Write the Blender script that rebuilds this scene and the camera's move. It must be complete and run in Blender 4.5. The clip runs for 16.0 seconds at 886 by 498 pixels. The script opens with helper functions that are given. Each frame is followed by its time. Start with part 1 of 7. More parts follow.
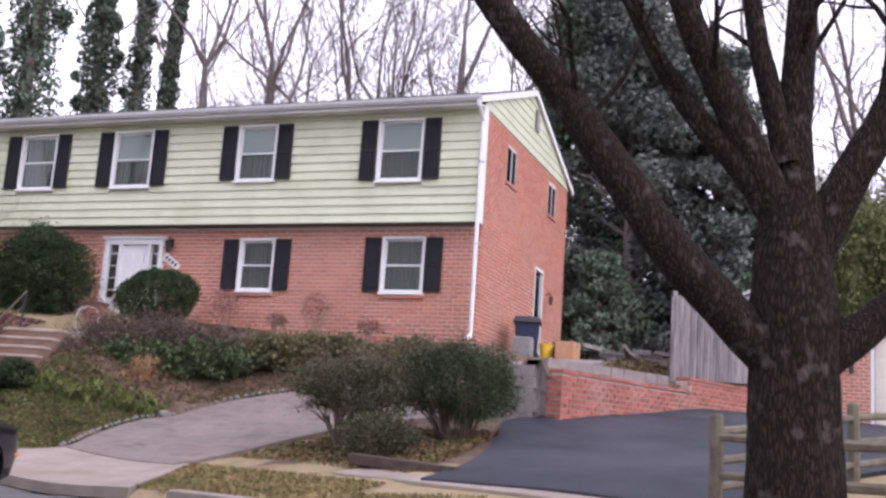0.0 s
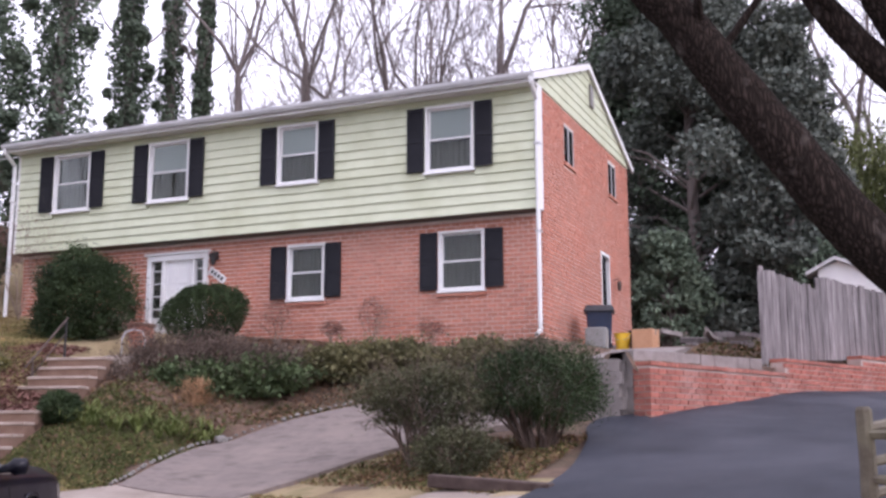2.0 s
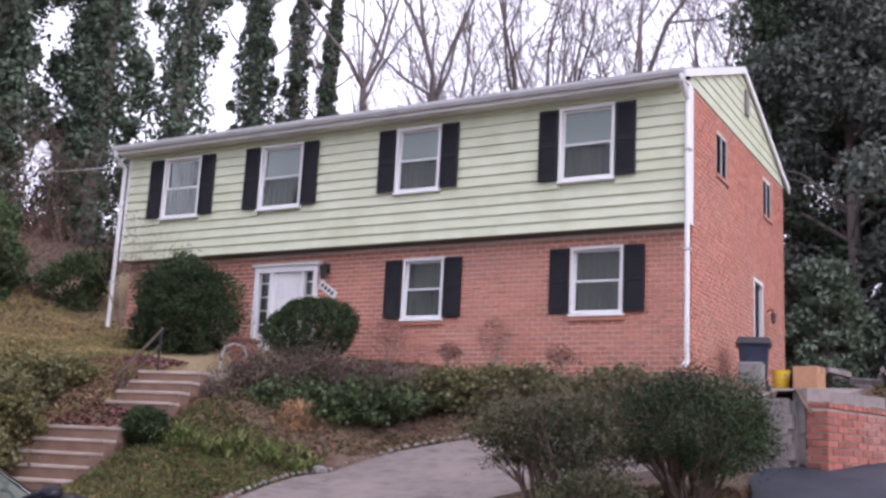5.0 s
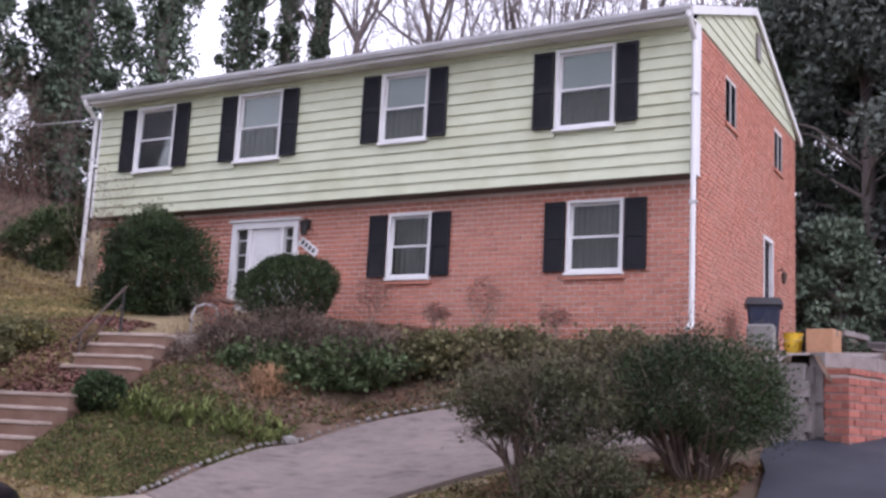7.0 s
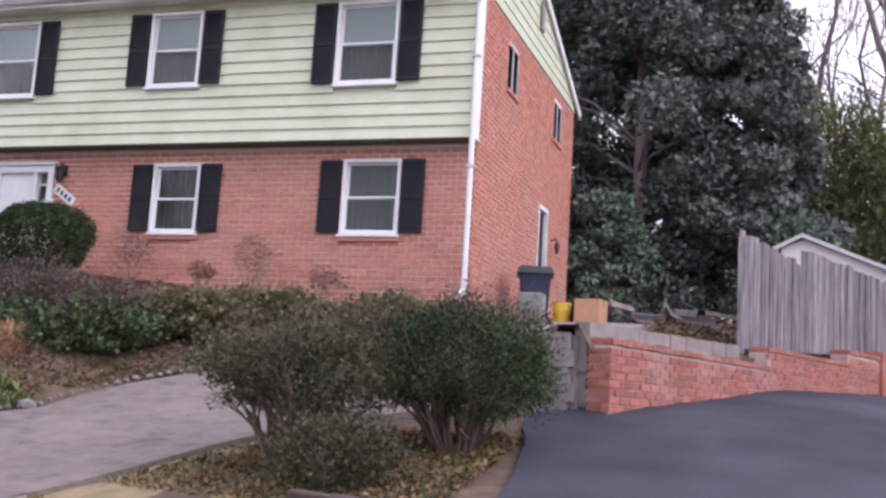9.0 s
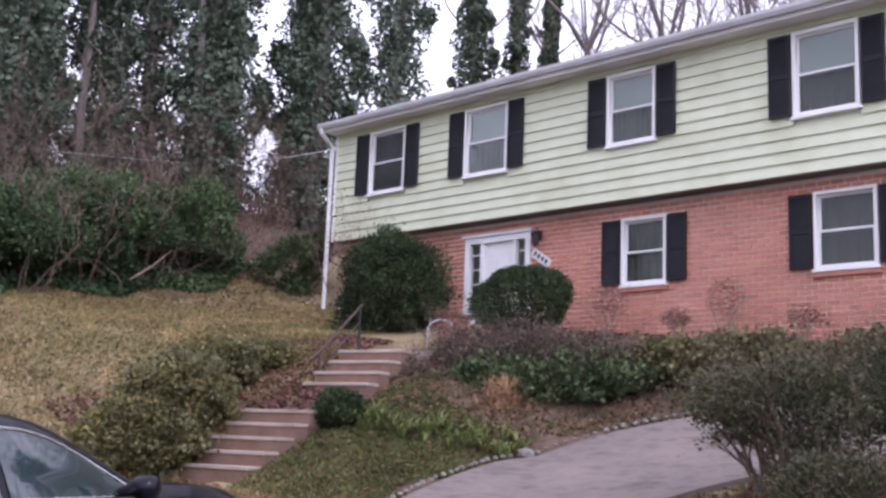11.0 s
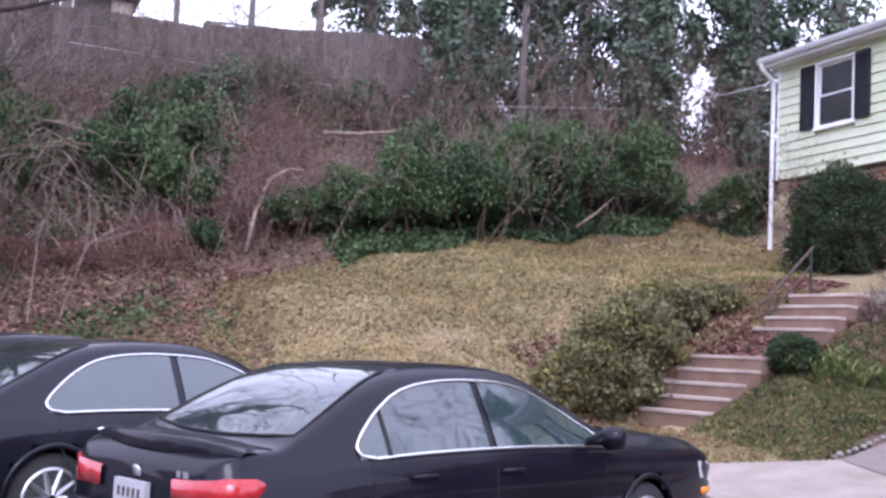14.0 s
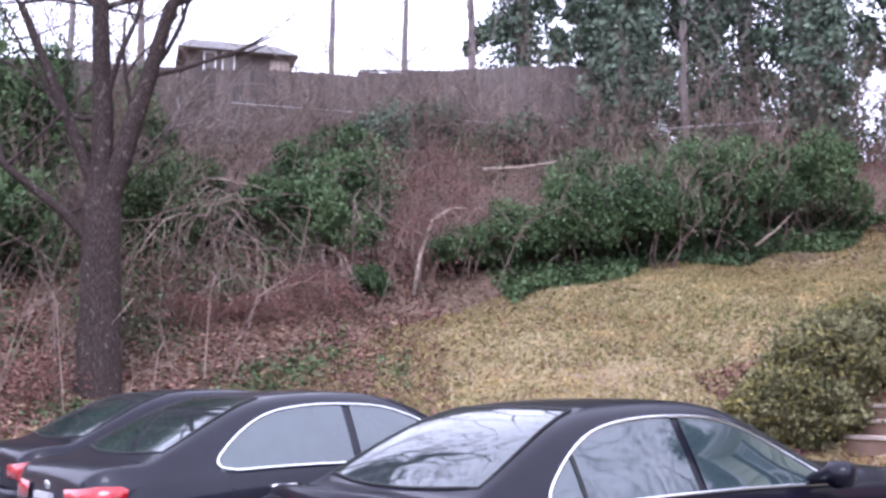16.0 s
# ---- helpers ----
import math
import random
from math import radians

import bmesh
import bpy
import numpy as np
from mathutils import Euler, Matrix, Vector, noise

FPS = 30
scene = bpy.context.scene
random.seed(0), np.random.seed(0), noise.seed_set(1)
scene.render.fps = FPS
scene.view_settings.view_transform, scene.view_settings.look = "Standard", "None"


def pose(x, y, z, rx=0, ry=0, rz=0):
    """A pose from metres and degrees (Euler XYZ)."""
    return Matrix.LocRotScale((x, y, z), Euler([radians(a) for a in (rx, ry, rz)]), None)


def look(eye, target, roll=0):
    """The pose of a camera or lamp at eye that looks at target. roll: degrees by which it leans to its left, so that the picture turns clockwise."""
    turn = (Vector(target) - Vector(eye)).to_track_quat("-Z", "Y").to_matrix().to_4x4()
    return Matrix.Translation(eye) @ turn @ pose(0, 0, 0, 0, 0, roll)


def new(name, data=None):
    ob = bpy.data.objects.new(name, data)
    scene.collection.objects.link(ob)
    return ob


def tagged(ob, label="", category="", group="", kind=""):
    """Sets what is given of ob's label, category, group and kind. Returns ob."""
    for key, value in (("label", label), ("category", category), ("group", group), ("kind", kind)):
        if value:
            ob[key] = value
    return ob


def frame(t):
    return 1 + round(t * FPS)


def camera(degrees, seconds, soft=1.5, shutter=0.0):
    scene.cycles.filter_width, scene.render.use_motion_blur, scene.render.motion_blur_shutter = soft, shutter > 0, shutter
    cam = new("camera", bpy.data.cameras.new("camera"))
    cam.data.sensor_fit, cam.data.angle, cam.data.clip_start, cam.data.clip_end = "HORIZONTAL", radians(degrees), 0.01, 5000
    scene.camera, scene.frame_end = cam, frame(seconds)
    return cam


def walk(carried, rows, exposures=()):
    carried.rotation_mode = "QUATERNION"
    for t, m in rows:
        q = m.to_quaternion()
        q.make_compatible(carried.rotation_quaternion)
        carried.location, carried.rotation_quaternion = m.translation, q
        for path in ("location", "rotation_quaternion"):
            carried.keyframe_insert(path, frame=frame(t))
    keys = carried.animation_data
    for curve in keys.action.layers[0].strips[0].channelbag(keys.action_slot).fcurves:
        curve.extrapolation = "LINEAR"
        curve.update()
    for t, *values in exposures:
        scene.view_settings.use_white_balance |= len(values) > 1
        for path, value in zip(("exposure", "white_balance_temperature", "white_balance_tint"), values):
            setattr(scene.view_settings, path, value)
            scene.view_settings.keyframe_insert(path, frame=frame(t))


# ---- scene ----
cam = camera(44.2, 16.0, soft=2.8)
PATH = [
    (0, (0.468, -1.732, 0.815), (-0.223, 0.109, 1.179), 3.85),
    (0.5, (0.239, -1.4, 0.945), (-0.477, 0.432, 1.307), -1.54),
    (1, (-0.098, -1.092, 1.019), (-0.749, 0.771, 1.348), 3.25),
    (1.5, (-0.264, -0.624, 0.859), (-0.943, 1.224, 1.206), 0.95),
    (2, (-0.366, -0.382, 1.071), (-1.135, 1.43, 1.422), -0.13),
    (2.5, (-0.617, -0.114, 1.04), (-1.512, 1.639, 1.393), 5.69),
    (3, (-0.802, 0.272, 1.13), (-1.697, 2.03, 1.464), 3.39),
    (3.5, (-0.885, 0.87, 1.171), (-1.832, 2.59, 1.548), 1.11),
    (3.7, (-0.955, 0.985, 1.175), (-1.912, 2.701, 1.546), 1.91),
    (5.8, (-1.745, 2.196, 1.171), (-2.726, 3.888, 1.588), 3.7),
    (6, (-1.818, 2.296, 1.294), (-2.803, 3.996, 1.67), 5.5),
    (6.5, (-1.87, 2.68, 1.397), (-2.879, 4.379, 1.703), 3.0),
    (7, (-1.885, 3.181, 1.293), (-2.865, 4.892, 1.634), 3.0),
    (7.5, (-1.965, 3.578, 1.114), (-2.626, 5.44, 1.422), 1.8),
    (8, (-1.869, 3.858, 1.376), (-2.383, 5.766, 1.683), 4.5),
    (8.2, (-1.97, 3.896, 1.413), (-2.44, 5.821, 1.681), 3.9),
    (10.3, (-1.939, 3.83, 1.207), (-3.052, 5.445, 1.599), 3.0),
    (10.5, (-1.94, 3.723, 1.203), (-3.117, 5.294, 1.586), 2.9),
    (11, (-1.908, 3.726, 1.204), (-3.25, 5.165, 1.559), 2.2),
    (11.5, (-1.808, 3.672, 1.228), (-3.254, 4.994, 1.625), 0.4),
    (12, (-1.712, 3.618, 1.276), (-3.389, 4.676, 1.54), -1.7),
    (12.5, (-1.707, 3.568, 1.311), (-3.497, 4.436, 1.509), 0.3),
    (13, (-1.664, 3.57, 1.328), (-3.481, 4.381, 1.525), -0.6),
    (13.5, (-1.71, 3.55, 1.343), (-3.5, 4.408, 1.587), 2.1),
    (14, (-1.797, 3.497, 1.33), (-3.611, 4.316, 1.533), 3.2),
    (14.5, (-1.827, 3.465, 1.336), (-3.714, 4.099, 1.525), 2.7),
    (15, (-1.96, 3.572, 1.322), (-3.865, 4.146, 1.529), 1.1),
    (15.5, (-2.183, 3.696, 1.36), (-4.071, 4.314, 1.588), -0.8),
    (16, (-2.414, 3.656, 1.329), (-4.324, 4.188, 1.593), 0.3),
]
walk(cam, [(t, look(eye, target, roll)) for t, eye, target, roll in PATH], [(0.0, 0.46, 6000, 28), (3.7, 0.40, 5950, 28), (7.0, 0.27, 5850, 29), (8.2, 0.46, 5900, 27), (11.0, 0.42, 5750, 30), (12.3, 0.49, 5600, 30), (13.6, 0.88, 5450, 30), (14.4, 0.90, 5450, 30), (16.0, 1.20, 5450, 29)])


# ---- sky and light ----
SUN_EL, SUN_AZ = 42, 112
world = bpy.data.worlds.new("overcast_sky")
scene.world = world
world.use_nodes = True
wn = world.node_tree.nodes
wl = world.node_tree.links
wn.clear()
sky = wn.new("ShaderNodeTexSky")
sky.sky_type = "NISHITA"
sky.sun_disc = False
sky.sun_elevation, sky.sun_rotation = radians(SUN_EL), radians(SUN_AZ)
sky.air_density, sky.dust_density, sky.ozone_density = 1.0, 6.0, 1.0
grey_sky = wn.new("ShaderNodeHueSaturation")
grey_sky.inputs["Saturation"].default_value = 0.16
cloud = wn.new("ShaderNodeMix")
cloud.data_type = "RGBA"
cloud.inputs[0].default_value = 0.8
cloud.inputs[7].default_value = (9.6, 9.7, 10.0, 1)
back = wn.new("ShaderNodeBackground")
back.inputs["Strength"].default_value = 0.15
wout = wn.new("ShaderNodeOutputWorld")
wl.new(sky.outputs[0], grey_sky.inputs["Color"])
wl.new(grey_sky.outputs[0], cloud.inputs[6])
wl.new(cloud.outputs[2], back.inputs["Color"])
wl.new(back.outputs[0], wout.inputs["Surface"])
sun_data = bpy.data.lights.new("sun", "SUN")
sun_data.energy, sun_data.angle, sun_data.color = 0.7, radians(25), (1.0, 0.97, 0.94)
sun = new("sun", sun_data)
sun.rotation_euler = (radians(90 - SUN_EL), 0, radians(180 - SUN_AZ))


# ---- materials ----
def mat(name, cols, scale=6.0, rough=0.8, bump=0.2, bscale=None, metal=0.0, detail=8.0, stain=None, island=0.0, objrand=0.0, stretch=(1, 1, 1), coat=0.0, spec=0.5):
    """Colour from two noises over the ramp cols, with bump; island and objrand vary the value by piece."""
    m = bpy.data.materials.new(name)
    m.use_nodes = True
    n, l = m.node_tree.nodes, m.node_tree.links
    b = n["Principled BSDF"]
    geo = n.new("ShaderNodeNewGeometry")
    mp = n.new("ShaderNodeMapping")
    mp.inputs["Scale"].default_value = stretch
    l.new(geo.outputs["Position"], mp.inputs["Vector"])
    nz = n.new("ShaderNodeTexNoise")
    nz.inputs["Scale"].default_value, nz.inputs["Detail"].default_value = scale, detail
    nz.inputs["Roughness"].default_value = 0.65
    l.new(mp.outputs[0], nz.inputs["Vector"])
    ramp = n.new("ShaderNodeValToRGB")
    e = ramp.color_ramp.elements
    e[0].position, e[1].position = 0.32, 0.68
    e[0].color, e[1].color = (*cols[0], 1), (*cols[-1], 1)
    for k, c in enumerate(cols[1:-1]):
        q = e.new(0.32 + 0.36 * (k + 1) / (len(cols) - 1))
        q.color = (*c, 1)
    l.new(nz.outputs["Fac"], ramp.inputs["Fac"])
    col = ramp.outputs["Color"]
    if stain:
        c2, sc2, amount = stain
        n2 = n.new("ShaderNodeTexNoise")
        n2.inputs["Scale"].default_value, n2.inputs["Detail"].default_value = sc2, 5
        l.new(geo.outputs["Position"], n2.inputs["Vector"])
        mr = n.new("ShaderNodeMapRange")
        mr.inputs["From Min"].default_value, mr.inputs["From Max"].default_value = 0.48, 0.72
        mr.inputs["To Max"].default_value = amount
        l.new(n2.outputs["Fac"], mr.inputs["Value"])
        mx = n.new("ShaderNodeMix")
        mx.data_type = "RGBA"
        l.new(mr.outputs[0], mx.inputs[0])
        l.new(col, mx.inputs[6])
        mx.inputs[7].default_value = (*c2, 1)
        col = mx.outputs[2]
    if island or objrand:
        src = geo.outputs["Random Per Island"] if island else n.new("ShaderNodeObjectInfo").outputs["Random"]
        amt = island or objrand
        mr = n.new("ShaderNodeMapRange")
        mr.inputs["To Min"].default_value, mr.inputs["To Max"].default_value = 1 - amt, 1 + amt
        l.new(src, mr.inputs["Value"])
        hs = n.new("ShaderNodeHueSaturation")
        l.new(mr.outputs[0], hs.inputs["Value"])
        l.new(col, hs.inputs["Color"])
        col = hs.outputs[0]
    l.new(col, b.inputs["Base Color"])
    b.inputs["Roughness"].default_value, b.inputs["Metallic"].default_value = rough, metal
    b.inputs["Coat Weight"].default_value = coat
    b.inputs["Coat Roughness"].default_value = 0.04
    b.inputs["Specular IOR Level"].default_value = spec
    if bump:
        nb = n.new("ShaderNodeTexNoise")
        nb.inputs["Scale"].default_value, nb.inputs["Detail"].default_value = bscale or scale * 6, 6
        l.new(mp.outputs[0], nb.inputs["Vector"])
        bp = n.new("ShaderNodeBump")
        bp.inputs["Strength"].default_value, bp.inputs["Distance"].default_value = bump, 0.02
        l.new(nb.outputs["Fac"], bp.inputs["Height"])
        l.new(bp.outputs[0], b.inputs["Normal"])
    return m


def glass_mat(name, tint, rough=0.02, ior=1.6):
    m = bpy.data.materials.new(name)
    m.use_nodes = True
    n, l = m.node_tree.nodes, m.node_tree.links
    n.remove(n["Principled BSDF"])
    tr, gl, mx, fr = n.new("ShaderNodeBsdfTransparent"), n.new("ShaderNodeBsdfGlossy"), n.new("ShaderNodeMixShader"), n.new("ShaderNodeFresnel")
    tr.inputs["Color"].default_value = (*tint, 1)
    gl.inputs["Roughness"].default_value = rough
    fr.inputs["IOR"].default_value = ior
    l.new(fr.outputs[0], mx.inputs[0])
    l.new(tr.outputs[0], mx.inputs[1])
    l.new(gl.outputs[0], mx.inputs[2])
    l.new(mx.outputs[0], n["Material Output"].inputs["Surface"])
    return m


M = {}
M["siding"] = mat("siding_paint", [(0.55, 0.59, 0.42), (0.61, 0.645, 0.475)], 3, 0.55, 0.08, 60, stain=((0.40, 0.42, 0.25), 1.1, 0.5), objrand=0.04)
M["brick"] = mat("brick_face", [(0.40, 0.148, 0.098), (0.51, 0.215, 0.150), (0.45, 0.175, 0.120)], 9, 0.85, 0.35, 90, stain=((0.46, 0.26, 0.20), 0.5, 0.45), island=0.13)
M["brick_piece"] = mat("brick_face_piece", [(0.40, 0.148, 0.098), (0.51, 0.215, 0.150), (0.45, 0.175, 0.120)], 9, 0.85, 0.35, 90, stain=((0.46, 0.26, 0.20), 0.5, 0.45), objrand=0.16)
M["mortar"] = mat("mortar", [(0.74, 0.62, 0.55), (0.82, 0.72, 0.65)], 5, 0.95, 0.3, 120)
M["wall_mortar"] = mat("garden_mortar", [(0.38, 0.29, 0.25), (0.52, 0.42, 0.37)], 5, 0.95, 0.3, 120)
M["wall_brick"] = mat("garden_brick", [(0.26, 0.085, 0.06), (0.40, 0.14, 0.10), (0.33, 0.12, 0.09)], 7, 0.9, 0.4, 80, stain=((0.46, 0.36, 0.32), 1.6, 0.35), island=0.22)
M["wall_brick_piece"] = mat("garden_brick_piece", [(0.26, 0.085, 0.06), (0.40, 0.14, 0.10), (0.33, 0.12, 0.09)], 7, 0.9, 0.4, 80, stain=((0.46, 0.36, 0.32), 1.6, 0.35), objrand=0.22)
M["white"] = mat("white_paint", [(0.72, 0.72, 0.72), (0.80, 0.80, 0.79)], 4, 0.5, 0.05, 80, stain=((0.55, 0.55, 0.5), 2.0, 0.3))
M["gutter"] = mat("gutter_metal", [(0.42, 0.42, 0.43), (0.56, 0.56, 0.56)], 3, 0.45, 0.05, 40, stain=((0.30, 0.29, 0.28), 1.5, 0.4))
M["shutter"] = mat("shutter_paint", [(0.009, 0.0095, 0.014), (0.016, 0.0165, 0.022)], 8, 0.55, 0.1, 80, spec=0.25)
M["shingle"] = mat("shingles", [(0.10, 0.09, 0.085), (0.20, 0.19, 0.18)], 20, 0.95, 0.4, 150, stain=((0.07, 0.07, 0.06), 0.8, 0.5))
M["soffit"] = mat("soffit_paint", [(0.10, 0.09, 0.075), (0.16, 0.14, 0.12)], 4, 0.8, 0.1)
M["dim_glass"] = glass_mat("dim_window_glass", (0.45, 0.45, 0.46), 0.02, 1.05)
M["glass"] = glass_mat("window_glass", (0.78, 0.82, 0.80), 0.02, 1.38)
M["curtain"] = mat("curtain_cloth", [(0.13, 0.12, 0.11), (0.24, 0.225, 0.205)], 2.5, 0.95, 0.3, 25, stretch=(9, 9, 0.6))
M["blind"] = mat("roller_blind", [(0.66, 0.66, 0.68), (0.74, 0.74, 0.75)], 3, 0.9, 0.05)
M["dark_room"] = mat("room_wall", [(0.10, 0.09, 0.085), (0.15, 0.14, 0.13)], 2, 0.9, 0.0)
M["concrete"] = mat("old_concrete", [(0.095, 0.076, 0.070), (0.205, 0.168, 0.152), (0.13, 0.105, 0.097)], 2.6, 0.9, 0.6, 40, stain=((0.255, 0.208, 0.182), 1.7, 0.65), stretch=(0.6, 1.1, 1), detail=12)
M["walk"] = mat("pale_concrete", [(0.25, 0.205, 0.175), (0.34, 0.285, 0.245)], 2.0, 0.9, 0.3, 70, stain=((0.17, 0.135, 0.105), 1.3, 0.6))
# Step tops get a paler concrete than the brown risers below them.
M["tread"] = mat("pale_tread", [(0.36, 0.29, 0.245), (0.48, 0.40, 0.345)], 2.5, 0.9, 0.3, 70, stain=((0.22, 0.16, 0.12), 1.6, 0.6))
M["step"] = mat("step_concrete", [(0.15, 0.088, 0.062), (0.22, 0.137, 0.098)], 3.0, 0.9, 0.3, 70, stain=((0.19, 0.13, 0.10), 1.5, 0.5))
M["asphalt"] = mat("sealed_asphalt", [(0.024, 0.026, 0.035), (0.040, 0.043, 0.056)], 1.4, 0.7, 0.3, 160, stain=((0.085, 0.086, 0.105), 0.5, 0.45), spec=0.25)
M["street"] = mat("street_asphalt", [(0.10, 0.10, 0.10), (0.16, 0.155, 0.15)], 3, 0.9, 0.4, 140, stain=((0.07, 0.07, 0.07), 0.5, 0.5))


def bark_mat(name, furrow, ridge, lichen, size):
    """Bark: long plates parted by dark furrows, with scattered pale lichen."""
    m = bpy.data.materials.new(name)
    m.use_nodes = True
    n, l = m.node_tree.nodes, m.node_tree.links
    b = n["Principled BSDF"]
    geo, mp = n.new("ShaderNodeNewGeometry"), n.new("ShaderNodeMapping")
    mp.inputs["Scale"].default_value = (1, 1, 0.2)
    l.new(geo.outputs["Position"], mp.inputs["Vector"])
    warp = n.new("ShaderNodeTexNoise")
    warp.inputs["Scale"].default_value, warp.inputs["Detail"].default_value = size * 0.5, 4
    l.new(mp.outputs[0], warp.inputs["Vector"])
    push = n.new("ShaderNodeVectorMath")
    push.operation = "SCALE"
    push.inputs["Scale"].default_value = 1.6 / size
    l.new(warp.outputs["Color"], push.inputs[0])
    add = n.new("ShaderNodeVectorMath")
    l.new(mp.outputs[0], add.inputs[0])
    l.new(push.outputs[0], add.inputs[1])
    vo = n.new("ShaderNodeTexVoronoi")
    vo.feature = "DISTANCE_TO_EDGE"
    vo.inputs["Scale"].default_value = size
    l.new(add.outputs[0], vo.inputs["Vector"])
    grain = n.new("ShaderNodeTexNoise")
    grain.inputs["Scale"].default_value, grain.inputs["Detail"].default_value = size * 2.5, 8
    l.new(mp.outputs[0], grain.inputs["Vector"])
    mul = n.new("ShaderNodeMath")
    mul.operation = "MULTIPLY"
    l.new(vo.outputs["Distance"], mul.inputs[0])
    l.new(grain.outputs["Fac"], mul.inputs[1])
    ramp = n.new("ShaderNodeValToRGB")
    e = ramp.color_ramp.elements
    e[0].position, e[1].position = 0.02, 0.26
    e[0].color, e[1].color = (*furrow, 1), (*ridge, 1)
    l.new(mul.outputs[0], ramp.inputs["Fac"])
    spots = n.new("ShaderNodeTexNoise")
    spots.inputs["Scale"].default_value, spots.inputs["Detail"].default_value = 7.0, 6
    l.new(geo.outputs["Position"], spots.inputs["Vector"])
    lim = n.new("ShaderNodeMapRange")
    lim.inputs["From Min"].default_value, lim.inputs["From Max"].default_value, lim.inputs["To Max"].default_value = 0.60, 0.70, 0.6
    l.new(spots.outputs["Fac"], lim.inputs["Value"])
    mx = n.new("ShaderNodeMix")
    mx.data_type = "RGBA"
    l.new(lim.outputs[0], mx.inputs[0])
    l.new(ramp.outputs[0], mx.inputs[6])
    mx.inputs[7].default_value = (*lichen, 1)
    l.new(mx.outputs[2], b.inputs["Base Color"])
    b.inputs["Roughness"].default_value, b.inputs["Specular IOR Level"].default_value = 0.95, 0.08
    bp = n.new("ShaderNodeBump")
    bp.inputs["Strength"].default_value, bp.inputs["Distance"].default_value = 1.0, 0.05
    l.new(mul.outputs[0], bp.inputs["Height"])
    l.new(bp.outputs[0], b.inputs["Normal"])
    return m


M["bark"] = bark_mat("furrowed_bark", (0.016, 0.012, 0.010), (0.080, 0.058, 0.048), (0.125, 0.105, 0.092), 46)
M["bark_grey"] = mat("grey_bark", [(0.12, 0.098, 0.090), (0.22, 0.185, 0.172)], 6, 0.95, 0.6, 30, stretch=(1, 1, 0.25), island=0.25)
M["twig"] = mat("bare_twigs", [(0.14, 0.10, 0.078), (0.34, 0.27, 0.215)], 3, 0.95, 0.2, 30, island=0.3)
M["wood_grey"] = mat("weathered_board", [(0.085, 0.072, 0.074), (0.30, 0.272, 0.27)], 3.0, 0.9, 0.4, 40, stretch=(6, 6, 0.5), objrand=0.3)
M["wood_dark"] = mat("dark_board", [(0.058, 0.046, 0.040), (0.125, 0.102, 0.090)], 3.0, 0.9, 0.3, 40, stretch=(5, 5, 0.5), objrand=0.25)
M["rail_wood"] = mat("split_rail", [(0.09, 0.075, 0.055), (0.19, 0.165, 0.125)], 4.0, 0.9, 0.5, 40, stain=((0.13, 0.14, 0.07), 2.0, 0.4))
M["timber"] = mat("landscape_timber", [(0.045, 0.028, 0.024), (0.10, 0.07, 0.06)], 6.0, 0.95, 0.5, 50)
M["black"] = mat("black_metal", [(0.012, 0.012, 0.013), (0.025, 0.024, 0.024)], 10, 0.5, 0.1)
M["rust"] = mat("rusty_iron", [(0.05, 0.035, 0.03), (0.10, 0.07, 0.055)], 14, 0.8, 0.2)
M["chrome"] = mat("chrome", [(0.75, 0.75, 0.76), (0.85, 0.85, 0.85)], 4, 0.12, 0.0, metal=1.0)
M["alloy"] = mat("alloy", [(0.50, 0.50, 0.51), (0.62, 0.62, 0.63)], 4, 0.3, 0.0, metal=0.9)
M["rubber"] = mat("tyre_rubber", [(0.012, 0.012, 0.012), (0.03, 0.03, 0.03)], 20, 0.85, 0.2)
M["car_black"] = mat("black_car_paint", [(0.005, 0.0045, 0.009), (0.009, 0.008, 0.015)], 1.5, 0.35, 0.0, coat=0.42, spec=0.06)
M["car_blue"] = mat("charcoal_car_paint", [(0.008, 0.008, 0.013), (0.015, 0.015, 0.022)], 1.5, 0.35, 0.0, coat=0.45, spec=0.06)
M["red_lens"] = mat("red_lamp", [(0.30, 0.006, 0.010), (0.48, 0.016, 0.020)], 20, 0.15, 0.0, coat=0.6)
M["amber"] = mat("amber_lamp", [(0.75, 0.22, 0.02), (0.85, 0.30, 0.04)], 20, 0.15, 0.0)
M["lamp_clear"] = mat("clear_lamp", [(0.55, 0.55, 0.55), (0.75, 0.75, 0.74)], 20, 0.12, 0.0, coat=1.0)
M["bin_blue"] = mat("blue_bin", [(0.008, 0.017, 0.045), (0.014, 0.028, 0.07)], 6, 0.5, 0.05)
M["bin_black"] = mat("dark_bin", [(0.015, 0.015, 0.02), (0.03, 0.03, 0.035)], 6, 0.5, 0.05)
M["yellow"] = mat("yellow_plastic", [(0.75, 0.46, 0.02), (0.85, 0.55, 0.04)], 6, 0.5, 0.0)
M["card"] = mat("cardboard", [(0.45, 0.24, 0.13), (0.55, 0.31, 0.18)], 6, 0.9, 0.1)
M["block"] = mat("concrete_block", [(0.19, 0.165, 0.155), (0.30, 0.27, 0.255)], 4, 0.95, 0.4, 60, stain=((0.12, 0.10, 0.09), 1.5, 0.6))
M["stone"] = mat("edging_stone", [(0.13, 0.12, 0.11), (0.28, 0.265, 0.245)], 9, 0.9, 0.4, 50, island=0.25)
M["ac_grey"] = mat("grey_appliance", [(0.22, 0.22, 0.21), (0.32, 0.31, 0.30)], 5, 0.6, 0.1)
M["ac_plate"] = mat("dull_plate", [(0.36, 0.36, 0.37), (0.46, 0.46, 0.47)], 5, 0.5, 0.0)
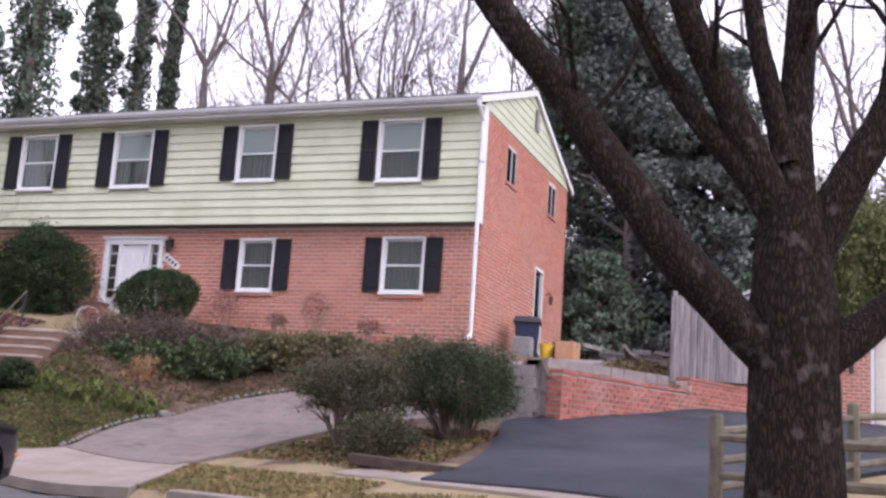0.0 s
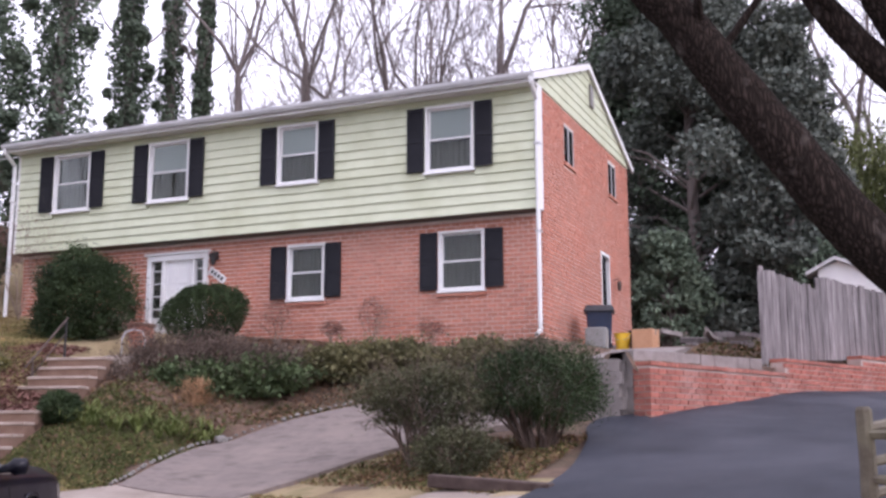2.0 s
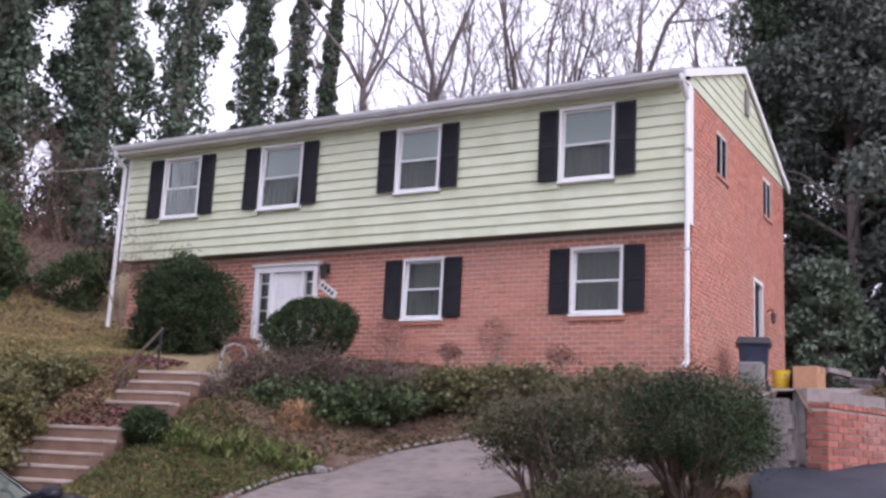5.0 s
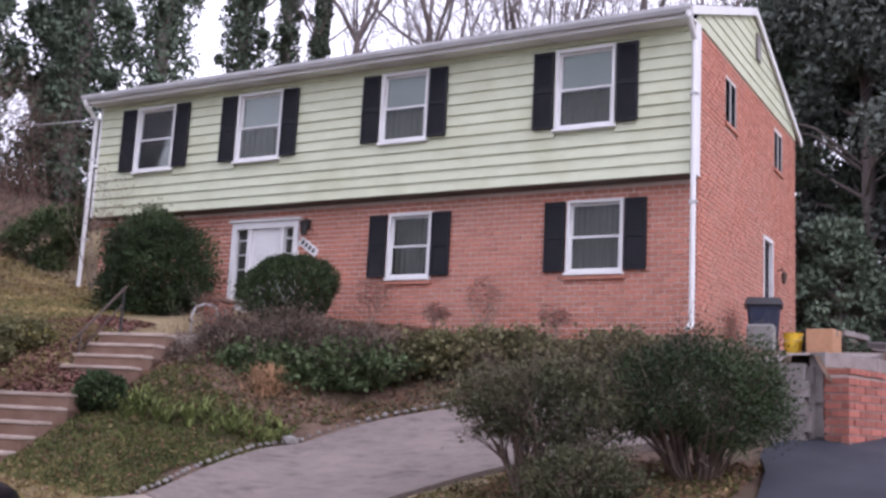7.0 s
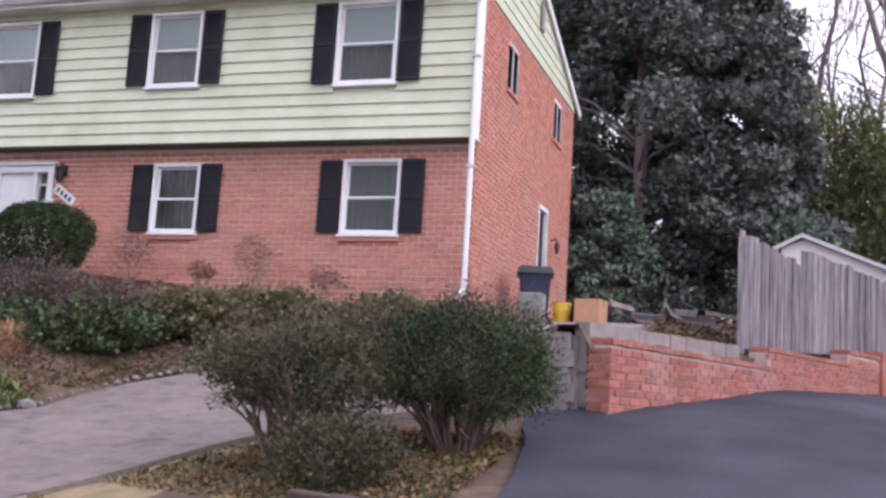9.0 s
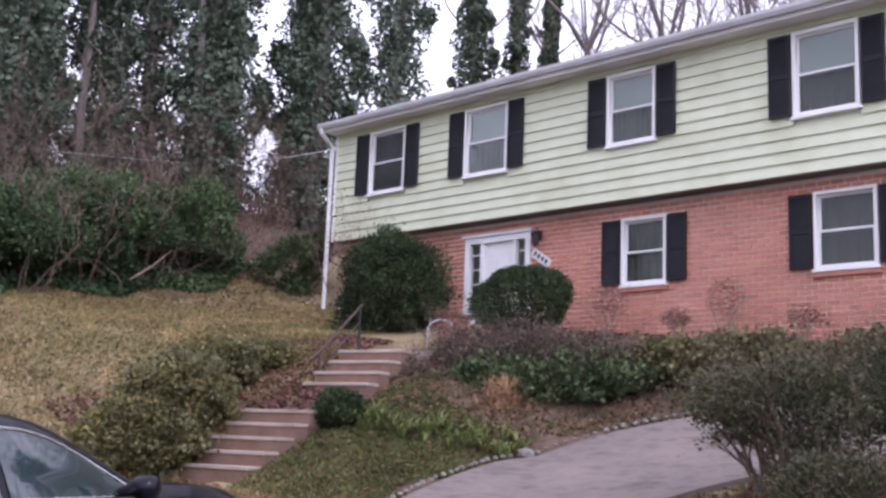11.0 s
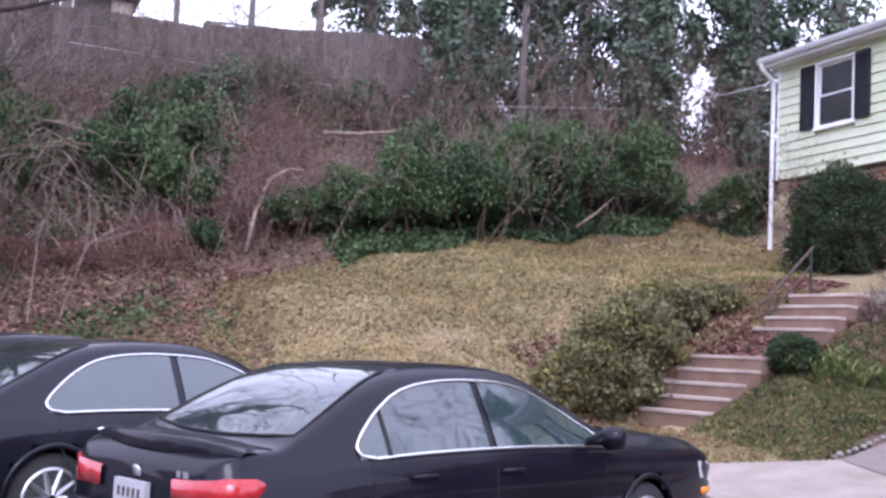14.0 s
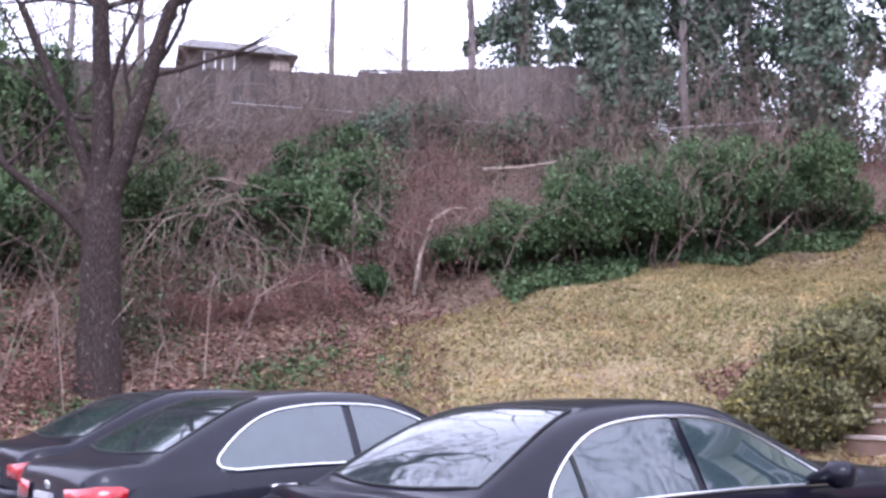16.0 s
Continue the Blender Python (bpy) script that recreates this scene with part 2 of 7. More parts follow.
M["garage_white"] = mat("garage_door_paint", [(0.66, 0.60, 0.52), (0.74, 0.68, 0.60)], 2, 0.6, 0.05)


def leaf_mat(name, a, b, rough=0.5, scale=1.2, trans=0.15, third=None):
    m = mat(name, [a, third, b] if third else [a, b], scale, max(rough, 0.6), 0.0, island=0.4, spec=0.16)
    return m


M["leaf_dark"] = leaf_mat("evergreen_leaf", (0.066, 0.092, 0.064), (0.155, 0.20, 0.138), 0.5)
M["leaf_shrub"] = leaf_mat("clipped_leaf", (0.020, 0.034, 0.016), (0.060, 0.088, 0.036), 0.5)
M["leaf_open"] = leaf_mat("azalea_leaf", (0.042, 0.050, 0.026), (0.115, 0.112, 0.060), 0.6)
M["leaf_ivy"] = leaf_mat("ivy_leaf", (0.034, 0.056, 0.024), (0.11, 0.145, 0.065), 0.4, 1.0)
M["leaf_yellow"] = leaf_mat("yellowing_leaf", (0.075, 0.070, 0.022), (0.20, 0.17, 0.05), 0.55)
M["leaf_magnolia"] = leaf_mat("glossy_leaf", (0.072, 0.088, 0.075), (0.16, 0.178, 0.15), 0.48)
M["leaf_bamboo"] = leaf_mat("bamboo_leaf", (0.065, 0.082, 0.030), (0.17, 0.185, 0.072), 0.5)
M["leaf_tangle"] = leaf_mat("tangled_stem_leaf", (0.075, 0.054, 0.044), (0.19, 0.145, 0.115), 0.7)
M["leaf_brown"] = leaf_mat("dead_leaf", (0.11, 0.06, 0.035), (0.28, 0.17, 0.105), 0.85, 2.0)
M["leaf_red"] = leaf_mat("russet_leaf", (0.115, 0.055, 0.046), (0.24, 0.13, 0.104), 0.8, 2.0)
M["leaf_tan"] = leaf_mat("dry_leaf", (0.135, 0.090, 0.060), (0.30, 0.205, 0.135), 0.85, 2.0)
M["cane"] = mat("dull_canes", [(0.085, 0.060, 0.050), (0.22, 0.165, 0.135)], 3, 0.95, 0.2, 30, island=0.35, spec=0.15)
M["grass"] = leaf_mat("winter_grass", (0.235, 0.155, 0.066), (0.42, 0.30, 0.14), 0.8, 0.9, third=(0.23, 0.20, 0.085))
M["grass_green"] = leaf_mat("green_grass", (0.045, 0.062, 0.020), (0.11, 0.12, 0.04), 0.8, 0.9)


def ground_mat():
    m = mat("ground_soil_and_grass", [(0.20, 0.15, 0.08), (0.31, 0.24, 0.135), (0.21, 0.175, 0.085)], 1.6, 0.95, 0.6, 45, stain=((0.14, 0.085, 0.055), 0.45, 0.6))
    return m


M["ground"] = ground_mat()
M["leaf_olive"] = leaf_mat("olive_ivy_leaf", (0.075, 0.075, 0.035), (0.20, 0.185, 0.09), 0.5)
M["leaf_bank"] = leaf_mat("bank_leaf", (0.036, 0.062, 0.028), (0.105, 0.155, 0.066), 0.5, 0.5)
M["soil"] = mat("leafy_soil", [(0.075, 0.045, 0.032), (0.17, 0.11, 0.075)], 5, 0.95, 0.7, 50, stain=((0.06, 0.065, 0.03), 0.8, 0.5))


# ---- building helpers ----
class Geo:
    """Collects vertices and faces for one mesh."""

    def __init__(self):
        self.v, self.f = [], []

    def add(self, v, f):
        k = len(self.v)
        self.v.extend(tuple(p) for p in v)
        self.f.extend(tuple(k + i for i in q) for q in f)
        return self

    def box(self, a, b, m=None):
        (x0, y0, z0), (x1, y1, z1) = a, b
        c = [(x0, y0, z0), (x1, y0, z0), (x1, y1, z0), (x0, y1, z0), (x0, y0, z1), (x1, y0, z1), (x1, y1, z1), (x0, y1, z1)]
        if m is not None:
            c = [m @ Vector(p) for p in c]
        return self.add(c, [(3, 2, 1, 0), (4, 5, 6, 7), (0, 1, 5, 4), (1, 2, 6, 5), (2, 3, 7, 6), (3, 0, 4, 7)])

    def tube(self, pts, radii, sides=6, caps=True):
        pts = [Vector(p) for p in pts]
        rings, prev = [], None
        for i, p in enumerate(pts):
            d = (pts[min(i + 1, len(pts) - 1)] - pts[max(i - 1, 0)])
            d = d.normalized() if d.length > 1e-9 else Vector((0, 0, 1))
            if prev is None:
                a = d.orthogonal().normalized()
            else:
                a = (prev - d * prev.dot(d))
                a = a.normalized() if a.length > 1e-6 else d.orthogonal().normalized()
            prev = a
            b = d.cross(a)
            r = radii[i] if hasattr(radii, "__len__") else radii
            rings.append([p + (a * math.cos(2 * math.pi * s / sides) + b * math.sin(2 * math.pi * s / sides)) * r for s in range(sides)])
        v = [q for ring in rings for q in ring]
        f = []
        for i in range(len(rings) - 1):
            for s in range(sides):
                t = (s + 1) % sides
                f.append((i * sides + s, i * sides + t, (i + 1) * sides + t, (i + 1) * sides + s))
        if caps:
            f.append(tuple(range(sides - 1, -1, -1)))
            f.append(tuple((len(rings) - 1) * sides + s for s in range(sides)))
        return self.add(v, f)

    def mesh(self, name, smooth=False):
        me = bpy.data.meshes.new(name)
        me.from_pydata(self.v, [], self.f)
        if smooth:
            me.polygons.foreach_set("use_smooth", [True] * len(me.polygons))
        me.update()
        return me


def part(name, geo, material, parent=None, label="", smooth=False, bevel=0.0):
    me = geo.mesh(name, smooth) if isinstance(geo, Geo) else geo
    if not me.materials:
        me.materials.append(material)
    ob = new(name, me)
    if parent is not None:
        ob.parent = parent
    if label:
        tagged(ob, label)
    if bevel:
        md = ob.modifiers.new("bevel", "BEVEL")
        md.width, md.segments, md.limit_method = bevel, 2, "ANGLE"
    return ob


def thing(name, label, category, group="", kind="", at=None):
    ob = new(name)
    ob.empty_display_size = 0.2
    if at is not None:
        ob.matrix_basis = at
    return tagged(ob, label, category, group, kind)


rng = np.random.default_rng(7)


def leaf_mesh(name, centres, size, aspect=0.5, up=0.0, spread=0.35, out=None):
    """Many small folded leaves, one at each centre. up: how far they lie flat; out: directions they grow along."""
    c = np.asarray(centres, float)
    n = len(c)
    d = rng.normal(size=(n, 3))
    if out is not None:
        d = d * 0.6 + np.asarray(out)
    d[:, 2] *= (1 - up)
    d /= np.linalg.norm(d, axis=1, keepdims=True) + 1e-9
    s = rng.normal(size=(n, 3))
    s[:, 2] *= (1 - up)
    s -= d * (s * d).sum(1, keepdims=True)
    s /= np.linalg.norm(s, axis=1, keepdims=True) + 1e-9
    ln = size * (1 + spread * rng.uniform(-1, 1, (n, 1)))
    w = ln * aspect * 0.5
    nr = np.cross(d, s) * ln * 0.12
    v = np.stack([c - d * ln * 0.5, c + s * w + nr, c + d * ln * 0.5, c - s * w + nr], 1).reshape(-1, 3)
    i = np.arange(n)[:, None] * 4
    f = (i + np.array([[0, 1, 2, 3]]))
    me = bpy.data.meshes.new(name)
    me.vertices.add(4 * n)
    me.vertices.foreach_set("co", v.ravel())
    me.loops.add(4 * n)
    me.loops.foreach_set("vertex_index", f.ravel())
    me.polygons.add(n)
    me.polygons.foreach_set("loop_start", np.arange(n) * 4)
    me.polygons.foreach_set("loop_total", np.full(n, 4))
    me.update(calc_edges=True)
    return me


# ---- lie of the land ----
SPOTS = np.array([
    (0.5, -1.7, -0.45), (-2, 3.6, -0.08), (-7.6, 6.6, -0.05), (-13, 3.5, 0.0), (9, -2, -0.4), (-6, -14, -1.2),
    (-9, 10.3, 0.05), (0.2, 5.6, 0.03), (-9.2, 12.8, 0.42), (-2.4, 9.7, 0.42), (5, 6.6, 0.4),
    (-11.2, 15.6, 1.06), (-8.2, 17.3, 1.75), (-6, 13.6, 0.85), (-12, 19.9, 3.2), (-6.9, 20, 3.1),
    (-13.35, 13.85, 1.26), (-13.2, 14.6, 1.45), (-13.15, 12.45, 0.66), (-15.2, 13.5, 1.62), (-15.05, 12.2, 0.78), (-13.6, 15.9, 2.15), (-15.7, 15.7, 2.58), (-14.4, 14.4, 1.56), (-14.2, 12.0, 0.52), (-20.7, 20, 4.15), (-21.5, 13, 3.45), (-23.3, 8.9, 2.9), (-17, 9.5, 1.25), (-21.2, 3.1, 1.3), (-22.6, 17.5, 4.0),
    (-29, 22, 7.9), (-33, 9, 8.7), (-34, -2, 8.2), (-28, 12, 6.1), (-45, 15, 10.5), (-4, 16, 1.36), (-2.7, 18.6, 1.62), (-0.9, 23, 1.96), (1.2, 19.5, 1.5), (0.3, 26.5, 2.1), (-0.7, 9.6, 0.42), (6, 18, 1.4), (-13, 34, 4.6), (-2, 40, 4.2),
])


def _solve_spots():
    p = SPOTS[:, :2]
    n = len(p)
    a = np.zeros((n + 3, n + 3))
    a[:n, :n] = np.linalg.norm(p[:, None] - p[None], axis=2)
    a[:n, n] = 1
    a[:n, n + 1:] = p
    a[n, :n] = 1
    a[n + 1:, :n] = p.T
    return np.linalg.solve(a, np.concatenate([SPOTS[:, 2], np.zeros(3)]))


_W = _solve_spots()


def height(x, y):
    """Height of the natural ground, from the site's spot heights."""
    x, y = np.asarray(x, float), np.asarray(y, float)
    q = np.stack([x, y], -1)
    r = np.linalg.norm(q[..., None, :] - SPOTS[:, :2], axis=-1)
    z = r @ _W[:-3] + _W[-3] + _W[-2] * x + _W[-1] * y
    far = np.clip((np.hypot(x + 8, y - 10) - 45) / 60, 0, 1)
    return z * (1 - far) + np.clip(z, -1, 12) * far


def gz(x, y):
    return float(height(x, y))


# Kerb line: runs past the tree and the driveway, then bends round the parking bay.
KERB = [(30, -9.6), (4, 3.65), (0, 5.7), (-4.5, 8.0), (-9, 10.3), (-12.3, 11.3), (-14.8, 10.6), (-16.2, 8.0), (-16.8, 4.0), (-17, -2), (-17, -30)]


def smooth_line(pts, n=6):
    out = []
    for i in range(len(pts) - 1):
        p0, p1, p2, p3 = (Vector(pts[max(0, min(len(pts) - 1, i + k))]) for k in (-1, 0, 1, 2))
        for k in range(n):
            t = k / n
            out.append(0.5 * ((2 * p1) + (p2 - p0) * t + (2 * p0 - 5 * p1 + 4 * p2 - p3) * t * t + (3 * p1 - p0 - 3 * p2 + p3) * t ** 3))
    out.append(Vector(pts[-1]))
    return out


KLINE = np.array([tuple(p) for p in smooth_line(KERB)])


def kerb_distance(x, y):
    """Signed distance to the kerb: positive on the lawn side."""
    x, y = np.asarray(x, float), np.asarray(y, float)
    best, sign = np.full(x.shape, 1e9), np.ones(x.shape)
    for (ax, ay), (bx, by) in zip(KLINE[:-1], KLINE[1:]):
        dx, dy = bx - ax, by - ay
        t = np.clip(((x - ax) * dx + (y - ay) * dy) / (dx * dx + dy * dy), 0, 1)
        d = np.hypot(x - ax - t * dx, y - ay - t * dy)
        cr = (dx * (y - ay) - dy * (x - ax))
        near = d < best
        best = np.where(near, d, best)
        sign = np.where(near, np.where(cr < 0, 1, -1), sign)
    return best * sign


# Foot of the garden steps and the line across them.
STEP_X, STEP_Y = -14.01, 12.43
STEP_A = (math.cos(radians(12.3)), math.sin(radians(12.3)))


def make_ground():
    xs = np.concatenate([np.linspace(-420, -46, 20), np.linspace(-44, 20, 217), np.linspace(24, 420, 20)])
    ys = np.concatenate([np.linspace(-420, -18, 18), np.linspace(-16, 46, 211), np.linspace(50, 420, 20)])
    X, Y = np.meshgrid(xs, ys)
    Z = height(X, Y)
    bump = np.array([[noise.noise((x * 0.8, y * 0.8, 0.3)) * 0.05 + noise.noise((x * 2.5, y * 2.5, 2.3)) * 0.02 if -45 < x < 21 and -17 < y < 47 else 0 for x in xs] for y in ys])
    D = kerb_distance(X, Y)
    Z = Z + bump * np.clip(D - 1.5, 0, 1) - np.where(D < 0.05, 0.3, 0.0)
    # cut back under the garden steps and the walk
    across = (X - STEP_X) * STEP_A[0] + (Y - STEP_Y) * STEP_A[1]
    along = -(X - STEP_X) * STEP_A[1] + (Y - STEP_Y) * STEP_A[0]
    under = (np.abs(across) < 0.66) & (along > -0.1) & (along < 7.5)
    Z = np.where(under, np.minimum(Z, np.interp(along, [-0.1, 0, 1.2, 2.2, 3.6, 7], [0.4, 0.5, 1.25, 1.4, 2.35, 2.75])), Z)
    n = len(xs)
    g = Geo()
    g.v = list(zip(X.ravel().tolist(), Y.ravel().tolist(), Z.ravel().tolist()))
    g.f = [(j * n + i, j * n + i + 1, (j + 1) * n + i + 1, (j + 1) * n + i) for j in range(len(ys) - 1) for i in range(n - 1)]
    ob = part("ground", g, M["ground"], smooth=True)
    ob.data.materials.append(M["soil"])
    cx, cy = (X[:-1, :-1] + X[1:, 1:]) / 2, (Y[:-1, :-1] + Y[1:, 1:]) / 2
    wob = 0.5 * np.sin(cx * 1.7 + cy * 0.9) + 0.4 * np.sin(cy * 2.3 - cx)
    bed = ((cx > -13.6) & (cx < -9.0) & (cy > 12.6 + 0.3 * wob)) | ((cx > -14.6) & (cx < -3.8) & (cy > 14.9 + 0.35 * wob + np.clip(-(cx + 11), 0, 2) * 0.1)) | ((cx > -7.2) & (cx < -4.0) & (cy > 12.3 + 0.3 * wob)) | (cx < -22.4 - 0.16 * (cy - 12) + 0.5 * wob) | ((cx < -17) & (cy < 7.8 - (cx + 20) * 0.25 + 0.6 * wob)) | (cy > 28)
    ob.data.polygons.foreach_set("material_index", bed.ravel().astype(np.int32))
    return tagged(ob, "sloping winter lawn of dry grass and leaves", "ground", kind="structure")


make_ground()


def street():
    g = Geo()
    xs, ys = np.linspace(-24, 34, 117), np.linspace(-34, 14, 97)
    X, Y = np.meshgrid(xs, ys)
    D = kerb_distance(X, Y)
    Z = height(X, Y) - 0.10
    n = len(xs)
    g.v = list(zip(X.ravel().tolist(), Y.ravel().tolist(), Z.ravel().tolist()))
    g.f = [(j * n + i, j * n + i + 1, (j + 1) * n + i + 1, (j + 1) * n + i) for j in range(len(ys) - 1) for i in range(n - 1)
           if D[j, i] < 0.6 or D[j + 1, i + 1] < 0.6]
    # street edge hides under the kerb and the apron
    g.v = [(x, y, z - max(0.0, min(0.3, d * 1.5))) for (x, y, z), d in zip(g.v, D.ravel())]
    return tagged(part("road", g, M["street"], smooth=True), "worn grey asphalt street in front of the house", "road", kind="structure")


street()


def offset_line(line, d, a=0, b=None):
    pts = [Vector(p) for p in line][a:b]
    out = []
    for i, p in enumerate(pts):
        t = (pts[min(i + 1, len(pts) - 1)] - pts[max(i - 1, 0)]).normalized()
        out.append(p + Vector((t.y, -t.x)) * d)
    return out


def ribbon(name, d0, d1, a, b, material, lift, drop, label, category, zoff=None):
    """A strip of pavement or kerb that follows the kerb line between two offsets."""
    inner, outer = offset_line(KLINE, d0, a, b), offset_line(KLINE, d1, a, b)
    g, v = Geo(), []
    for p, q in zip(inner, outer):
        zp, zq = gz(p.x, p.y) + lift, gz(q.x, q.y) + lift
        v += [(p.x, p.y, zp - drop), (p.x, p.y, zp), (q.x, q.y, zq), (q.x, q.y, zq - drop)]
    f = []
    for i in range(len(inner) - 1):
        k = 4 * i
        f += [(k, k + 1, k + 5, k + 4), (k + 1, k + 2, k + 6, k + 5), (k + 2, k + 3, k + 7, k + 6)]
    f += [(0, 3, 2, 1), (len(v) - 4, len(v) - 3, len(v) - 2, len(v) - 1)]
    return tagged(part(name, g.add(v, f), material, bevel=0.012), label, category, kind="structure")


ribbon("kerb", 0.0, 0.16, 3, 22, M["walk"], 0.06, 0.35, "pale concrete kerb along the street", "kerb")
ribbon("kerb", 0.0, 0.16, 29, 60, M["walk"], 0.06, 0.35, "pale concrete kerb round the parking bay", "kerb")
ribbon("pavement", 2.3, 2.8, 3, 22, M["walk"], 0.035, 0.2, "pale concrete pavement with leaves beside the lawn", "pavement")


# ---- the house ----
HX0, HX1 = -20.55, -6.95          # brick body, west and east ends
HY0, HY1, SY = 20.3, 27.8, 20.0   # brick front, back, siding front
ZB, ZS, ZE, ZR = 2.6, 5.71, 8.38, 9.95  # footing, bottom of siding, eave, ridge
RY = (SY + HY1) / 2
UPPER = [(-19.40, -18.28, 6.65, 8.09), (-16.55, -15.40, 6.65, 8.09), (-13.02, -11.98, 6.73, 8.10), (-9.40, -8.30, 6.65, 8.09)]
LOWER = [(-12.89, -11.95, 4.18, 5.42), (-9.24, -8.21, 4.18, 5.45)]
DOOR = (-16.70, -15.0, 3.22, 5.42)
SIDE_WIN = [(21.92, 22.68, 7.12, 7.98), (25.75, 26.50, 7.20, 8.05)]
SIDE_DOOR = (24.80, 25.62, 3.35, 5.62)


def wall_with_holes(g, along, u0, u1, z0, z1, holes, w0, w1):
    """Boxes that fill a wall round its openings. along: 'x' or 'y'; w0, w1: its two faces."""
    us = sorted({u0, u1, *[h[0] for h in holes], *[h[1] for h in holes]})
    zs = sorted({z0, z1, *[h[2] for h in holes], *[h[3] for h in holes]})
    for a, b in zip(us[:-1], us[1:]):
        for c, d in zip(zs[:-1], zs[1:]):
            if any(h[0] <= (a + b) / 2 <= h[1] and h[2] <= (c + d) / 2 <= h[3] for h in holes) or a < u0 or b > u1 or c < z0 or d > z1:
                continue
            if along == "x":
                g.box((a, w0, c), (b, w1, d))
            else:
                g.box((w0, a, c), (w1, b, d))
    index, remap, verts = {}, [], []
    for v in g.v:
        key = tuple(round(c, 4) for c in v)
        if key not in index:
            index[key] = len(verts)
            verts.append(v)
        remap.append(index[key])
    faces = [tuple(remap[i] for i in f) for f in g.f]
    count = {}
    for f in faces:
        count[frozenset(f)] = count.get(frozenset(f), 0) + 1
    g.v, g.f = verts, [f for f in faces if count[frozenset(f)] == 1]
    return g


house = thing("house", "two storey house of red brick with pale green siding above", "house")
LEFT_X = HX0
wall_front = part("lower_front_wall", wall_with_holes(Geo(), "x", HX0 + 0.02, HX1 - 0.02, ZB, ZS, LOWER + [DOOR], HY0 + 0.014, HY0 + 0.24), M["mortar"], house, "mortar joints of the brick front")
wall_side = part("side_wall", wall_with_holes(Geo(), "y", HY0 + 0.25, HY1, ZB, ZE, SIDE_WIN + [SIDE_DOOR], HX1 - 0.24, HX1 - 0.014), M["mortar"], house, "mortar joints of the brick gable wall")
part("back_wall", wall_with_holes(Geo(), "x", HX0, HX1 - 0.25, ZB, ZE, [], HY1 - 0.24, HY1), M["brick"], house)
part("far_side_wall", wall_with_holes(Geo(), "y", HY0 + 0.25, HY1 - 0.25, ZB, ZE, [], HX0, HX0 + 0.24), M["brick"], house)
wall_upper = part("upper_front_wall", wall_with_holes(Geo(), "x", HX0, HX1, ZS + 0.02, ZE - 0.1, UPPER, SY + 0.02, SY + 0.2), M["siding"], house, "pale green lap siding")
part("floor_slab", Geo().box((HX0 + 0.02, SY + 0.03, ZS - 0.02), (HX1 - 0.02, HY1 - 0.26, ZS + 0.01)), M["soffit"], house)
part("attic_floor", Geo().box((HX0 + 0.25, SY + 0.22, ZE - 0.14), (HX1 - 0.26, HY1 - 0.26, ZE - 0.1)), M["dark_room"], house)
part("inner_wall", Geo().box((HX0 + 0.3, 22.6, ZB + 0.2), (HX1 - 0.3, 22.7, ZE - 0.15)), M["dark_room"], house)


def siding():
    """Lap boards, each a wedge whose lower edge stands proud, stopped at the windows."""
    n, lap, step = 13, 0.0, 0.203
    for i in range(n):
        z0, z1 = ZS + i * step, min(ZE - 0.02, ZS + (i + 1) * step)
        cuts = [h for h in UPPER if h[2] < z1 - lap and h[3] > z0]
        xs = [HX0 + 0.03] + [x for h in cuts for x in (h[0], h[1])] + [HX1 - 0.03]
        for a, b in zip(xs[::2], xs[1::2]):
            g, y0 = Geo(), SY
            g.add([(a, y0 - 0.036, z0), (b, y0 - 0.036, z0), (b, y0 - 0.004, z1), (a, y0 - 0.004, z1), (a, y0 + 0.018, z0), (b, y0 + 0.018, z0), (b, y0 + 0.018, z1), (a, y0 + 0.018, z1)],
                  [(0, 1, 2, 3), (0, 4, 5, 1), (3, 2, 6, 7), (0, 3, 7, 4), (1, 5, 6, 2)])
            part("siding_board", g, M["siding"], wall_upper)


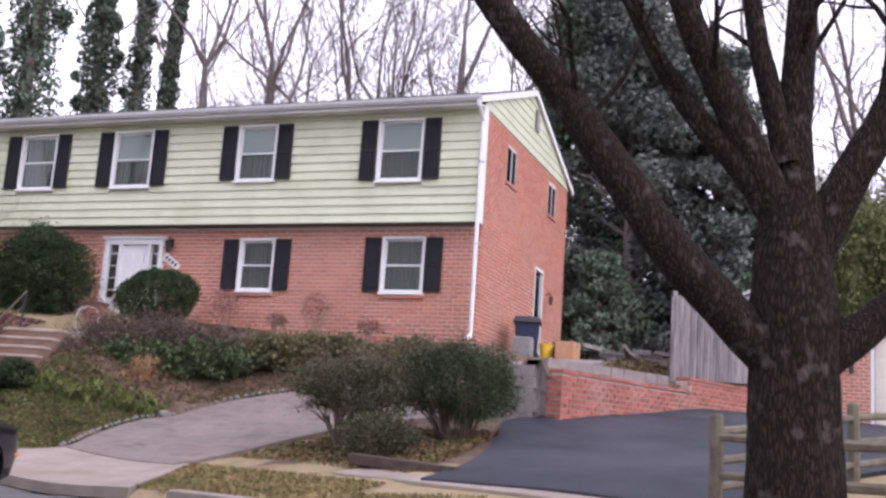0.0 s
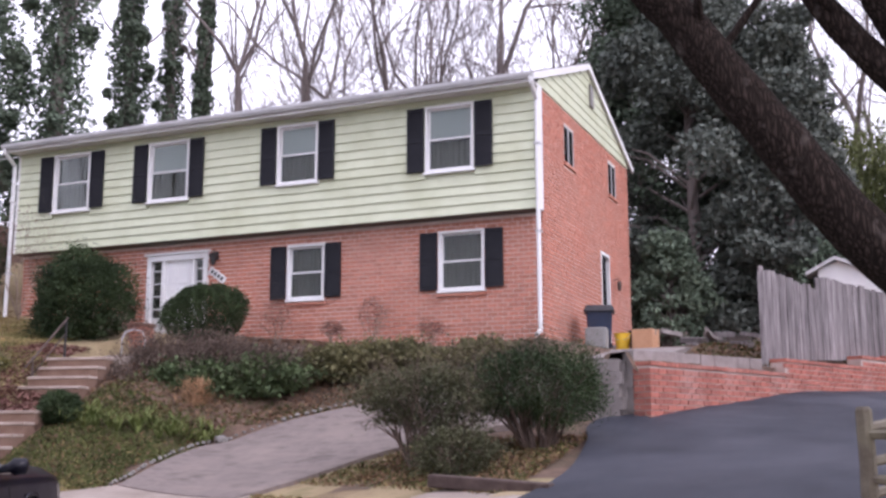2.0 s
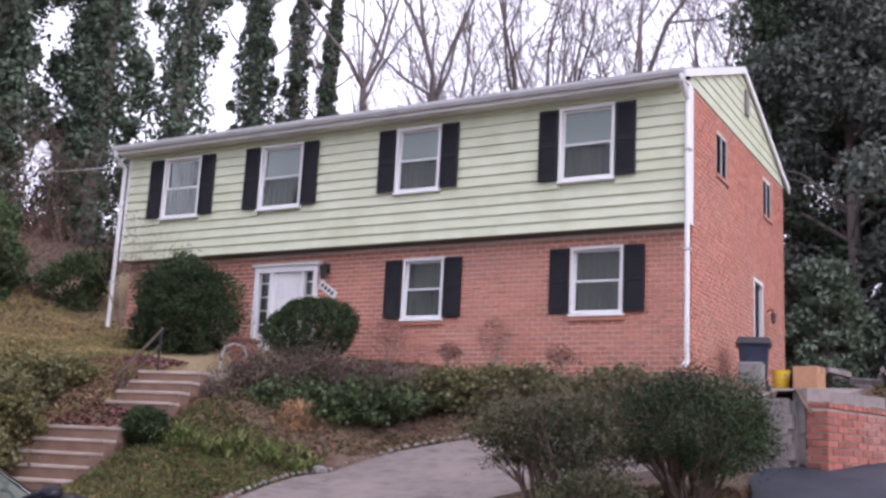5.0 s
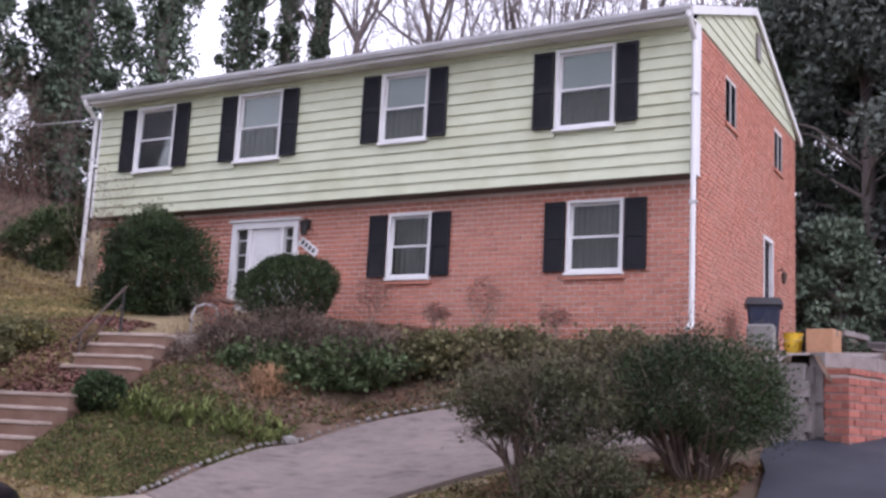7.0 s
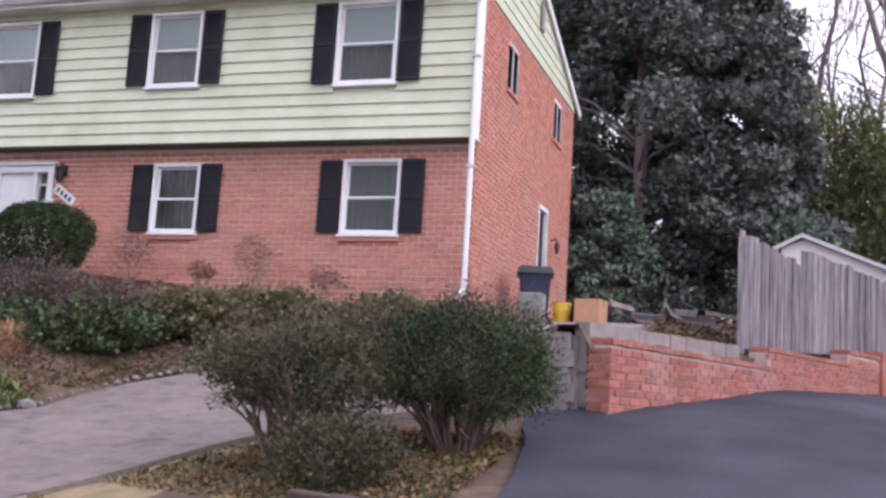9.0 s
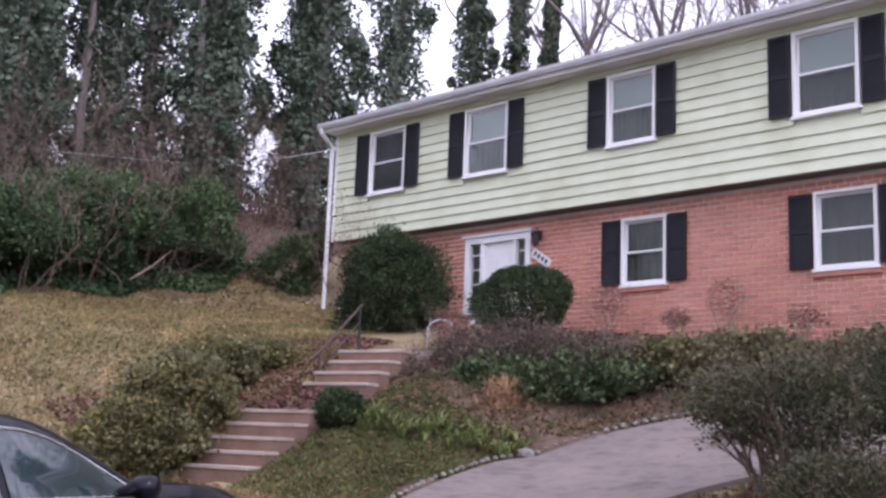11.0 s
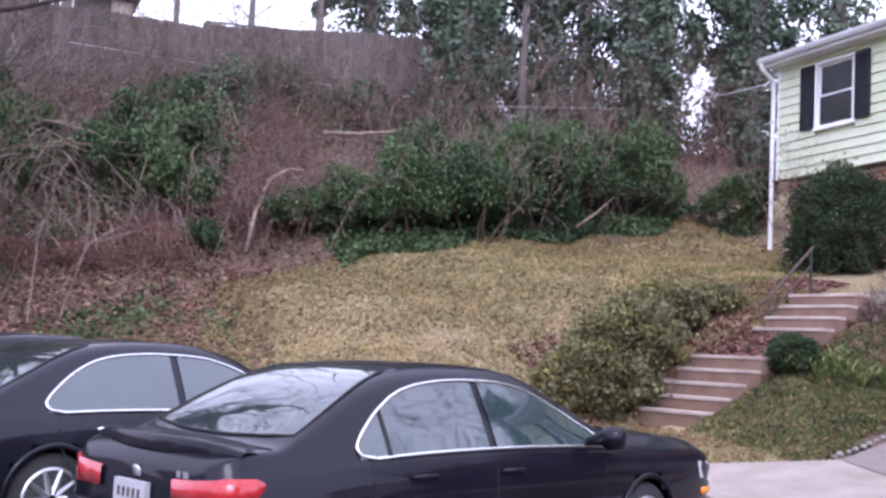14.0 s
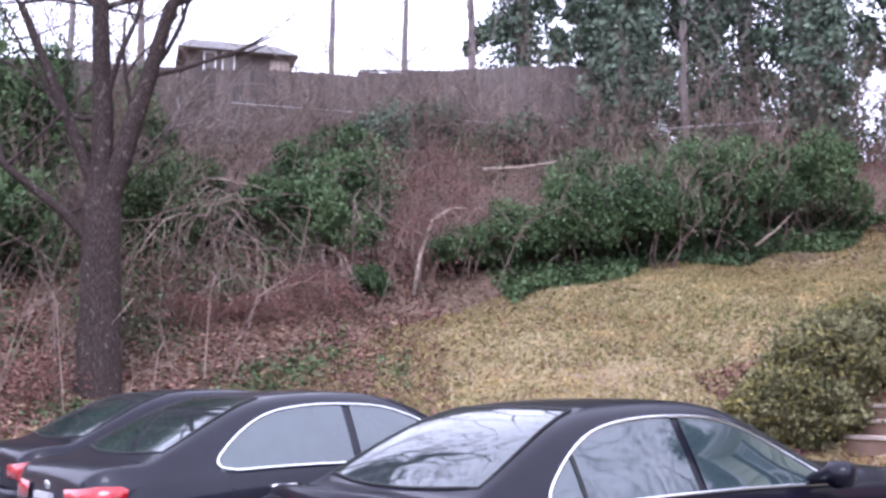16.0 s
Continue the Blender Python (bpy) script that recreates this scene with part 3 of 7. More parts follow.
def gable():
    """Lap boards of the gable triangle above the brick, and the backing behind them."""
    x = HX1
    top = lambda y: ZR - 0.06 - abs(y - RY) * SLOPE
    y0, y1 = SY + 0.02, HY1 + 0.0
    back_g = Geo().add([(x - 0.2, y0, ZE - 0.05), (x - 0.2, y1, ZE - 0.05), (x - 0.2, RY, top(RY)), (x - 0.01, y0, ZE - 0.05), (x - 0.01, y1, ZE - 0.05), (x - 0.01, RY, top(RY))],
                       [(0, 1, 2), (5, 4, 3), (0, 3, 4, 1), (1, 4, 5, 2), (2, 5, 3, 0)])
    gb = part("gable_wall", back_g, M["siding"], house, "pale green lap siding of the gable")
    xw = HX0
    part("far_gable_wall", Geo().add([(xw, y0, ZE - 0.05), (xw, y1, ZE - 0.05), (xw, RY, top(RY)), (xw + 0.2, y0, ZE - 0.05), (xw + 0.2, y1, ZE - 0.05), (xw + 0.2, RY, top(RY))],
                                     [(0, 2, 1), (5, 3, 4), (0, 1, 4, 3), (1, 2, 5, 4), (2, 0, 3, 5)]), M["siding"], house)
    step, z = 0.218, ZE - 0.06
    while z < ZR - 0.15:
        zt = min(z + step + 0.01, ZR - 0.08)
        wid = lambda q: (max(y0, RY - (ZR - 0.06 - q) / SLOPE), min(y1, RY + (ZR - 0.06 - q) / SLOPE))
        (a, b), (c, d) = wid(z), wid(zt)
        g = Geo().add([(x + 0.024, a, z), (x + 0.024, b, z), (x + 0.004, d, zt), (x + 0.004, c, zt), (x - 0.012, a, z), (x - 0.012, b, z), (x - 0.012, d, zt), (x - 0.012, c, zt)],
                      [(0, 1, 2, 3), (0, 4, 5, 1), (3, 2, 6, 7), (0, 3, 7, 4), (1, 5, 6, 2)])
        part("siding_board", g, M["siding"], gb)
        z += step
    vent = part("gable_vent", Geo().box((x + 0.02, RY + 0.15, 9.0), (x + 0.05, RY + 0.45, 9.55)), M["soffit"], house, "dark louvred attic vent")
    for k in range(7):
        part("louvre", Geo().box((x + 0.045, RY + 0.17, 9.04 + 0.07 * k), (x + 0.065, RY + 0.43, 9.07 + 0.07 * k)), M["gutter"], vent)


SLOPE = (ZR - ZE) / (RY - SY + 0.35)
siding()
gable()


def roof():
    for name, s in (("front_roof_slope", -1), ("back_roof_slope", 1)):
        ye = RY + s * (RY - SY + 0.38)
        x0, x1 = HX0 - 0.22, HX1 + 0.07
        ze = ZR - (abs(ye - RY)) * SLOPE
        g = Geo()
        g.add([(x0, ye, ze), (x1, ye, ze), (x1, RY, ZR), (x0, RY, ZR), (x0, ye, ze + 0.06), (x1, ye, ze + 0.06), (x1, RY, ZR + 0.06), (x0, RY, ZR + 0.06)],
              [(0, 3, 2, 1), (4, 5, 6, 7), (0, 1, 5, 4), (1, 2, 6, 5), (3, 0, 4, 7)])
        sl = part(name, g, M["shingle"], house, "weathered grey shingle roof")
        # shingle courses as thin steps
        g = Geo()
        m = 26
        for i in range(m):
            t0, t1 = i / m, (i + 1) / m + 0.004
            ya, yb = ye + (RY - ye) * t0, ye + (RY - ye) * min(1, t1)
            za, zb = ze + (ZR - ze) * t0 + 0.075, ze + (ZR - ze) * min(1, t1) + 0.064
            g.add([(x0 - 0.01, ya, za), (x1 + 0.01, ya, za), (x1 + 0.01, yb, zb), (x0 - 0.01, yb, zb), (x0 - 0.01, ya, za - 0.014), (x1 + 0.01, ya, za - 0.014)], [(0, 1, 2, 3), (0, 4, 5, 1)])
        tagged(part("shingle_course", g, M["shingle"], sl), kind="stuff")
        # rake board on the gable end
        xr = x1 - 0.03
        part("rake_board", Geo().add([(xr, ye, ze - 0.10), (xr + 0.05, ye, ze - 0.10), (xr + 0.05, RY, ZR - 0.10), (xr, RY, ZR - 0.10), (xr, ye, ze + 0.058), (xr + 0.05, ye, ze + 0.058), (xr + 0.05, RY, ZR + 0.058), (xr, RY, ZR + 0.058)],
                                     [(0, 3, 2, 1), (4, 5, 6, 7), (0, 1, 5, 4), (1, 2, 6, 5), (2, 3, 7, 6), (3, 0, 4, 7)]), M["white"], house, "white rake board")
    ye = RY - (RY - SY + 0.38)
    ze = ZR - (RY - ye) * SLOPE
    part("soffit", Geo().box((HX0 - 0.1, ye + 0.03, ze - 0.13), (HX1 + 0.05, SY - 0.005, ze - 0.10)), M["white"], house, "white soffit under the eave")
    part("fascia", Geo().box((HX0 - 0.2, ye, ze - 0.14), (HX1 + 0.075, ye + 0.028, ze + 0.05)), M["white"], house)
    g = Geo()
    sec = [(0.0, 0.02), (0.0, -0.09), (-0.03, -0.11), (-0.08, -0.11), (-0.115, -0.04), (-0.115, 0.015), (-0.105, 0.015), (-0.10, -0.035), (-0.075, -0.095), (-0.012, -0.095), (-0.012, 0.02)]
    x0, x1 = HX0 - 0.2, HX1 + 0.08
    k = len(sec)
    g.add([(x, ye - 0.003 + a, ze + 0.03 + b) for x in (x0, x1) for a, b in sec], [(i, (i + 1) % k, k + (i + 1) % k, k + i) for i in range(k)] + [tuple(range(5)), tuple(k + 4 - i for i in range(5))])
    part("gutter", g, M["gutter"], house, "grey metal gutter along the eave")
    return ye, ze


EAVE_Y, EAVE_Z = roof()


def downspout(x, zbot, kick=0.22):
    g = Geo()
    y1 = SY - 0.08
    for a, b in (((x, EAVE_Y - 0.06, EAVE_Z - 0.05), (x, EAVE_Y - 0.05, EAVE_Z - 0.16)), ((x, EAVE_Y - 0.05, EAVE_Z - 0.16), (x, y1, EAVE_Z - 0.42)), ((x, y1, EAVE_Z - 0.42), (x, y1, zbot + 0.12)), ((x, y1, zbot + 0.12), (x, y1 - kick, zbot + 0.03))):
        g.tube([a, b], 0.048, 8)
    ob = part("downspout", g, M["white"], house, "white metal downspout", smooth=False)
    for z in (5.2, 7.0):
        part("strap", Geo().box((x - 0.065, y1 - 0.055, z), (x + 0.065, SY - 0.022 if z > ZS else SY, z + 0.035)), M["gutter"], ob)


downspout(HX1 + 0.03, 3.12)
downspout(HX0 - 0.10, 4.12, 0.01)
part("corner_board", Geo().box((HX1 - 0.03, SY - 0.032, ZS), (HX1 + 0.03, HY0 - 0.002, ZE - 0.07)), M["white"], house, "white corner board of the siding")
part("corner_board", Geo().box((HX0 - 0.03, SY - 0.032, ZS), (HX0 + 0.03, HY0 - 0.002, ZE - 0.07)), M["white"], house)


def sash_window(x0, x1, z0, z1, y, blind, brick_sill):
    """Double-hung window: casing, two sashes, sill, glass, what hangs behind it, and two shutters."""
    w = thing("window", "white double hung window with dark shutters", "window", "front windows")
    c = 0.058
    g = Geo()
    for a, b in (((x0, z0), (x0 + c, z1)), ((x1 - c, z0), (x1, z1)), ((x0 + c, z1 - c), (x1 - c, z1)), ((x0 + c, z0), (x1 - c, z0 + c * 0.7))):
        g.box((a[0], y - 0.045, a[1]), (b[0], y + 0.11, b[1]))
    part("window_frame", g, M["white"], w, bevel=0.006)
    part("window_sill", Geo().box((x0 - 0.03, y - 0.075, z0 - 0.045), (x1 + 0.03, y + 0.06, z0 - 0.002)), M["white"], w, bevel=0.006)
    zm = z0 + (z1 - z0) * 0.49
    for a, b, yy in ((z0 + c * 0.7, zm + 0.02, 0.02), (zm - 0.02, z1 - c, 0.055)):
        s = Geo()
        t = 0.036
        for p, q in (((x0 + c, a), (x0 + c + t, b)), ((x1 - c - t, a), (x1 - c, b)), ((x0 + c + t, b - t), (x1 - c - t, b)), ((x0 + c + t, a), (x1 - c - t, a + t))):
            s.box((p[0], y + yy - 0.012, p[1]), (q[0], y + yy + 0.018, q[1]))
        sash = part("sash", s, M["white"], w)
        pane = part("pane", Geo().box((x0 + c + t - 0.002, y + yy + 0.001, a + t - 0.002), (x1 - c - t + 0.002, y + yy + 0.006, b - t + 0.002)), M["glass"], sash)
        pane.visible_shadow = False
    if blind:
        part("roller_blind", Geo().box((x0 + c, y + 0.09, zm - 0.02), (x1 - c, y + 0.095, z1 - c)), M["blind"], w, "drawn white roller blind")
    cg = Geo()
    n = 26
    for k in range(n):
        a, b = x0 + (x1 - x0) * k / n, x0 + (x1 - x0) * (k + 1) / n
        cg.add([(a, y + 0.16 + 0.03 * math.sin(k * 1.9), z0), (b, y + 0.16 + 0.03 * math.sin((k + 1) * 1.9), z0), (b, y + 0.16 + 0.03 * math.sin((k + 1) * 1.9), z1), (a, y + 0.16 + 0.03 * math.sin(k * 1.9), z1)], [(0, 1, 2, 3)])
    part("curtain", cg, M["curtain"], w, "grey-beige curtain behind the glass")
    for sx in (x0 - 0.41, x1 + 0.03):
        sh = part("shutter", Geo().box((sx, y - 0.05, z0 + 0.03), (sx + 0.38, y - 0.02, z1 - 0.02)), M["shutter"], w, "black louvred shutter")
        g = Geo()
        for a, b in (((sx, z0 + 0.03), (sx + 0.045, z1 - 0.02)), ((sx + 0.335, z0 + 0.03), (sx + 0.38, z1 - 0.02)), ((sx + 0.045, z1 - 0.08), (sx + 0.335, z1 - 0.02)), ((sx + 0.045, z0 + 0.03), (sx + 0.335, z0 + 0.10)), ((sx + 0.045, zm - 0.03), (sx + 0.335, zm + 0.03))):
            g.box((a[0], y - 0.068, a[1]), (b[0], y - 0.049, b[1]))
        part("shutter_frame", g, M["shutter"], sh)
        g = Geo()
        z = z0 + 0.115
        while z < z1 - 0.10:
            if abs(z - zm) > 0.05:
                g.add([(sx + 0.045, y - 0.062, z), (sx + 0.335, y - 0.062, z), (sx + 0.335, y - 0.05, z + 0.035), (sx + 0.045, y - 0.05, z + 0.035)], [(0, 1, 2, 3)])
            z += 0.042
        tagged(part("louvres", g, M["shutter"], sh), kind="stuff")
    if brick_sill:
        part("brick_sill", Geo().box((x0 - 0.04, y - 0.05, z0 - 0.115), (x1 + 0.04, y + 0.01, z0 - 0.047)), M["brick"], w, "sloping brick sill")
    return w


for i, h in enumerate(UPPER):
    sash_window(*h, SY - 0.02, i in (1, 2, 3), False)
for h in LOWER:
    sash_window(*h, HY0, False, True)


def front_door():
    x0, x1, z0, z1 = DOOR
    d = thing("front_door", "white panelled front door with narrow sidelights", "door")
    y = HY0
    g = Geo()
    for a, b, c, e in ((x0, x0 + 0.12, z0, z1), (x1 - 0.12, x1, z0, z1), (x0 + 0.12, x1 - 0.12, z1 - 0.13, z1), (x0 + 0.42, x0 + 0.52, z0, z1 - 0.13), (x1 - 0.44, x1 - 0.36, z0, z1 - 0.13)):
        g.box((a, y - 0.05, c), (b, y + 0.10, e))
    part("door_frame", g, M["white"], d, "peeling white door surround", bevel=0.008)
    part("cornice", Geo().box((x0 - 0.06, y - 0.10, z1), (x1 + 0.06, y + 0.02, z1 + 0.06)), M["white"], d, bevel=0.01)
    part("threshold", Geo().box((x0 + 0.1, y - 0.12, z0 - 0.05), (x1 - 0.1, y + 0.1, z0)), M["step"], d)
    leaf = part("door_leaf", Geo().box((x0 + 0.52, y + 0.03, z0), (x1 - 0.44, y + 0.075, z1 - 0.13)), M["white"], d)
    wl_ = x1 - x0 - 0.96
    for c in (0, 1):
        for a, b in ((0.12, 0.62), (0.72, 1.42), (1.52, 1.90)):
            px = x0 + 0.52 + 0.09 + c * (wl_ - 0.18 + 0.06) / 2
            part("door_panel", Geo().box((px, y + 0.016, z0 + a), (px + (wl_ - 0.30) / 2, y + 0.032, z0 + b)), M["white"], leaf, bevel=0.012)
    k = Geo().tube([(x1 - 0.52, y + 0.02, z0 + 0.95), (x1 - 0.52, y - 0.05, z0 + 0.95)], [0.025, 0.032], 10)
    part("door_knob", k, M["rust"], leaf)
    for a, b in ((x0 + 0.12, x0 + 0.42), (x1 - 0.36, x1 - 0.12)):
        s = part("sidelight", Geo().box((a, y + 0.04, z0), (b, y + 0.07, z0 + 0.75)), M["white"], d)
        part("pane", Geo().box((a + 0.03, y + 0.045, z0 + 0.78), (b - 0.03, y + 0.05, z1 - 0.16)), M["glass"], s).visible_shadow = False
        for zz in (0.95, 1.25, 1.55, 1.85):
            part("glazing_bar", Geo().box((a, y + 0.03, z0 + zz - 0.012), (b, y + 0.056, z0 + zz + 0.012)), M["white"], s)
        part("curtain", Geo().box((a, y + 0.12, z0), (b, y + 0.13, z1 - 0.13)), M["curtain"], s)
    # lantern and number plate
    lan = thing("wall_lantern", "black metal lantern beside the front door", "lamp")
    lx, lz = -14.78, 5.22
    part("bracket", Geo().box((lx - 0.05, HY0 - 0.02, lz), (lx + 0.05, HY0 - 0.002, lz + 0.20)).tube([(lx, HY0 - 0.01, lz + 0.16), (lx, HY0 - 0.12, lz + 0.22), (lx, HY0 - 0.15, lz + 0.16)], 0.012, 6), M["black"], lan)
    part("lantern_body", Geo().tube([(lx, HY0 - 0.15, lz - 0.14), (lx, HY0 - 0.15, lz - 0.11), (lx, HY0 - 0.15, lz + 0.08), (lx, HY0 - 0.15, lz + 0.10), (lx, HY0 - 0.15, lz + 0.17)], [0.04, 0.055, 0.085, 0.10, 0.015], 6), M["black"], lan)
    sg = thing("number_plate", "small tilted white plaque with dark marks", "sign", at=pose(-14.74, HY0 - 0.012, 4.87, 0, 34, 0))
    part("plate", Geo().box((-0.26, -0.012, -0.085), (0.26, 0.010, 0.085)), M["white"], sg, bevel=0.006)
    for k in range(4):
        part("bar", Geo().box((-0.19 + 0.105 * k, -0.018, -0.045), (-0.13 + 0.105 * k, -0.011, 0.045)), M["black"], sg)


front_door()


def side_openings():
    x = HX1
    for y0, y1, z0, z1 in SIDE_WIN:
        w = thing("side_window", "narrow dark sliding window in the gable wall", "window", "gable windows")
        g = Geo()
        t = 0.032
        for a, b, c, e in ((y0, y0 + t, z0, z1), (y1 - t, y1, z0, z1), (y0 + t, y1 - t, z1 - t, z1), (y0 + t, y1 - t, z0, z0 + t), ((y0 + y1) / 2 - 0.03, (y0 + y1) / 2 + 0.03, z0 + t, z1 - t)):
            g.box((x - 0.06, a, c), (x - 0.004, b, e))
        part("window_frame", g, M["gutter"], w)
        for a, b in ((y0 + t, (y0 + y1) / 2 - 0.03), ((y0 + y1) / 2 + 0.03, y1 - t)):
            part("pane", Geo().box((x - 0.022, a - 0.002, z0 + t - 0.002), (x - 0.017, b + 0.002, z1 - t + 0.002)), M["dim_glass"], w).visible_shadow = False
        # no real blind: a black sheet painted as the dark of the room
        part("blind", Geo().box((x - 0.055, y0 + 0.02, z0 + 0.02), (x - 0.05, y1 - 0.02, z1 - 0.02)), M["shutter"], w)
        part("brick_sill", Geo().box((x - 0.1, y0 - 0.05, z0 - 0.07), (x + 0.045, y1 + 0.05, z0)), M["brick"], w, "dark brick sill")
    y0, y1, z0, z1 = SIDE_DOOR
    d = thing("side_door", "dark glazed side door in a white frame", "door")
    g = Geo()
    for a, b, c, e in ((y0, y0 + 0.07, z0, z1), (y1 - 0.07, y1, z0, z1), (y0 + 0.07, y1 - 0.07, z1 - 0.08, z1)):
        g.box((x - 0.14, a, c), (x + 0.012, b, e))
    part("door_frame", g, M["white"], d)
    part("door_leaf", Geo().box((x - 0.11, y0 + 0.07, z0), (x - 0.07, y1 - 0.07, z1 - 0.08)), M["shutter"], d)
    part("pane", Geo().box((x - 0.069, y0 + 0.17, z0 + 0.9), (x - 0.062, y1 - 0.17, z1 - 0.2)), M["dim_glass"], d)
    part("threshold", Geo().box((x - 0.14, y0, z0 - 0.12), (x + 0.3, y1, z0 - 0.01)), M["block"], d)
    lan = thing("wall_lantern", "small rusty lamp beside the side door", "lamp")
    part("bracket", Geo().tube([(x, 26.0, 5.05), (x + 0.10, 26.0, 5.10), (x + 0.14, 26.0, 5.0)], 0.02, 6), M["rust"], lan)
    part("lantern_body", Geo().tube([(x + 0.14, 26.0, 4.78), (x + 0.14, 26.0, 4.82), (x + 0.14, 26.0, 4.98), (x + 0.14, 26.0, 5.04)], [0.03, 0.05, 0.07, 0.02], 6), M["rust"], lan)


side_openings()


# ---- cars ----
# Saloon outlines from tail to nose: place along the car, half width, belt height, top height on the centre line, half width of the top.
CAR_LINES = np.array([
    (-2.29, 0.64, 0.80, 0.84, 0.54), (-2.25, 0.74, 0.835, 0.905, 0.64), (-2.15, 0.805, 0.855, 0.95, 0.70), (-2.02, 0.845, 0.87, 0.968, 0.73), (-1.88, 0.868, 0.88, 0.985, 0.735), (-1.70, 0.88, 0.89, 1.075, 0.715),
    (-1.45, 0.888, 0.90, 1.205, 0.675), (-1.20, 0.89, 0.91, 1.315, 0.635), (-0.95, 0.89, 0.918, 1.388, 0.60), (-0.60, 0.89, 0.924, 1.425, 0.585), (-0.20, 0.89, 0.925, 1.43, 0.58), (0.05, 0.89, 0.925, 1.412, 0.58),
    (0.30, 0.89, 0.922, 1.345, 0.60), (0.60, 0.888, 0.918, 1.215, 0.645), (0.85, 0.886, 0.914, 1.095, 0.69), (1.05, 0.883, 0.91, 1.005, 0.72), (1.25, 0.88, 0.905, 0.99, 0.735), (1.70, 0.88, 0.89, 0.972, 0.73),
    (2.15, 0.86, 0.85, 0.925, 0.68), (2.42, 0.79, 0.795, 0.86, 0.60), (2.54, 0.70, 0.72, 0.77, 0.52), (2.58, 0.62, 0.63, 0.66, 0.46)])


def sedan(name, label, at, paint, L=4.92, W=1.78, H=1.43, spoiler=False):
    """A four-door saloon: one lofted shell, glass let into it, lamps, wheels. x ahead, z up, origin on the ground in the middle."""
    car = thing(name, label, "car", "parked cars", at=at)
    hw, k = W / 2, L / 4.92
    up = H / 1.43

    def lines(x):
        """Half width, belt, top and top half width at x, smoothly between the stations."""
        t = CAR_LINES[:, 0]
        i = int(np.clip(np.searchsorted(t, x) - 1, 0, len(t) - 2))
        p0, p1, p2, p3 = (CAR_LINES[int(np.clip(i + j, 0, len(t) - 1)), 1:] for j in (-1, 0, 1, 2))
        h = t[i + 1] - t[i]
        m1 = (p2 - p0) / (t[i + 1] - t[max(i - 1, 0)])
        m2 = (p3 - p1) / (t[min(i + 2, len(t) - 1)] - t[i])
        u = min(1.0, max(0.0, (x - t[i]) / h))
        w, zb, zt, wt = (2 * u ** 3 - 3 * u ** 2 + 1) * p1 + (u ** 3 - 2 * u ** 2 + u) * h * m1 + (3 * u ** 2 - 2 * u ** 3) * p2 + (u ** 3 - u ** 2) * h * m2
        return w * W / 1.78, zb, 0.92 + (zt - 0.92) * up if zt > 0.92 else zt, wt * W / 1.78

    def half_section(x):
        w, zb, zt, wt = lines(x)
        sill = 0.20 + 0.20 * max(0, (abs(x) - 1.9) / 0.6) ** 2
        hh = zt - zb
        e = min(1.0, hh / 0.30)
        pts = [(0.0, sill), (w * 0.84, sill), (w * 0.955, sill + 0.07), (w * 0.99, sill + 0.22), (w, 0.58), (w * 0.993, 0.70), (w * 0.975, zb - 0.05), (w * 0.945, zb - 0.008)]
        for v in (0.06, 0.3, 0.55, 0.78, 0.92):
            pts.append((w * 0.935 + (wt - w * 0.935) * v ** 1.1, zb + (hh - 0.03 * e) * v))
        pts += [(wt * 0.965, zt - 0.022 * e), (wt * 0.86, zt - 0.002), (wt * 0.5, zt + 0.010), (0.0, zt + 0.014)]
        return pts

    def side_y(x, z):
        """Half width of the shell at place x and height z."""
        pts = half_section(x)
        ys, zs = [q[0] for q in pts[1:14]], [q[1] for q in pts[1:14]]
        return float(np.interp(z, zs, ys))

    axles = (-1.36 * k, 1.40 * k)
    xs = np.concatenate([np.linspace(-2.29, -2.15, 5)[:-1], np.linspace(-2.15, 2.42, 92)[:-1], np.linspace(2.42, 2.58, 6)])
    v, ring = [], 0
    for x in xs:
        h = half_section(float(x))
        sec = [(x * k, -q, z) for q, z in h] + [(x * k, q, z) for q, z in h[-2:0:-1]]
        ring = len(sec)
        v += sec
    f = []
    for i in range(len(xs) - 1):
        for j in range(ring):
            q = (i * ring + j, i * ring + (j + 1) % ring, (i + 1) * ring + (j + 1) % ring, (i + 1) * ring + j)
            cx, cy, cz = (sum(v[m][c] for m in q) / 4 for c in range(3))
            if abs(cy) > 0.6 and any((cx - ax) ** 2 + (cz - 0.33) ** 2 < 0.355 ** 2 for ax in axles):
                continue
            f.append(q)
    f += [tuple(range(ring - 1, -1, -1)), tuple((len(xs) - 1) * ring + j for j in range(ring))]
    part("body", Geo().add(v, f), paint, car, smooth=True)

    def soften(chain):
        """Corner-cut line that keeps its two ends."""
        for _ in range(3):
            cut_ = [chain[0]]
            for (a0, b0), (a1, b1) in zip(chain, chain[1:]):
                cut_ += [(a0 * 0.75 + a1 * 0.25, b0 * 0.75 + b1 * 0.25), (a0 * 0.25 + a1 * 0.75, b0 * 0.25 + b1 * 0.75)]
            chain = cut_ + [chain[-1]]
        return chain

    def on_side(x, t, push):
        w, zb, zt, wt = lines(x)
        z = zb + (zt - 0.03 - zb) * t
        return (x * k, side_y(x, z) + push, z)

    top_line = soften([(-1.30, 0.03), (-1.42, 0.10), (-1.43, 0.34), (-1.26, 0.66), (-1.02, 0.84), (-0.62, 0.89), (-0.1, 0.88), (0.25, 0.86), (0.55, 0.80), (0.80, 0.58), (0.93, 0.22), (0.94, 0.03)])
    pillar = -0.30
    rear_top = [q for q in top_line if q[0] < pillar - 0.03]
    front_top = [q for q in top_line if q[0] > pillar + 0.05]

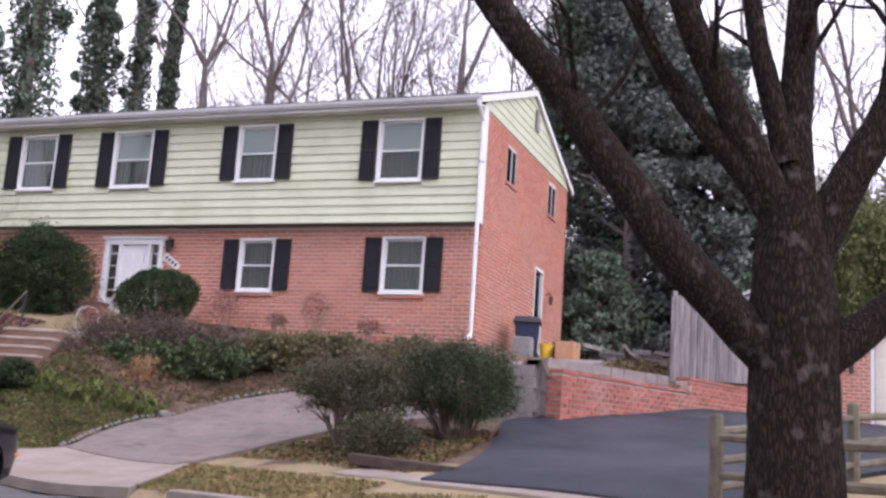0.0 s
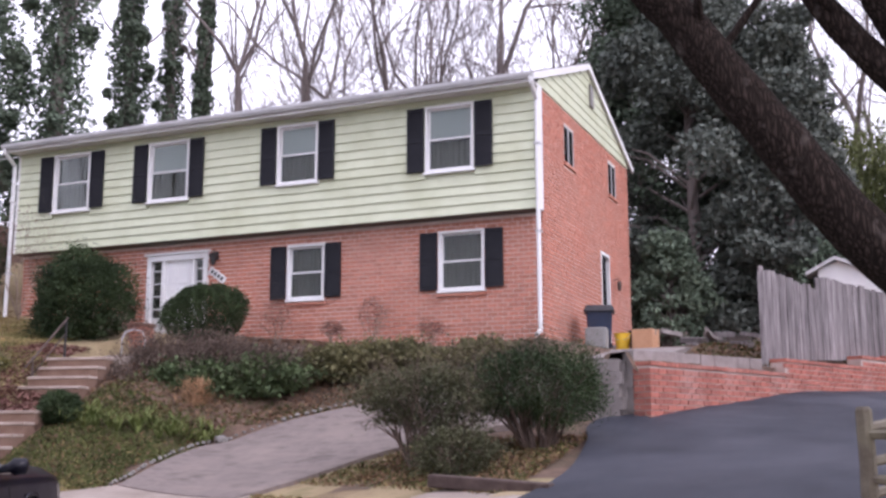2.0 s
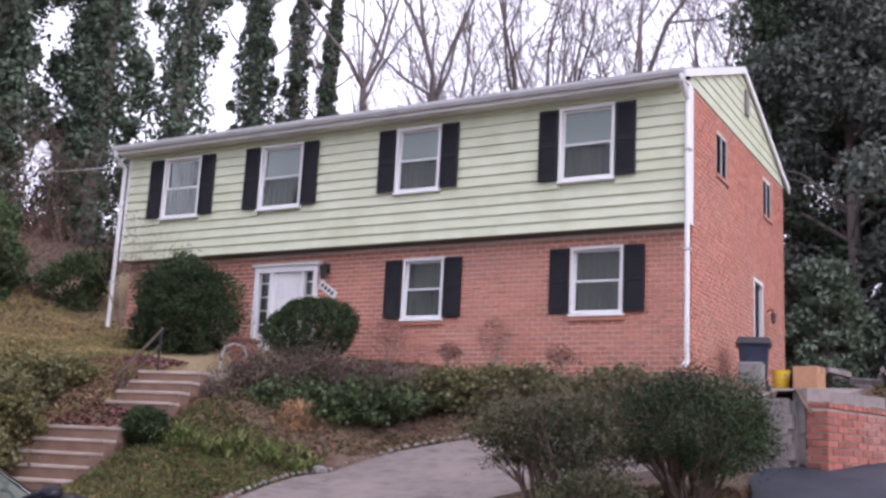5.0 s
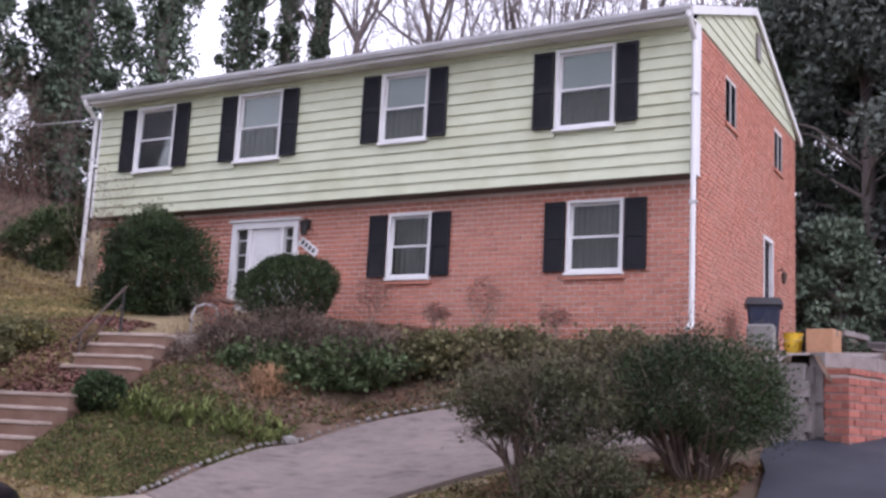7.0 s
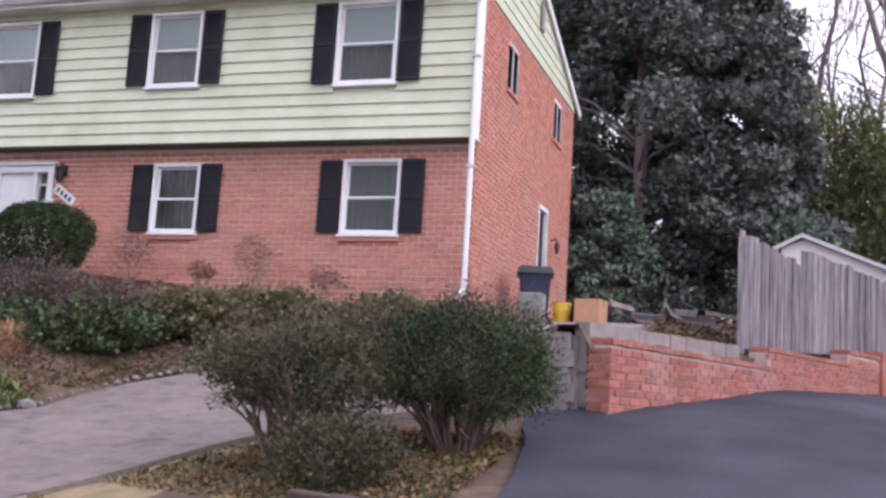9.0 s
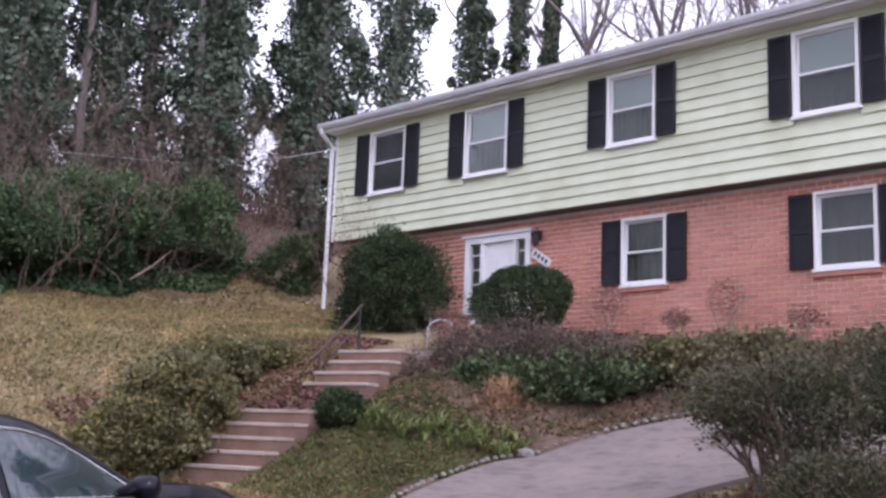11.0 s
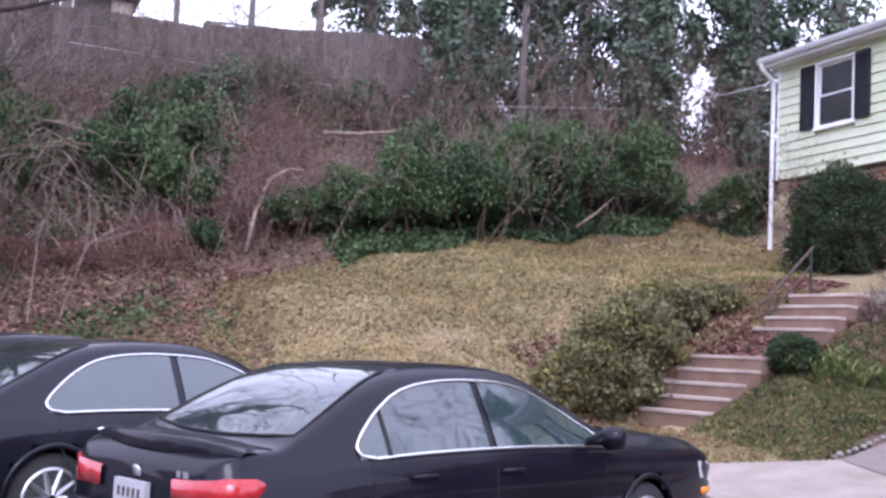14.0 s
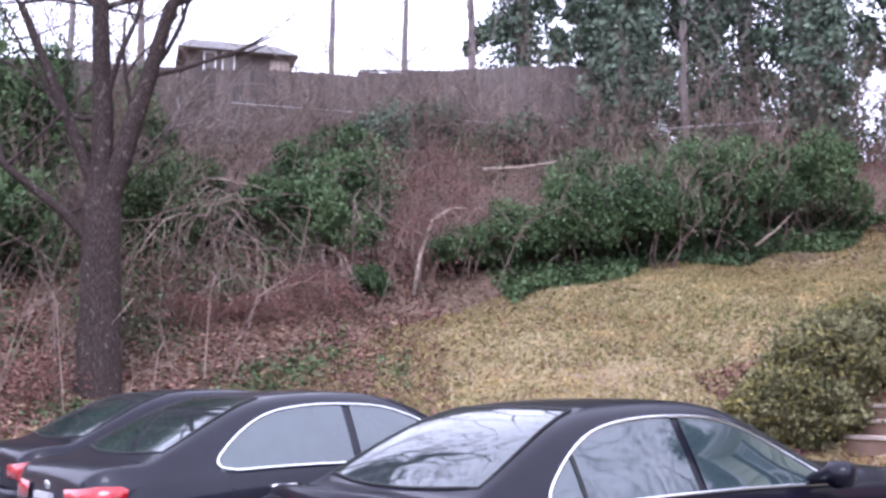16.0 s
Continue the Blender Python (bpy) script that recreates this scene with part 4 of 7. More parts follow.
    def glass_pane(nm, top, x_a, x_b, s):
        """Side glass between the belt and its curved head, in columns so that it follows the shell."""
        tx, tt = [q[0] for q in top], [q[1] for q in top]
        cols = np.linspace(x_a, x_b, 18)
        order = sorted(zip(tx, tt))
        hx, ht = [q[0] for q in order], [q[1] for q in order]
        g, vv = Geo(), []
        for x in cols:
            top_t = float(np.interp(x, hx, ht))
            for j in range(7):
                px_, py_, pz_ = on_side(float(x), 0.03 + (max(top_t, 0.04) - 0.03) * j / 6, 0.007)
                vv.append((px_, s * py_, pz_))
        ff = [(i * 7 + j, i * 7 + j + 1, i * 7 + j + 8, i * 7 + j + 7) for i in range(17) for j in range(6)]
        g.add(vv, [q if s < 0 else q[::-1] for q in ff])
        return part(nm, g, M["car_glass_dark"], car, "tinted side glass", smooth=True)

    for y in (-1, 1):
        glass_pane("rear_side_glass", [q for q in rear_top if q[1] >= 0.30], -1.415, pillar - 0.035, y)
        glass_pane("front_side_glass", front_top, pillar + 0.035, 0.93, y)
        ring_pts = [on_side(x, t, 0.010) for x, t in top_line]
        ring_pts = ring_pts + [on_side(x, 0.025, 0.012) for x in np.linspace(0.92, -1.30, 24)] + ring_pts[:1]
        part("window_trim", Geo().tube([(q[0], y * q[1], q[2]) for q in ring_pts], 0.011, 6), M["chrome"], car, "chrome strip round the side windows", smooth=True)
        if spoiler:
            part("glazing_bar", Geo().tube([(q[0], y * q[1], q[2]) for q in (on_side(-1.19, t, 0.010) for t in (0.03, 0.2, 0.4, 0.55, 0.68))], 0.013, 5), M["rubber"], car)
    # screens lie on the shell's slopes
    for nm, xa, xb in (("rear_screen", -1.86, -1.0), ("windscreen", 1.02, 0.24)):
        g, vv = Geo(), []
        for i in range(13):
            x = xa + (xb - xa) * i / 12
            w, zb, zt, wt = lines(x)
            m_ = wt * (0.90 - 0.10 * (i / 12) ** 2)
            for j in range(13):
                q = -1 + 2 * j / 12
                xx = x + (0.10 * q * q if xa < 0 else -0.12 * q * q) * (1 - 0.7 * i / 12)
                w2, zb2, zt2, wt2 = lines(xx)
                a_ = abs(q) * m_ / wt2
                vv.append((xx * k, q * m_, float(np.interp(a_, [0, 0.5, 0.86, 0.965, 1.2], [zt2 + 0.014, zt2 + 0.010, zt2 - 0.002, zt2 - 0.022, zt2 - 0.08])) + 0.006))
        ff = [(i * 13 + j, i * 13 + j + 1, (i + 1) * 13 + j + 1, (i + 1) * 13 + j) for i in range(12) for j in range(12)]
        part(nm, g.add(vv, ff if xa > 0 else [q[::-1] for q in ff]), M["screen_glass"], car, "tinted glass screen", smooth=True)
        rim_ = [vv[j] for j in range(13)] + [vv[i * 13 + 12] for i in range(13)] + [vv[12 * 13 + j] for j in range(12, -1, -1)] + [vv[i * 13] for i in range(12, -1, -1)]
        part("screen_seal", Geo().tube(rim_, 0.009, 5), M["rubber"], car, smooth=True)
    # seams, handles, mirrors, wheels, lamps
    part("boot_seam", Geo().tube([(x * k, q, lines(x)[2] + 0.012 - 0.012 * (abs(q) / 0.72) ** 2) for x, q in [(-1.93, -0.70), (-1.93, 0.0), (-1.93, 0.70)]], 0.004, 4), M["rubber"], car)
    for y in (-1, 1):
        for x, lean in ((-1.12, -0.22), (pillar, 0.0), (0.80, 0.05)):
            part("door_seam", Geo().tube([((x + lean * (1 if z > 0.7 else (z - 0.3) / 0.4)) * k, y * (side_y(x, z) + 0.001), z) for z in (0.89, 0.8, 0.7, 0.55, 0.4, 0.3)], 0.004, 4), M["rubber"], car)
        part("side_moulding", Geo().tube([(x * k, y * (side_y(x, 0.56) + 0.004), 0.56) for x in np.linspace(-0.98, 1.02, 12)], 0.018, 6), paint, car, smooth=True)
        for x in (-0.95, -0.16):
            yy = side_y(x, 0.80)
            part("door_handle", Geo().tube([(x * k - 0.11, y * (yy - 0.005), 0.80), (x * k - 0.08, y * (yy + 0.022), 0.805), (x * k + 0.08, y * (yy + 0.022), 0.805), (x * k + 0.11, y * (yy - 0.005), 0.80)], 0.015, 6), paint if spoiler else M["chrome"], car, smooth=True)
        part("wing_mirror", Geo().tube([(0.72 * k, y * (hw - 0.08), 0.95), (0.74 * k, y * (hw + 0.02), 0.975), (0.75 * k, y * (hw + 0.06), 0.985), (0.76 * k, y * (hw + 0.17), 0.99), (0.76 * k, y * (hw + 0.19), 0.99)], [0.03, 0.05, 0.085, 0.075, 0.03], 10), paint, car, smooth=True)
        for ax in axles:
            part("wheel_arch", Geo().tube([(ax, y * (hw - 0.32), 0.33), (ax, y * (hw - 0.25), 0.33)], [0.37, 0.37], 28), M["rubber"], car)
            part("arch_lip", Geo().tube([(ax + 0.362 * math.cos(q), y * (side_y(ax / k, 0.33 + 0.362 * math.sin(q)) - 0.004), 0.33 + 0.362 * math.sin(q)) for q in np.linspace(-0.25, math.pi + 0.25, 30)], 0.022, 6), paint, car, smooth=True)
            wh = thing("wheel", "", "")
            wh.parent = car
            yo = y * (hw - 0.03)
            yi = y * (hw - 0.22)
            part("tyre", Geo().tube([(ax, yi, 0.318), (ax, yi, 0.318), (ax, yo - y * 0.03, 0.318), (ax, yo, 0.318), (ax, yo + y * 0.004, 0.318), (ax, yo - y * 0.02, 0.318)], [0.24, 0.30, 0.322, 0.305, 0.225, 0.22], 28), M["rubber"], wh, smooth=True)
            rim = part("rim", Geo().tube([(ax, yo - y * 0.03, 0.318), (ax, yo + y * 0.006, 0.318), (ax, yo + y * 0.008, 0.318)], [0.222, 0.226, 0.20], 28, caps=False), M["alloy"], wh, "silver alloy wheel", smooth=True)
            part("brake_disc", Geo().tube([(ax, yo - y * 0.05, 0.318), (ax, yo - y * 0.04, 0.318)], 0.2, 24), M["black"], rim)
            n_sp = 7 if spoiler else 10
            for q in range(n_sp):
                c, s_ = math.cos(q * 2 * math.pi / n_sp), math.sin(q * 2 * math.pi / n_sp)
                part("spoke", Geo().tube([(ax + 0.03 * c, yo - y * 0.004, 0.318 + 0.03 * s_), (ax + 0.21 * c, yo + y * 0.002, 0.318 + 0.21 * s_)], [0.028, 0.020 if spoiler else 0.014], 5), M["alloy"], rim)
        # tail lamp wraps the corner in a wedge
        path = [(-2.305, 0.36 * W / 1.78), (-2.305, 0.50 * W / 1.78), (-2.30, 0.62 * W / 1.78)] + [(x, side_y(x, 0.77) + 0.012) for x in (-2.27, -2.25, -2.22, -2.17, -2.11, -2.06)]
        vv = []
        for i, (x, q) in enumerate(path):
            lo, hi = (0.69 + 0.05 * max(0, i - 5) / 3, 0.80 + 0.035 * min(1, i / 4)) if i < 8 else (0.79, 0.815)
            vv += [(x * k + 0.03, y * (q - 0.03), lo - 0.005), (x * k, y * q, lo), (x * k, y * (q - 0.004), hi), (x * k + 0.03, y * (q - 0.03), hi + 0.005)]
        ff = [(4 * i + j, 4 * i + j + 1, 4 * i + j + 5, 4 * i + j + 4) for i in range(len(path) - 1) for j in range(3)]
        part("tail_lamp", Geo().add(vv, [q if y > 0 else q[::-1] for q in ff]), M["red_lens"], car, "glossy red tail lamp", smooth=True)
        # bumper half
        path = [(-2.36, 0.0), (-2.36, 0.45), (-2.335, 0.66), (-2.26, 0.80), (-2.12, 0.875), (-1.95, 0.905), (-1.78, 0.908)]
        vv = []
        for x, q in path:
            q *= W / 1.78
            vv += [(x * k + 0.05, y * max(0, q - 0.06), 0.60), (x * k + 0.004, y * max(0, q - 0.004), 0.595), (x * k, y * q, 0.56), (x * k, y * q, 0.40), (x * k + 0.03, y * max(0, q - 0.03), 0.26)]
        ff = [(5 * i + j, 5 * i + j + 1, 5 * i + j + 6, 5 * i + j + 5) for i in range(len(path) - 1) for j in range(4)]
        part("rear_bumper", Geo().add(vv, [q if y < 0 else q[::-1] for q in ff]), paint, car, smooth=True)
        part("head_lamp", Geo().add([(2.53 * k, y * 0.42, 0.70), (2.55 * k, y * 0.40, 0.58), (2.42 * k, y * 0.80, 0.58), (2.14 * k, y * (side_y(2.14, 0.64) + 0.008), 0.64), (2.12 * k, y * (side_y(2.12, 0.76) + 0.008), 0.76), (2.36 * k, y * 0.80, 0.75)],
                                    [(5, 2, 1, 0), (4, 3, 2, 5)] if y > 0 else [(0, 1, 2, 5), (5, 2, 3, 4)]), M["lamp_clear"], car, "clear head lamp")
        part("side_marker", Geo().tube([(x * k, y * (side_y(x, 0.53) - 0.004), 0.53) for x in (2.18, 2.24, 2.30, 2.36)], 0.03, 8), M["amber"], car, "amber corner lamp", smooth=True)
    plate = part("rear_number_plate", Geo().box((-2.335 * k, -0.155, 0.635), (-2.30 * k, 0.155, 0.76)), M["ac_plate"], car)
    for q in range(5):
        part("bar", Geo().box((-2.341 * k, -0.11 + 0.05 * q, 0.67), (-2.336 * k, -0.09 + 0.05 * q, 0.72)), M["rust"], plate)
    part("boot_badge", Geo().tube([(-2.285 * k, 0.0, 0.805), (-2.298 * k, 0.0, 0.80)], [0.042, 0.038], 18), M["alloy"], car, "oval chrome badge", smooth=True)
    if spoiler:
        vv = []
        for i in range(13):
            q = -1 + i / 6
            xb_, drop = -2.275 + 0.14 * q * q, 0.05 * abs(q) ** 4
            vv += [(xb_ + 0.02, q * 0.72, 0.93 - 0.02 * abs(q)), (xb_, q * 0.72, 1.005 - drop), (xb_ + 0.03, q * 0.72, 1.018 - drop), (xb_ + 0.22, q * 0.72, 0.968 - 0.03 * abs(q) ** 3)]
        ff = [(4 * i + j, 4 * i + j + 1, 4 * i + j + 5, 4 * i + j + 4) for i in range(12) for j in range(3)]
        part("spoiler", Geo().add(vv, [q[::-1] for q in ff]), paint, car, "low boot spoiler", smooth=True)
        for q, wdt in enumerate((0.05, 0.04)):
            part("bar", Geo().box((-2.300, -0.50 + 0.07 * q, 0.815), (-2.280, -0.50 + 0.07 * q + wdt, 0.85)), M["chrome"], car, "chrome model mark")
    return car


M["car_glass_dark"] = mat("tinted_car_glass", [(0.022, 0.036, 0.040), (0.035, 0.055, 0.058)], 1.5, 0.02, 0.0, coat=0.9, spec=0.8)
M["screen_glass"] = mat("dark_screen_glass", [(0.018, 0.026, 0.028), (0.03, 0.042, 0.044)], 2, 0.02, 0.0, coat=0.55, spec=0.35)
sedan("black_saloon", "shiny black saloon car with a boot spoiler parked on the street", pose(-8.80, 6.66, -0.13, 0, -0.8, 112), M["car_black"], spoiler=True)
sedan("charcoal_saloon", "shiny charcoal saloon car with chrome window trim", pose(-11.25, 5.2, -0.10, 0, 0, 112), M["car_blue"], L=4.85, W=1.82, H=1.45)
sedan("dark_saloon", "dark saloon car parked beyond two others", pose(-13.65, 4.6, -0.08, 0, 0, 112), M["car_black"], L=4.85, W=1.80, H=1.45)


# ---- paving, steps and walls of the garden ----
def strip(name, left, right, material, lift, label, category, rows=40, cols=12, zf=None, thick=0.14):
    """Paving between two edge lines, draped on the ground, with a thickness."""
    a, b = smooth_line(left, 12), smooth_line(right, 12)
    g, v = Geo(), []
    for i in range(rows + 1):
        p, q = a[round(i * (len(a) - 1) / rows)], b[round(i * (len(b) - 1) / rows)]
        for j in range(cols + 1):
            c = p.lerp(q, j / cols)
            v.append((c.x, c.y, (zf or gz)(c.x, c.y) + lift))
    n = cols + 1
    k = len(v)
    v += [(x, y, z - thick) for x, y, z in v]
    f = []
    for i in range(rows):
        for j in range(cols):
            f.append((i * n + j, i * n + j + 1, (i + 1) * n + j + 1, (i + 1) * n + j))
        f.append((i * n, (i + 1) * n, k + (i + 1) * n, k + i * n))
        f.append((i * n + cols, k + i * n + cols, k + (i + 1) * n + cols, (i + 1) * n + cols))
    for j in range(cols):
        f.append((j, k + j, k + j + 1, j + 1))
        f.append((rows * n + j, rows * n + j + 1, k + rows * n + j + 1, k + rows * n + j))
    return tagged(part(name, g.add(v, f), material, smooth=False), label, category, kind="structure")


strip("concrete_driveway", [(-10.9, 12.5), (-11.2, 14.2), (-11.05, 15.6), (-9.6, 16.9), (-6.4, 18.4)], [(-8.55, 12.0), (-8.1, 13.3), (-7.5, 14.5), (-6.1, 15.6), (-4.6, 16.3)], M["concrete"], 0.07,
      "cracked grey concrete driveway curving up beside the lawn", "driveway")
strip("driveway_apron", [(-12.05, 10.85), (-11.65, 11.55), (-10.9, 12.55)], [(-7.6, 9.6), (-8.0, 10.6), (-8.45, 12.2)], M["walk"], 0.055, "pale concrete apron where the driveway meets the street", "driveway", 16, 12)
strip("asphalt_driveway", [(-4.25, 10.6), (-4.2, 12.4), (-4.5, 14.4), (-4.75, 15.9), (-3.6, 17.6), (0.6, 27.4)], [(-0.9, 9.3), (0.3, 12.0), (1.9, 15.2), (3.6, 18.2), (5.2, 21.5), (7.4, 27.4)], M["asphalt"], 0.06,
      "dark sealed asphalt driveway rising to the garage", "driveway", 48, 16)


def brick_run(origin, along, length, zlo, tops, normal, thing_ob, material, piece_material, bl=0.208, bh=0.073, gap=0.019, depth=0.05, holes=(), near=None, limit=300, base=None):
    """Running-bond bricks on one face. tops(s): top of the face at s metres; near(s, z): whether a brick is built singly."""
    o, a, nn = Vector((origin[0], origin[1], 0)), Vector((*along, 0)).normalized(), Vector((*normal, 0)).normalized()
    joined, singles, shared = Geo(), 0, {}
    row, z = 0, zlo
    m = Matrix((( a.x, nn.x, 0, 0), (a.y, nn.y, 0, 0), (0, 0, 1, 0), (0, 0, 0, 1)))
    while True:
        any_brick = False
        s = -(bl + gap) / 2 * (row % 2)
        while s < length:
            s0, s1 = max(s, 0), min(s + bl, length)
            mid = (s0 + s1) / 2
            cuts = [(s0, s1)]
            for h in holes:
                if h[2] < z + bh and h[3] > z:
                    nxt = []
                    for p, q in cuts:
                        if q <= h[0] or p >= h[1]:
                            nxt.append((p, q))
                        else:
                            if p < h[0]:
                                nxt.append((p, h[0]))
                            if q > h[1]:
                                nxt.append((h[1], q))
                    cuts = nxt
            if z + bh <= tops(mid) + 0.002:
                any_brick = True
                for p, q in cuts:
                    if q - p < 0.03 or (base and z + bh < base(mid)):
                        continue
                    w = round(q - p, 3)
                    jit = rng.uniform(-0.004, 0.004)
                    if near and near(mid, z) and singles < limit and w > 0.1:
                        if w not in shared:
                            g = Geo().box((0, -depth, 0), (w, 0.0, bh))
                            shared[w] = g.mesh("brick")
                            shared[w].materials.append(piece_material)
                        ob = new("brick", shared[w])
                        ob.parent = thing_ob
                        ob.matrix_basis = Matrix.Translation(o + a * p + nn * jit + Vector((0, 0, z))) @ m
                        singles += 1
                    else:
                        mm = Matrix.Translation(o + a * p + nn * jit + Vector((0, 0, z))) @ m
                        c = [mm @ Vector(k) for k in ((0, 0, 0), (w, 0, 0), (w, 0, bh), (0, 0, bh), (0, -depth, 0), (w, -depth, 0), (w, -depth, bh), (0, -depth, bh))]
                        joined.add(c, [(0, 1, 2, 3), (0, 4, 5, 1), (3, 2, 6, 7), (0, 3, 7, 4), (1, 5, 6, 2)])
            s += bl + gap
        z += bh + gap
        row += 1
        if not any_brick or row > 120:
            break
    if joined.v:
        tagged(part("brickwork", joined, material, thing_ob), kind="stuff")


W0, W1 = Vector((-3.98, 16.2)), Vector((0.30, 26.6))
WD = (W1 - W0).normalized()
WN = Vector((WD.y, -WD.x))   # faces the asphalt
WLEN = (W1 - W0).length


def wall_top(s):
    return 2.24 if s < 4.2 else 2.50 if s < 7.3 else 2.72 if s < 9.6 else 2.76


garden_wall = thing("retaining_wall", "low stepped red brick retaining wall beside the asphalt drive", "wall")
for a, b in ((0, 4.2), (4.2, 7.3), (7.3, 9.6), (9.6, WLEN)):
    p, q = W0 + WD * a, W0 + WD * b
    bk = -WN * 0.30
    c = [p - WN * 0.016, q - WN * 0.016, q + bk, p + bk]
    t = wall_top((a + b) / 2)
    part("core", Geo().add([(k.x, k.y, 0.9) for k in c] + [(k.x, k.y, t - 0.005) for k in c], [(3, 2, 1, 0), (4, 5, 6, 7), (0, 1, 5, 4), (1, 2, 6, 5), (2, 3, 7, 6), (3, 0, 4, 7)]), M["wall_mortar"], garden_wall)
    # coping of bricks on edge
    g, s = Geo(), a
    mm = Matrix(((WD.x, WN.x, 0, 0), (WD.y, WN.y, 0, 0), (0, 0, 1, 0), (0, 0, 0, 1)))
    while s < b - 0.05:
        k = W0 + WD * s
        g.box((0, -0.31, 0), (0.10, 0.015, 0.06), Matrix.Translation((k.x, k.y, t + rng.uniform(-0.004, 0.006))) @ mm)
        s += 0.112
    tagged(part("coping", g, M["wall_brick"], garden_wall, "brick coping"), kind="stuff")
part("pier", Geo().box((8.75, -0.34, 1.2), (9.65, 0.06, 2.86), Matrix.Translation((W0.x, W0.y, 0)) @ mm), M["wall_brick"], garden_wall, "darker brick pier")
pipe = thing("drain_pipe", "white drain pipe with a black end on the wall", "pipe")
pp = W0 + WD * 9.2 + WN * 0.11
part("pipe_run", Geo().tube([(pp.x, pp.y, 2.86), (pp.x, pp.y, 2.35), (pp.x, pp.y, 2.32)], 0.05, 10), M["stone"], pipe)
part("pipe_end", Geo().tube([(pp.x, pp.y, 2.31), (pp.x + WN.x * 0.12, pp.y + WN.y * 0.12, 2.2)], 0.085, 12), M["black"], pipe)


def yard_z(x, y):
    p = Vector((x, y)) - W0
    w, s = -p.dot(WN), p.dot(WD)
    base = max(gz(x, y), 0)
    t = wall_top(max(0, min(WLEN, s))) - 0.08
    t = 2.46 if s < 3.9 and w > 0.35 else t
    up = min(2.98, 2.46 + max(0, y - 18) * 0.13) + max(0, y - 21.5) * 0.08
    k = min(1, max(0, (w - 0.4) / 1.8))
    return max(base + 0.02, t + (up - t) * k)


def yard():
    """Raised ground behind the retaining wall."""
    g, v = Geo(), []
    ns, nw = 60, 16
    for i in range(ns + 1):
        for j in range(nw + 1):
            s = -0.1 + (WLEN + 6) * i / ns
            w = 0.2 + 7.0 * (j / nw) ** 1.3
            p = W0 + WD * s - WN * w
            z = yard_z(p.x, p.y)
            if p.x < -6.9:
                z = min(z, gz(p.x, p.y) - 0.05)
            if p.y < 18.2 and p.x < -4.9:
                z = gz(p.x, p.y) - 0.1
            v.append((p.x, p.y, z))
    f = [(i * (nw + 1) + j, (i + 1) * (nw + 1) + j, (i + 1) * (nw + 1) + j + 1, i * (nw + 1) + j + 1) for i in range(ns) for j in range(nw)]
    tagged(part("side_yard", g.add(v, f), M["soil"], smooth=True), "bare leafy side yard behind the brick wall", "ground", kind="structure")


yard()
strip("concrete_pad", [(-6.9, 19.2), (-6.9, 20.6), (-6.9, 22), (-6.9, 24)], [(-4.7, 18.7), (-4.35, 20.0), (-4.3, 21.5), (-4.6, 24)], M["block"], 0.0, "stained concrete pad beside the house", "pavement", 12, 6,
      zf=lambda x, y: 2.94 - 0.16 * max(0, 21.2 - y), thick=0.5)


def block_wall():
    """Courses of grey concrete block below the pad, stepping down to the brick wall."""
    w = thing("block_wall", "low crumbling wall of grey concrete blocks", "wall")
    me = Geo().box((-0.198, -0.1, 0), (0.198, 0.1, 0.192)).mesh("block")
    me.materials.append(M["block"])
    for a, b, ta, tb in ((Vector((-4.80, 16.2)), Vector((-5.0, 18.62)), 2.10, 2.52), (Vector((-4.80, 18.5)), Vector((-6.95, 19.12)), 2.56, 2.60), (W0 - WN * 0.42, W0 + WD * 3.9 - WN * 0.42, 2.50, 2.56)):
        n = max(2, round((b - a).length / 0.41))
        ang = math.degrees(math.atan2(b.y - a.y, b.x - a.x))
        low = min(ta, tb) - 0.03
        part("core", Geo().box((0.01, -0.085, low - 1.3), ((b - a).length, 0.085, low), pose(a.x, a.y, 0, 0, 0, ang)), M["block"], w)
        for k in range(8):
            for i in range(n):
                p = a.lerp(b, (i + 0.5 + (0.5 if k % 2 else 0)) / n)
                top = ta + (tb - ta) * (i + 0.5) / n
                z = top - 0.196 * (k + 1)
                if z < gz(p.x, p.y) - 0.2:
                    continue
                ob = part("block", me, None, w)
                ob.matrix_basis = pose(p.x + rng.uniform(-0.015, 0.015), p.y + rng.uniform(-0.015, 0.015), z, 0, 0, ang + rng.uniform(-1.5, 1.5))
    part("core", Geo().box((-5.75, 16.4, 0.9), (-4.87, 18.6, 2.34)), M["block"], w, bevel=0.02)
    c = [(-4.84, 16.34), (-4.40, 16.34), (-3.95, 17.4), (-4.84, 18.2)]
    part("core", Geo().add([(x, y, z) for z in (0.9, 2.33) for x, y in c], [(3, 2, 1, 0), (4, 5, 6, 7), (0, 1, 5, 4), (1, 2, 6, 5), (2, 3, 7, 6), (3, 0, 4, 7)]), M["block"], w)
    for k in range(6):
        ob = part("block", me, None, w)
        ob.matrix_basis = pose(-4.64 + rng.uniform(-0.03, 0.03), 16.28, 2.16 - 0.196 * k, 0, 0, rng.uniform(-3, 3))
    for i in range(6):
        ob = part("block", me, None, w)
        ob.matrix_basis = pose(-5.0 - 0.3 * (i % 3), 16.5 + 0.35 * i, gz(-5.1, 16.5 + 0.35 * i) + 0.02, rng.uniform(-8, 8), rng.uniform(-10, 10), rng.uniform(0, 90))


block_wall()


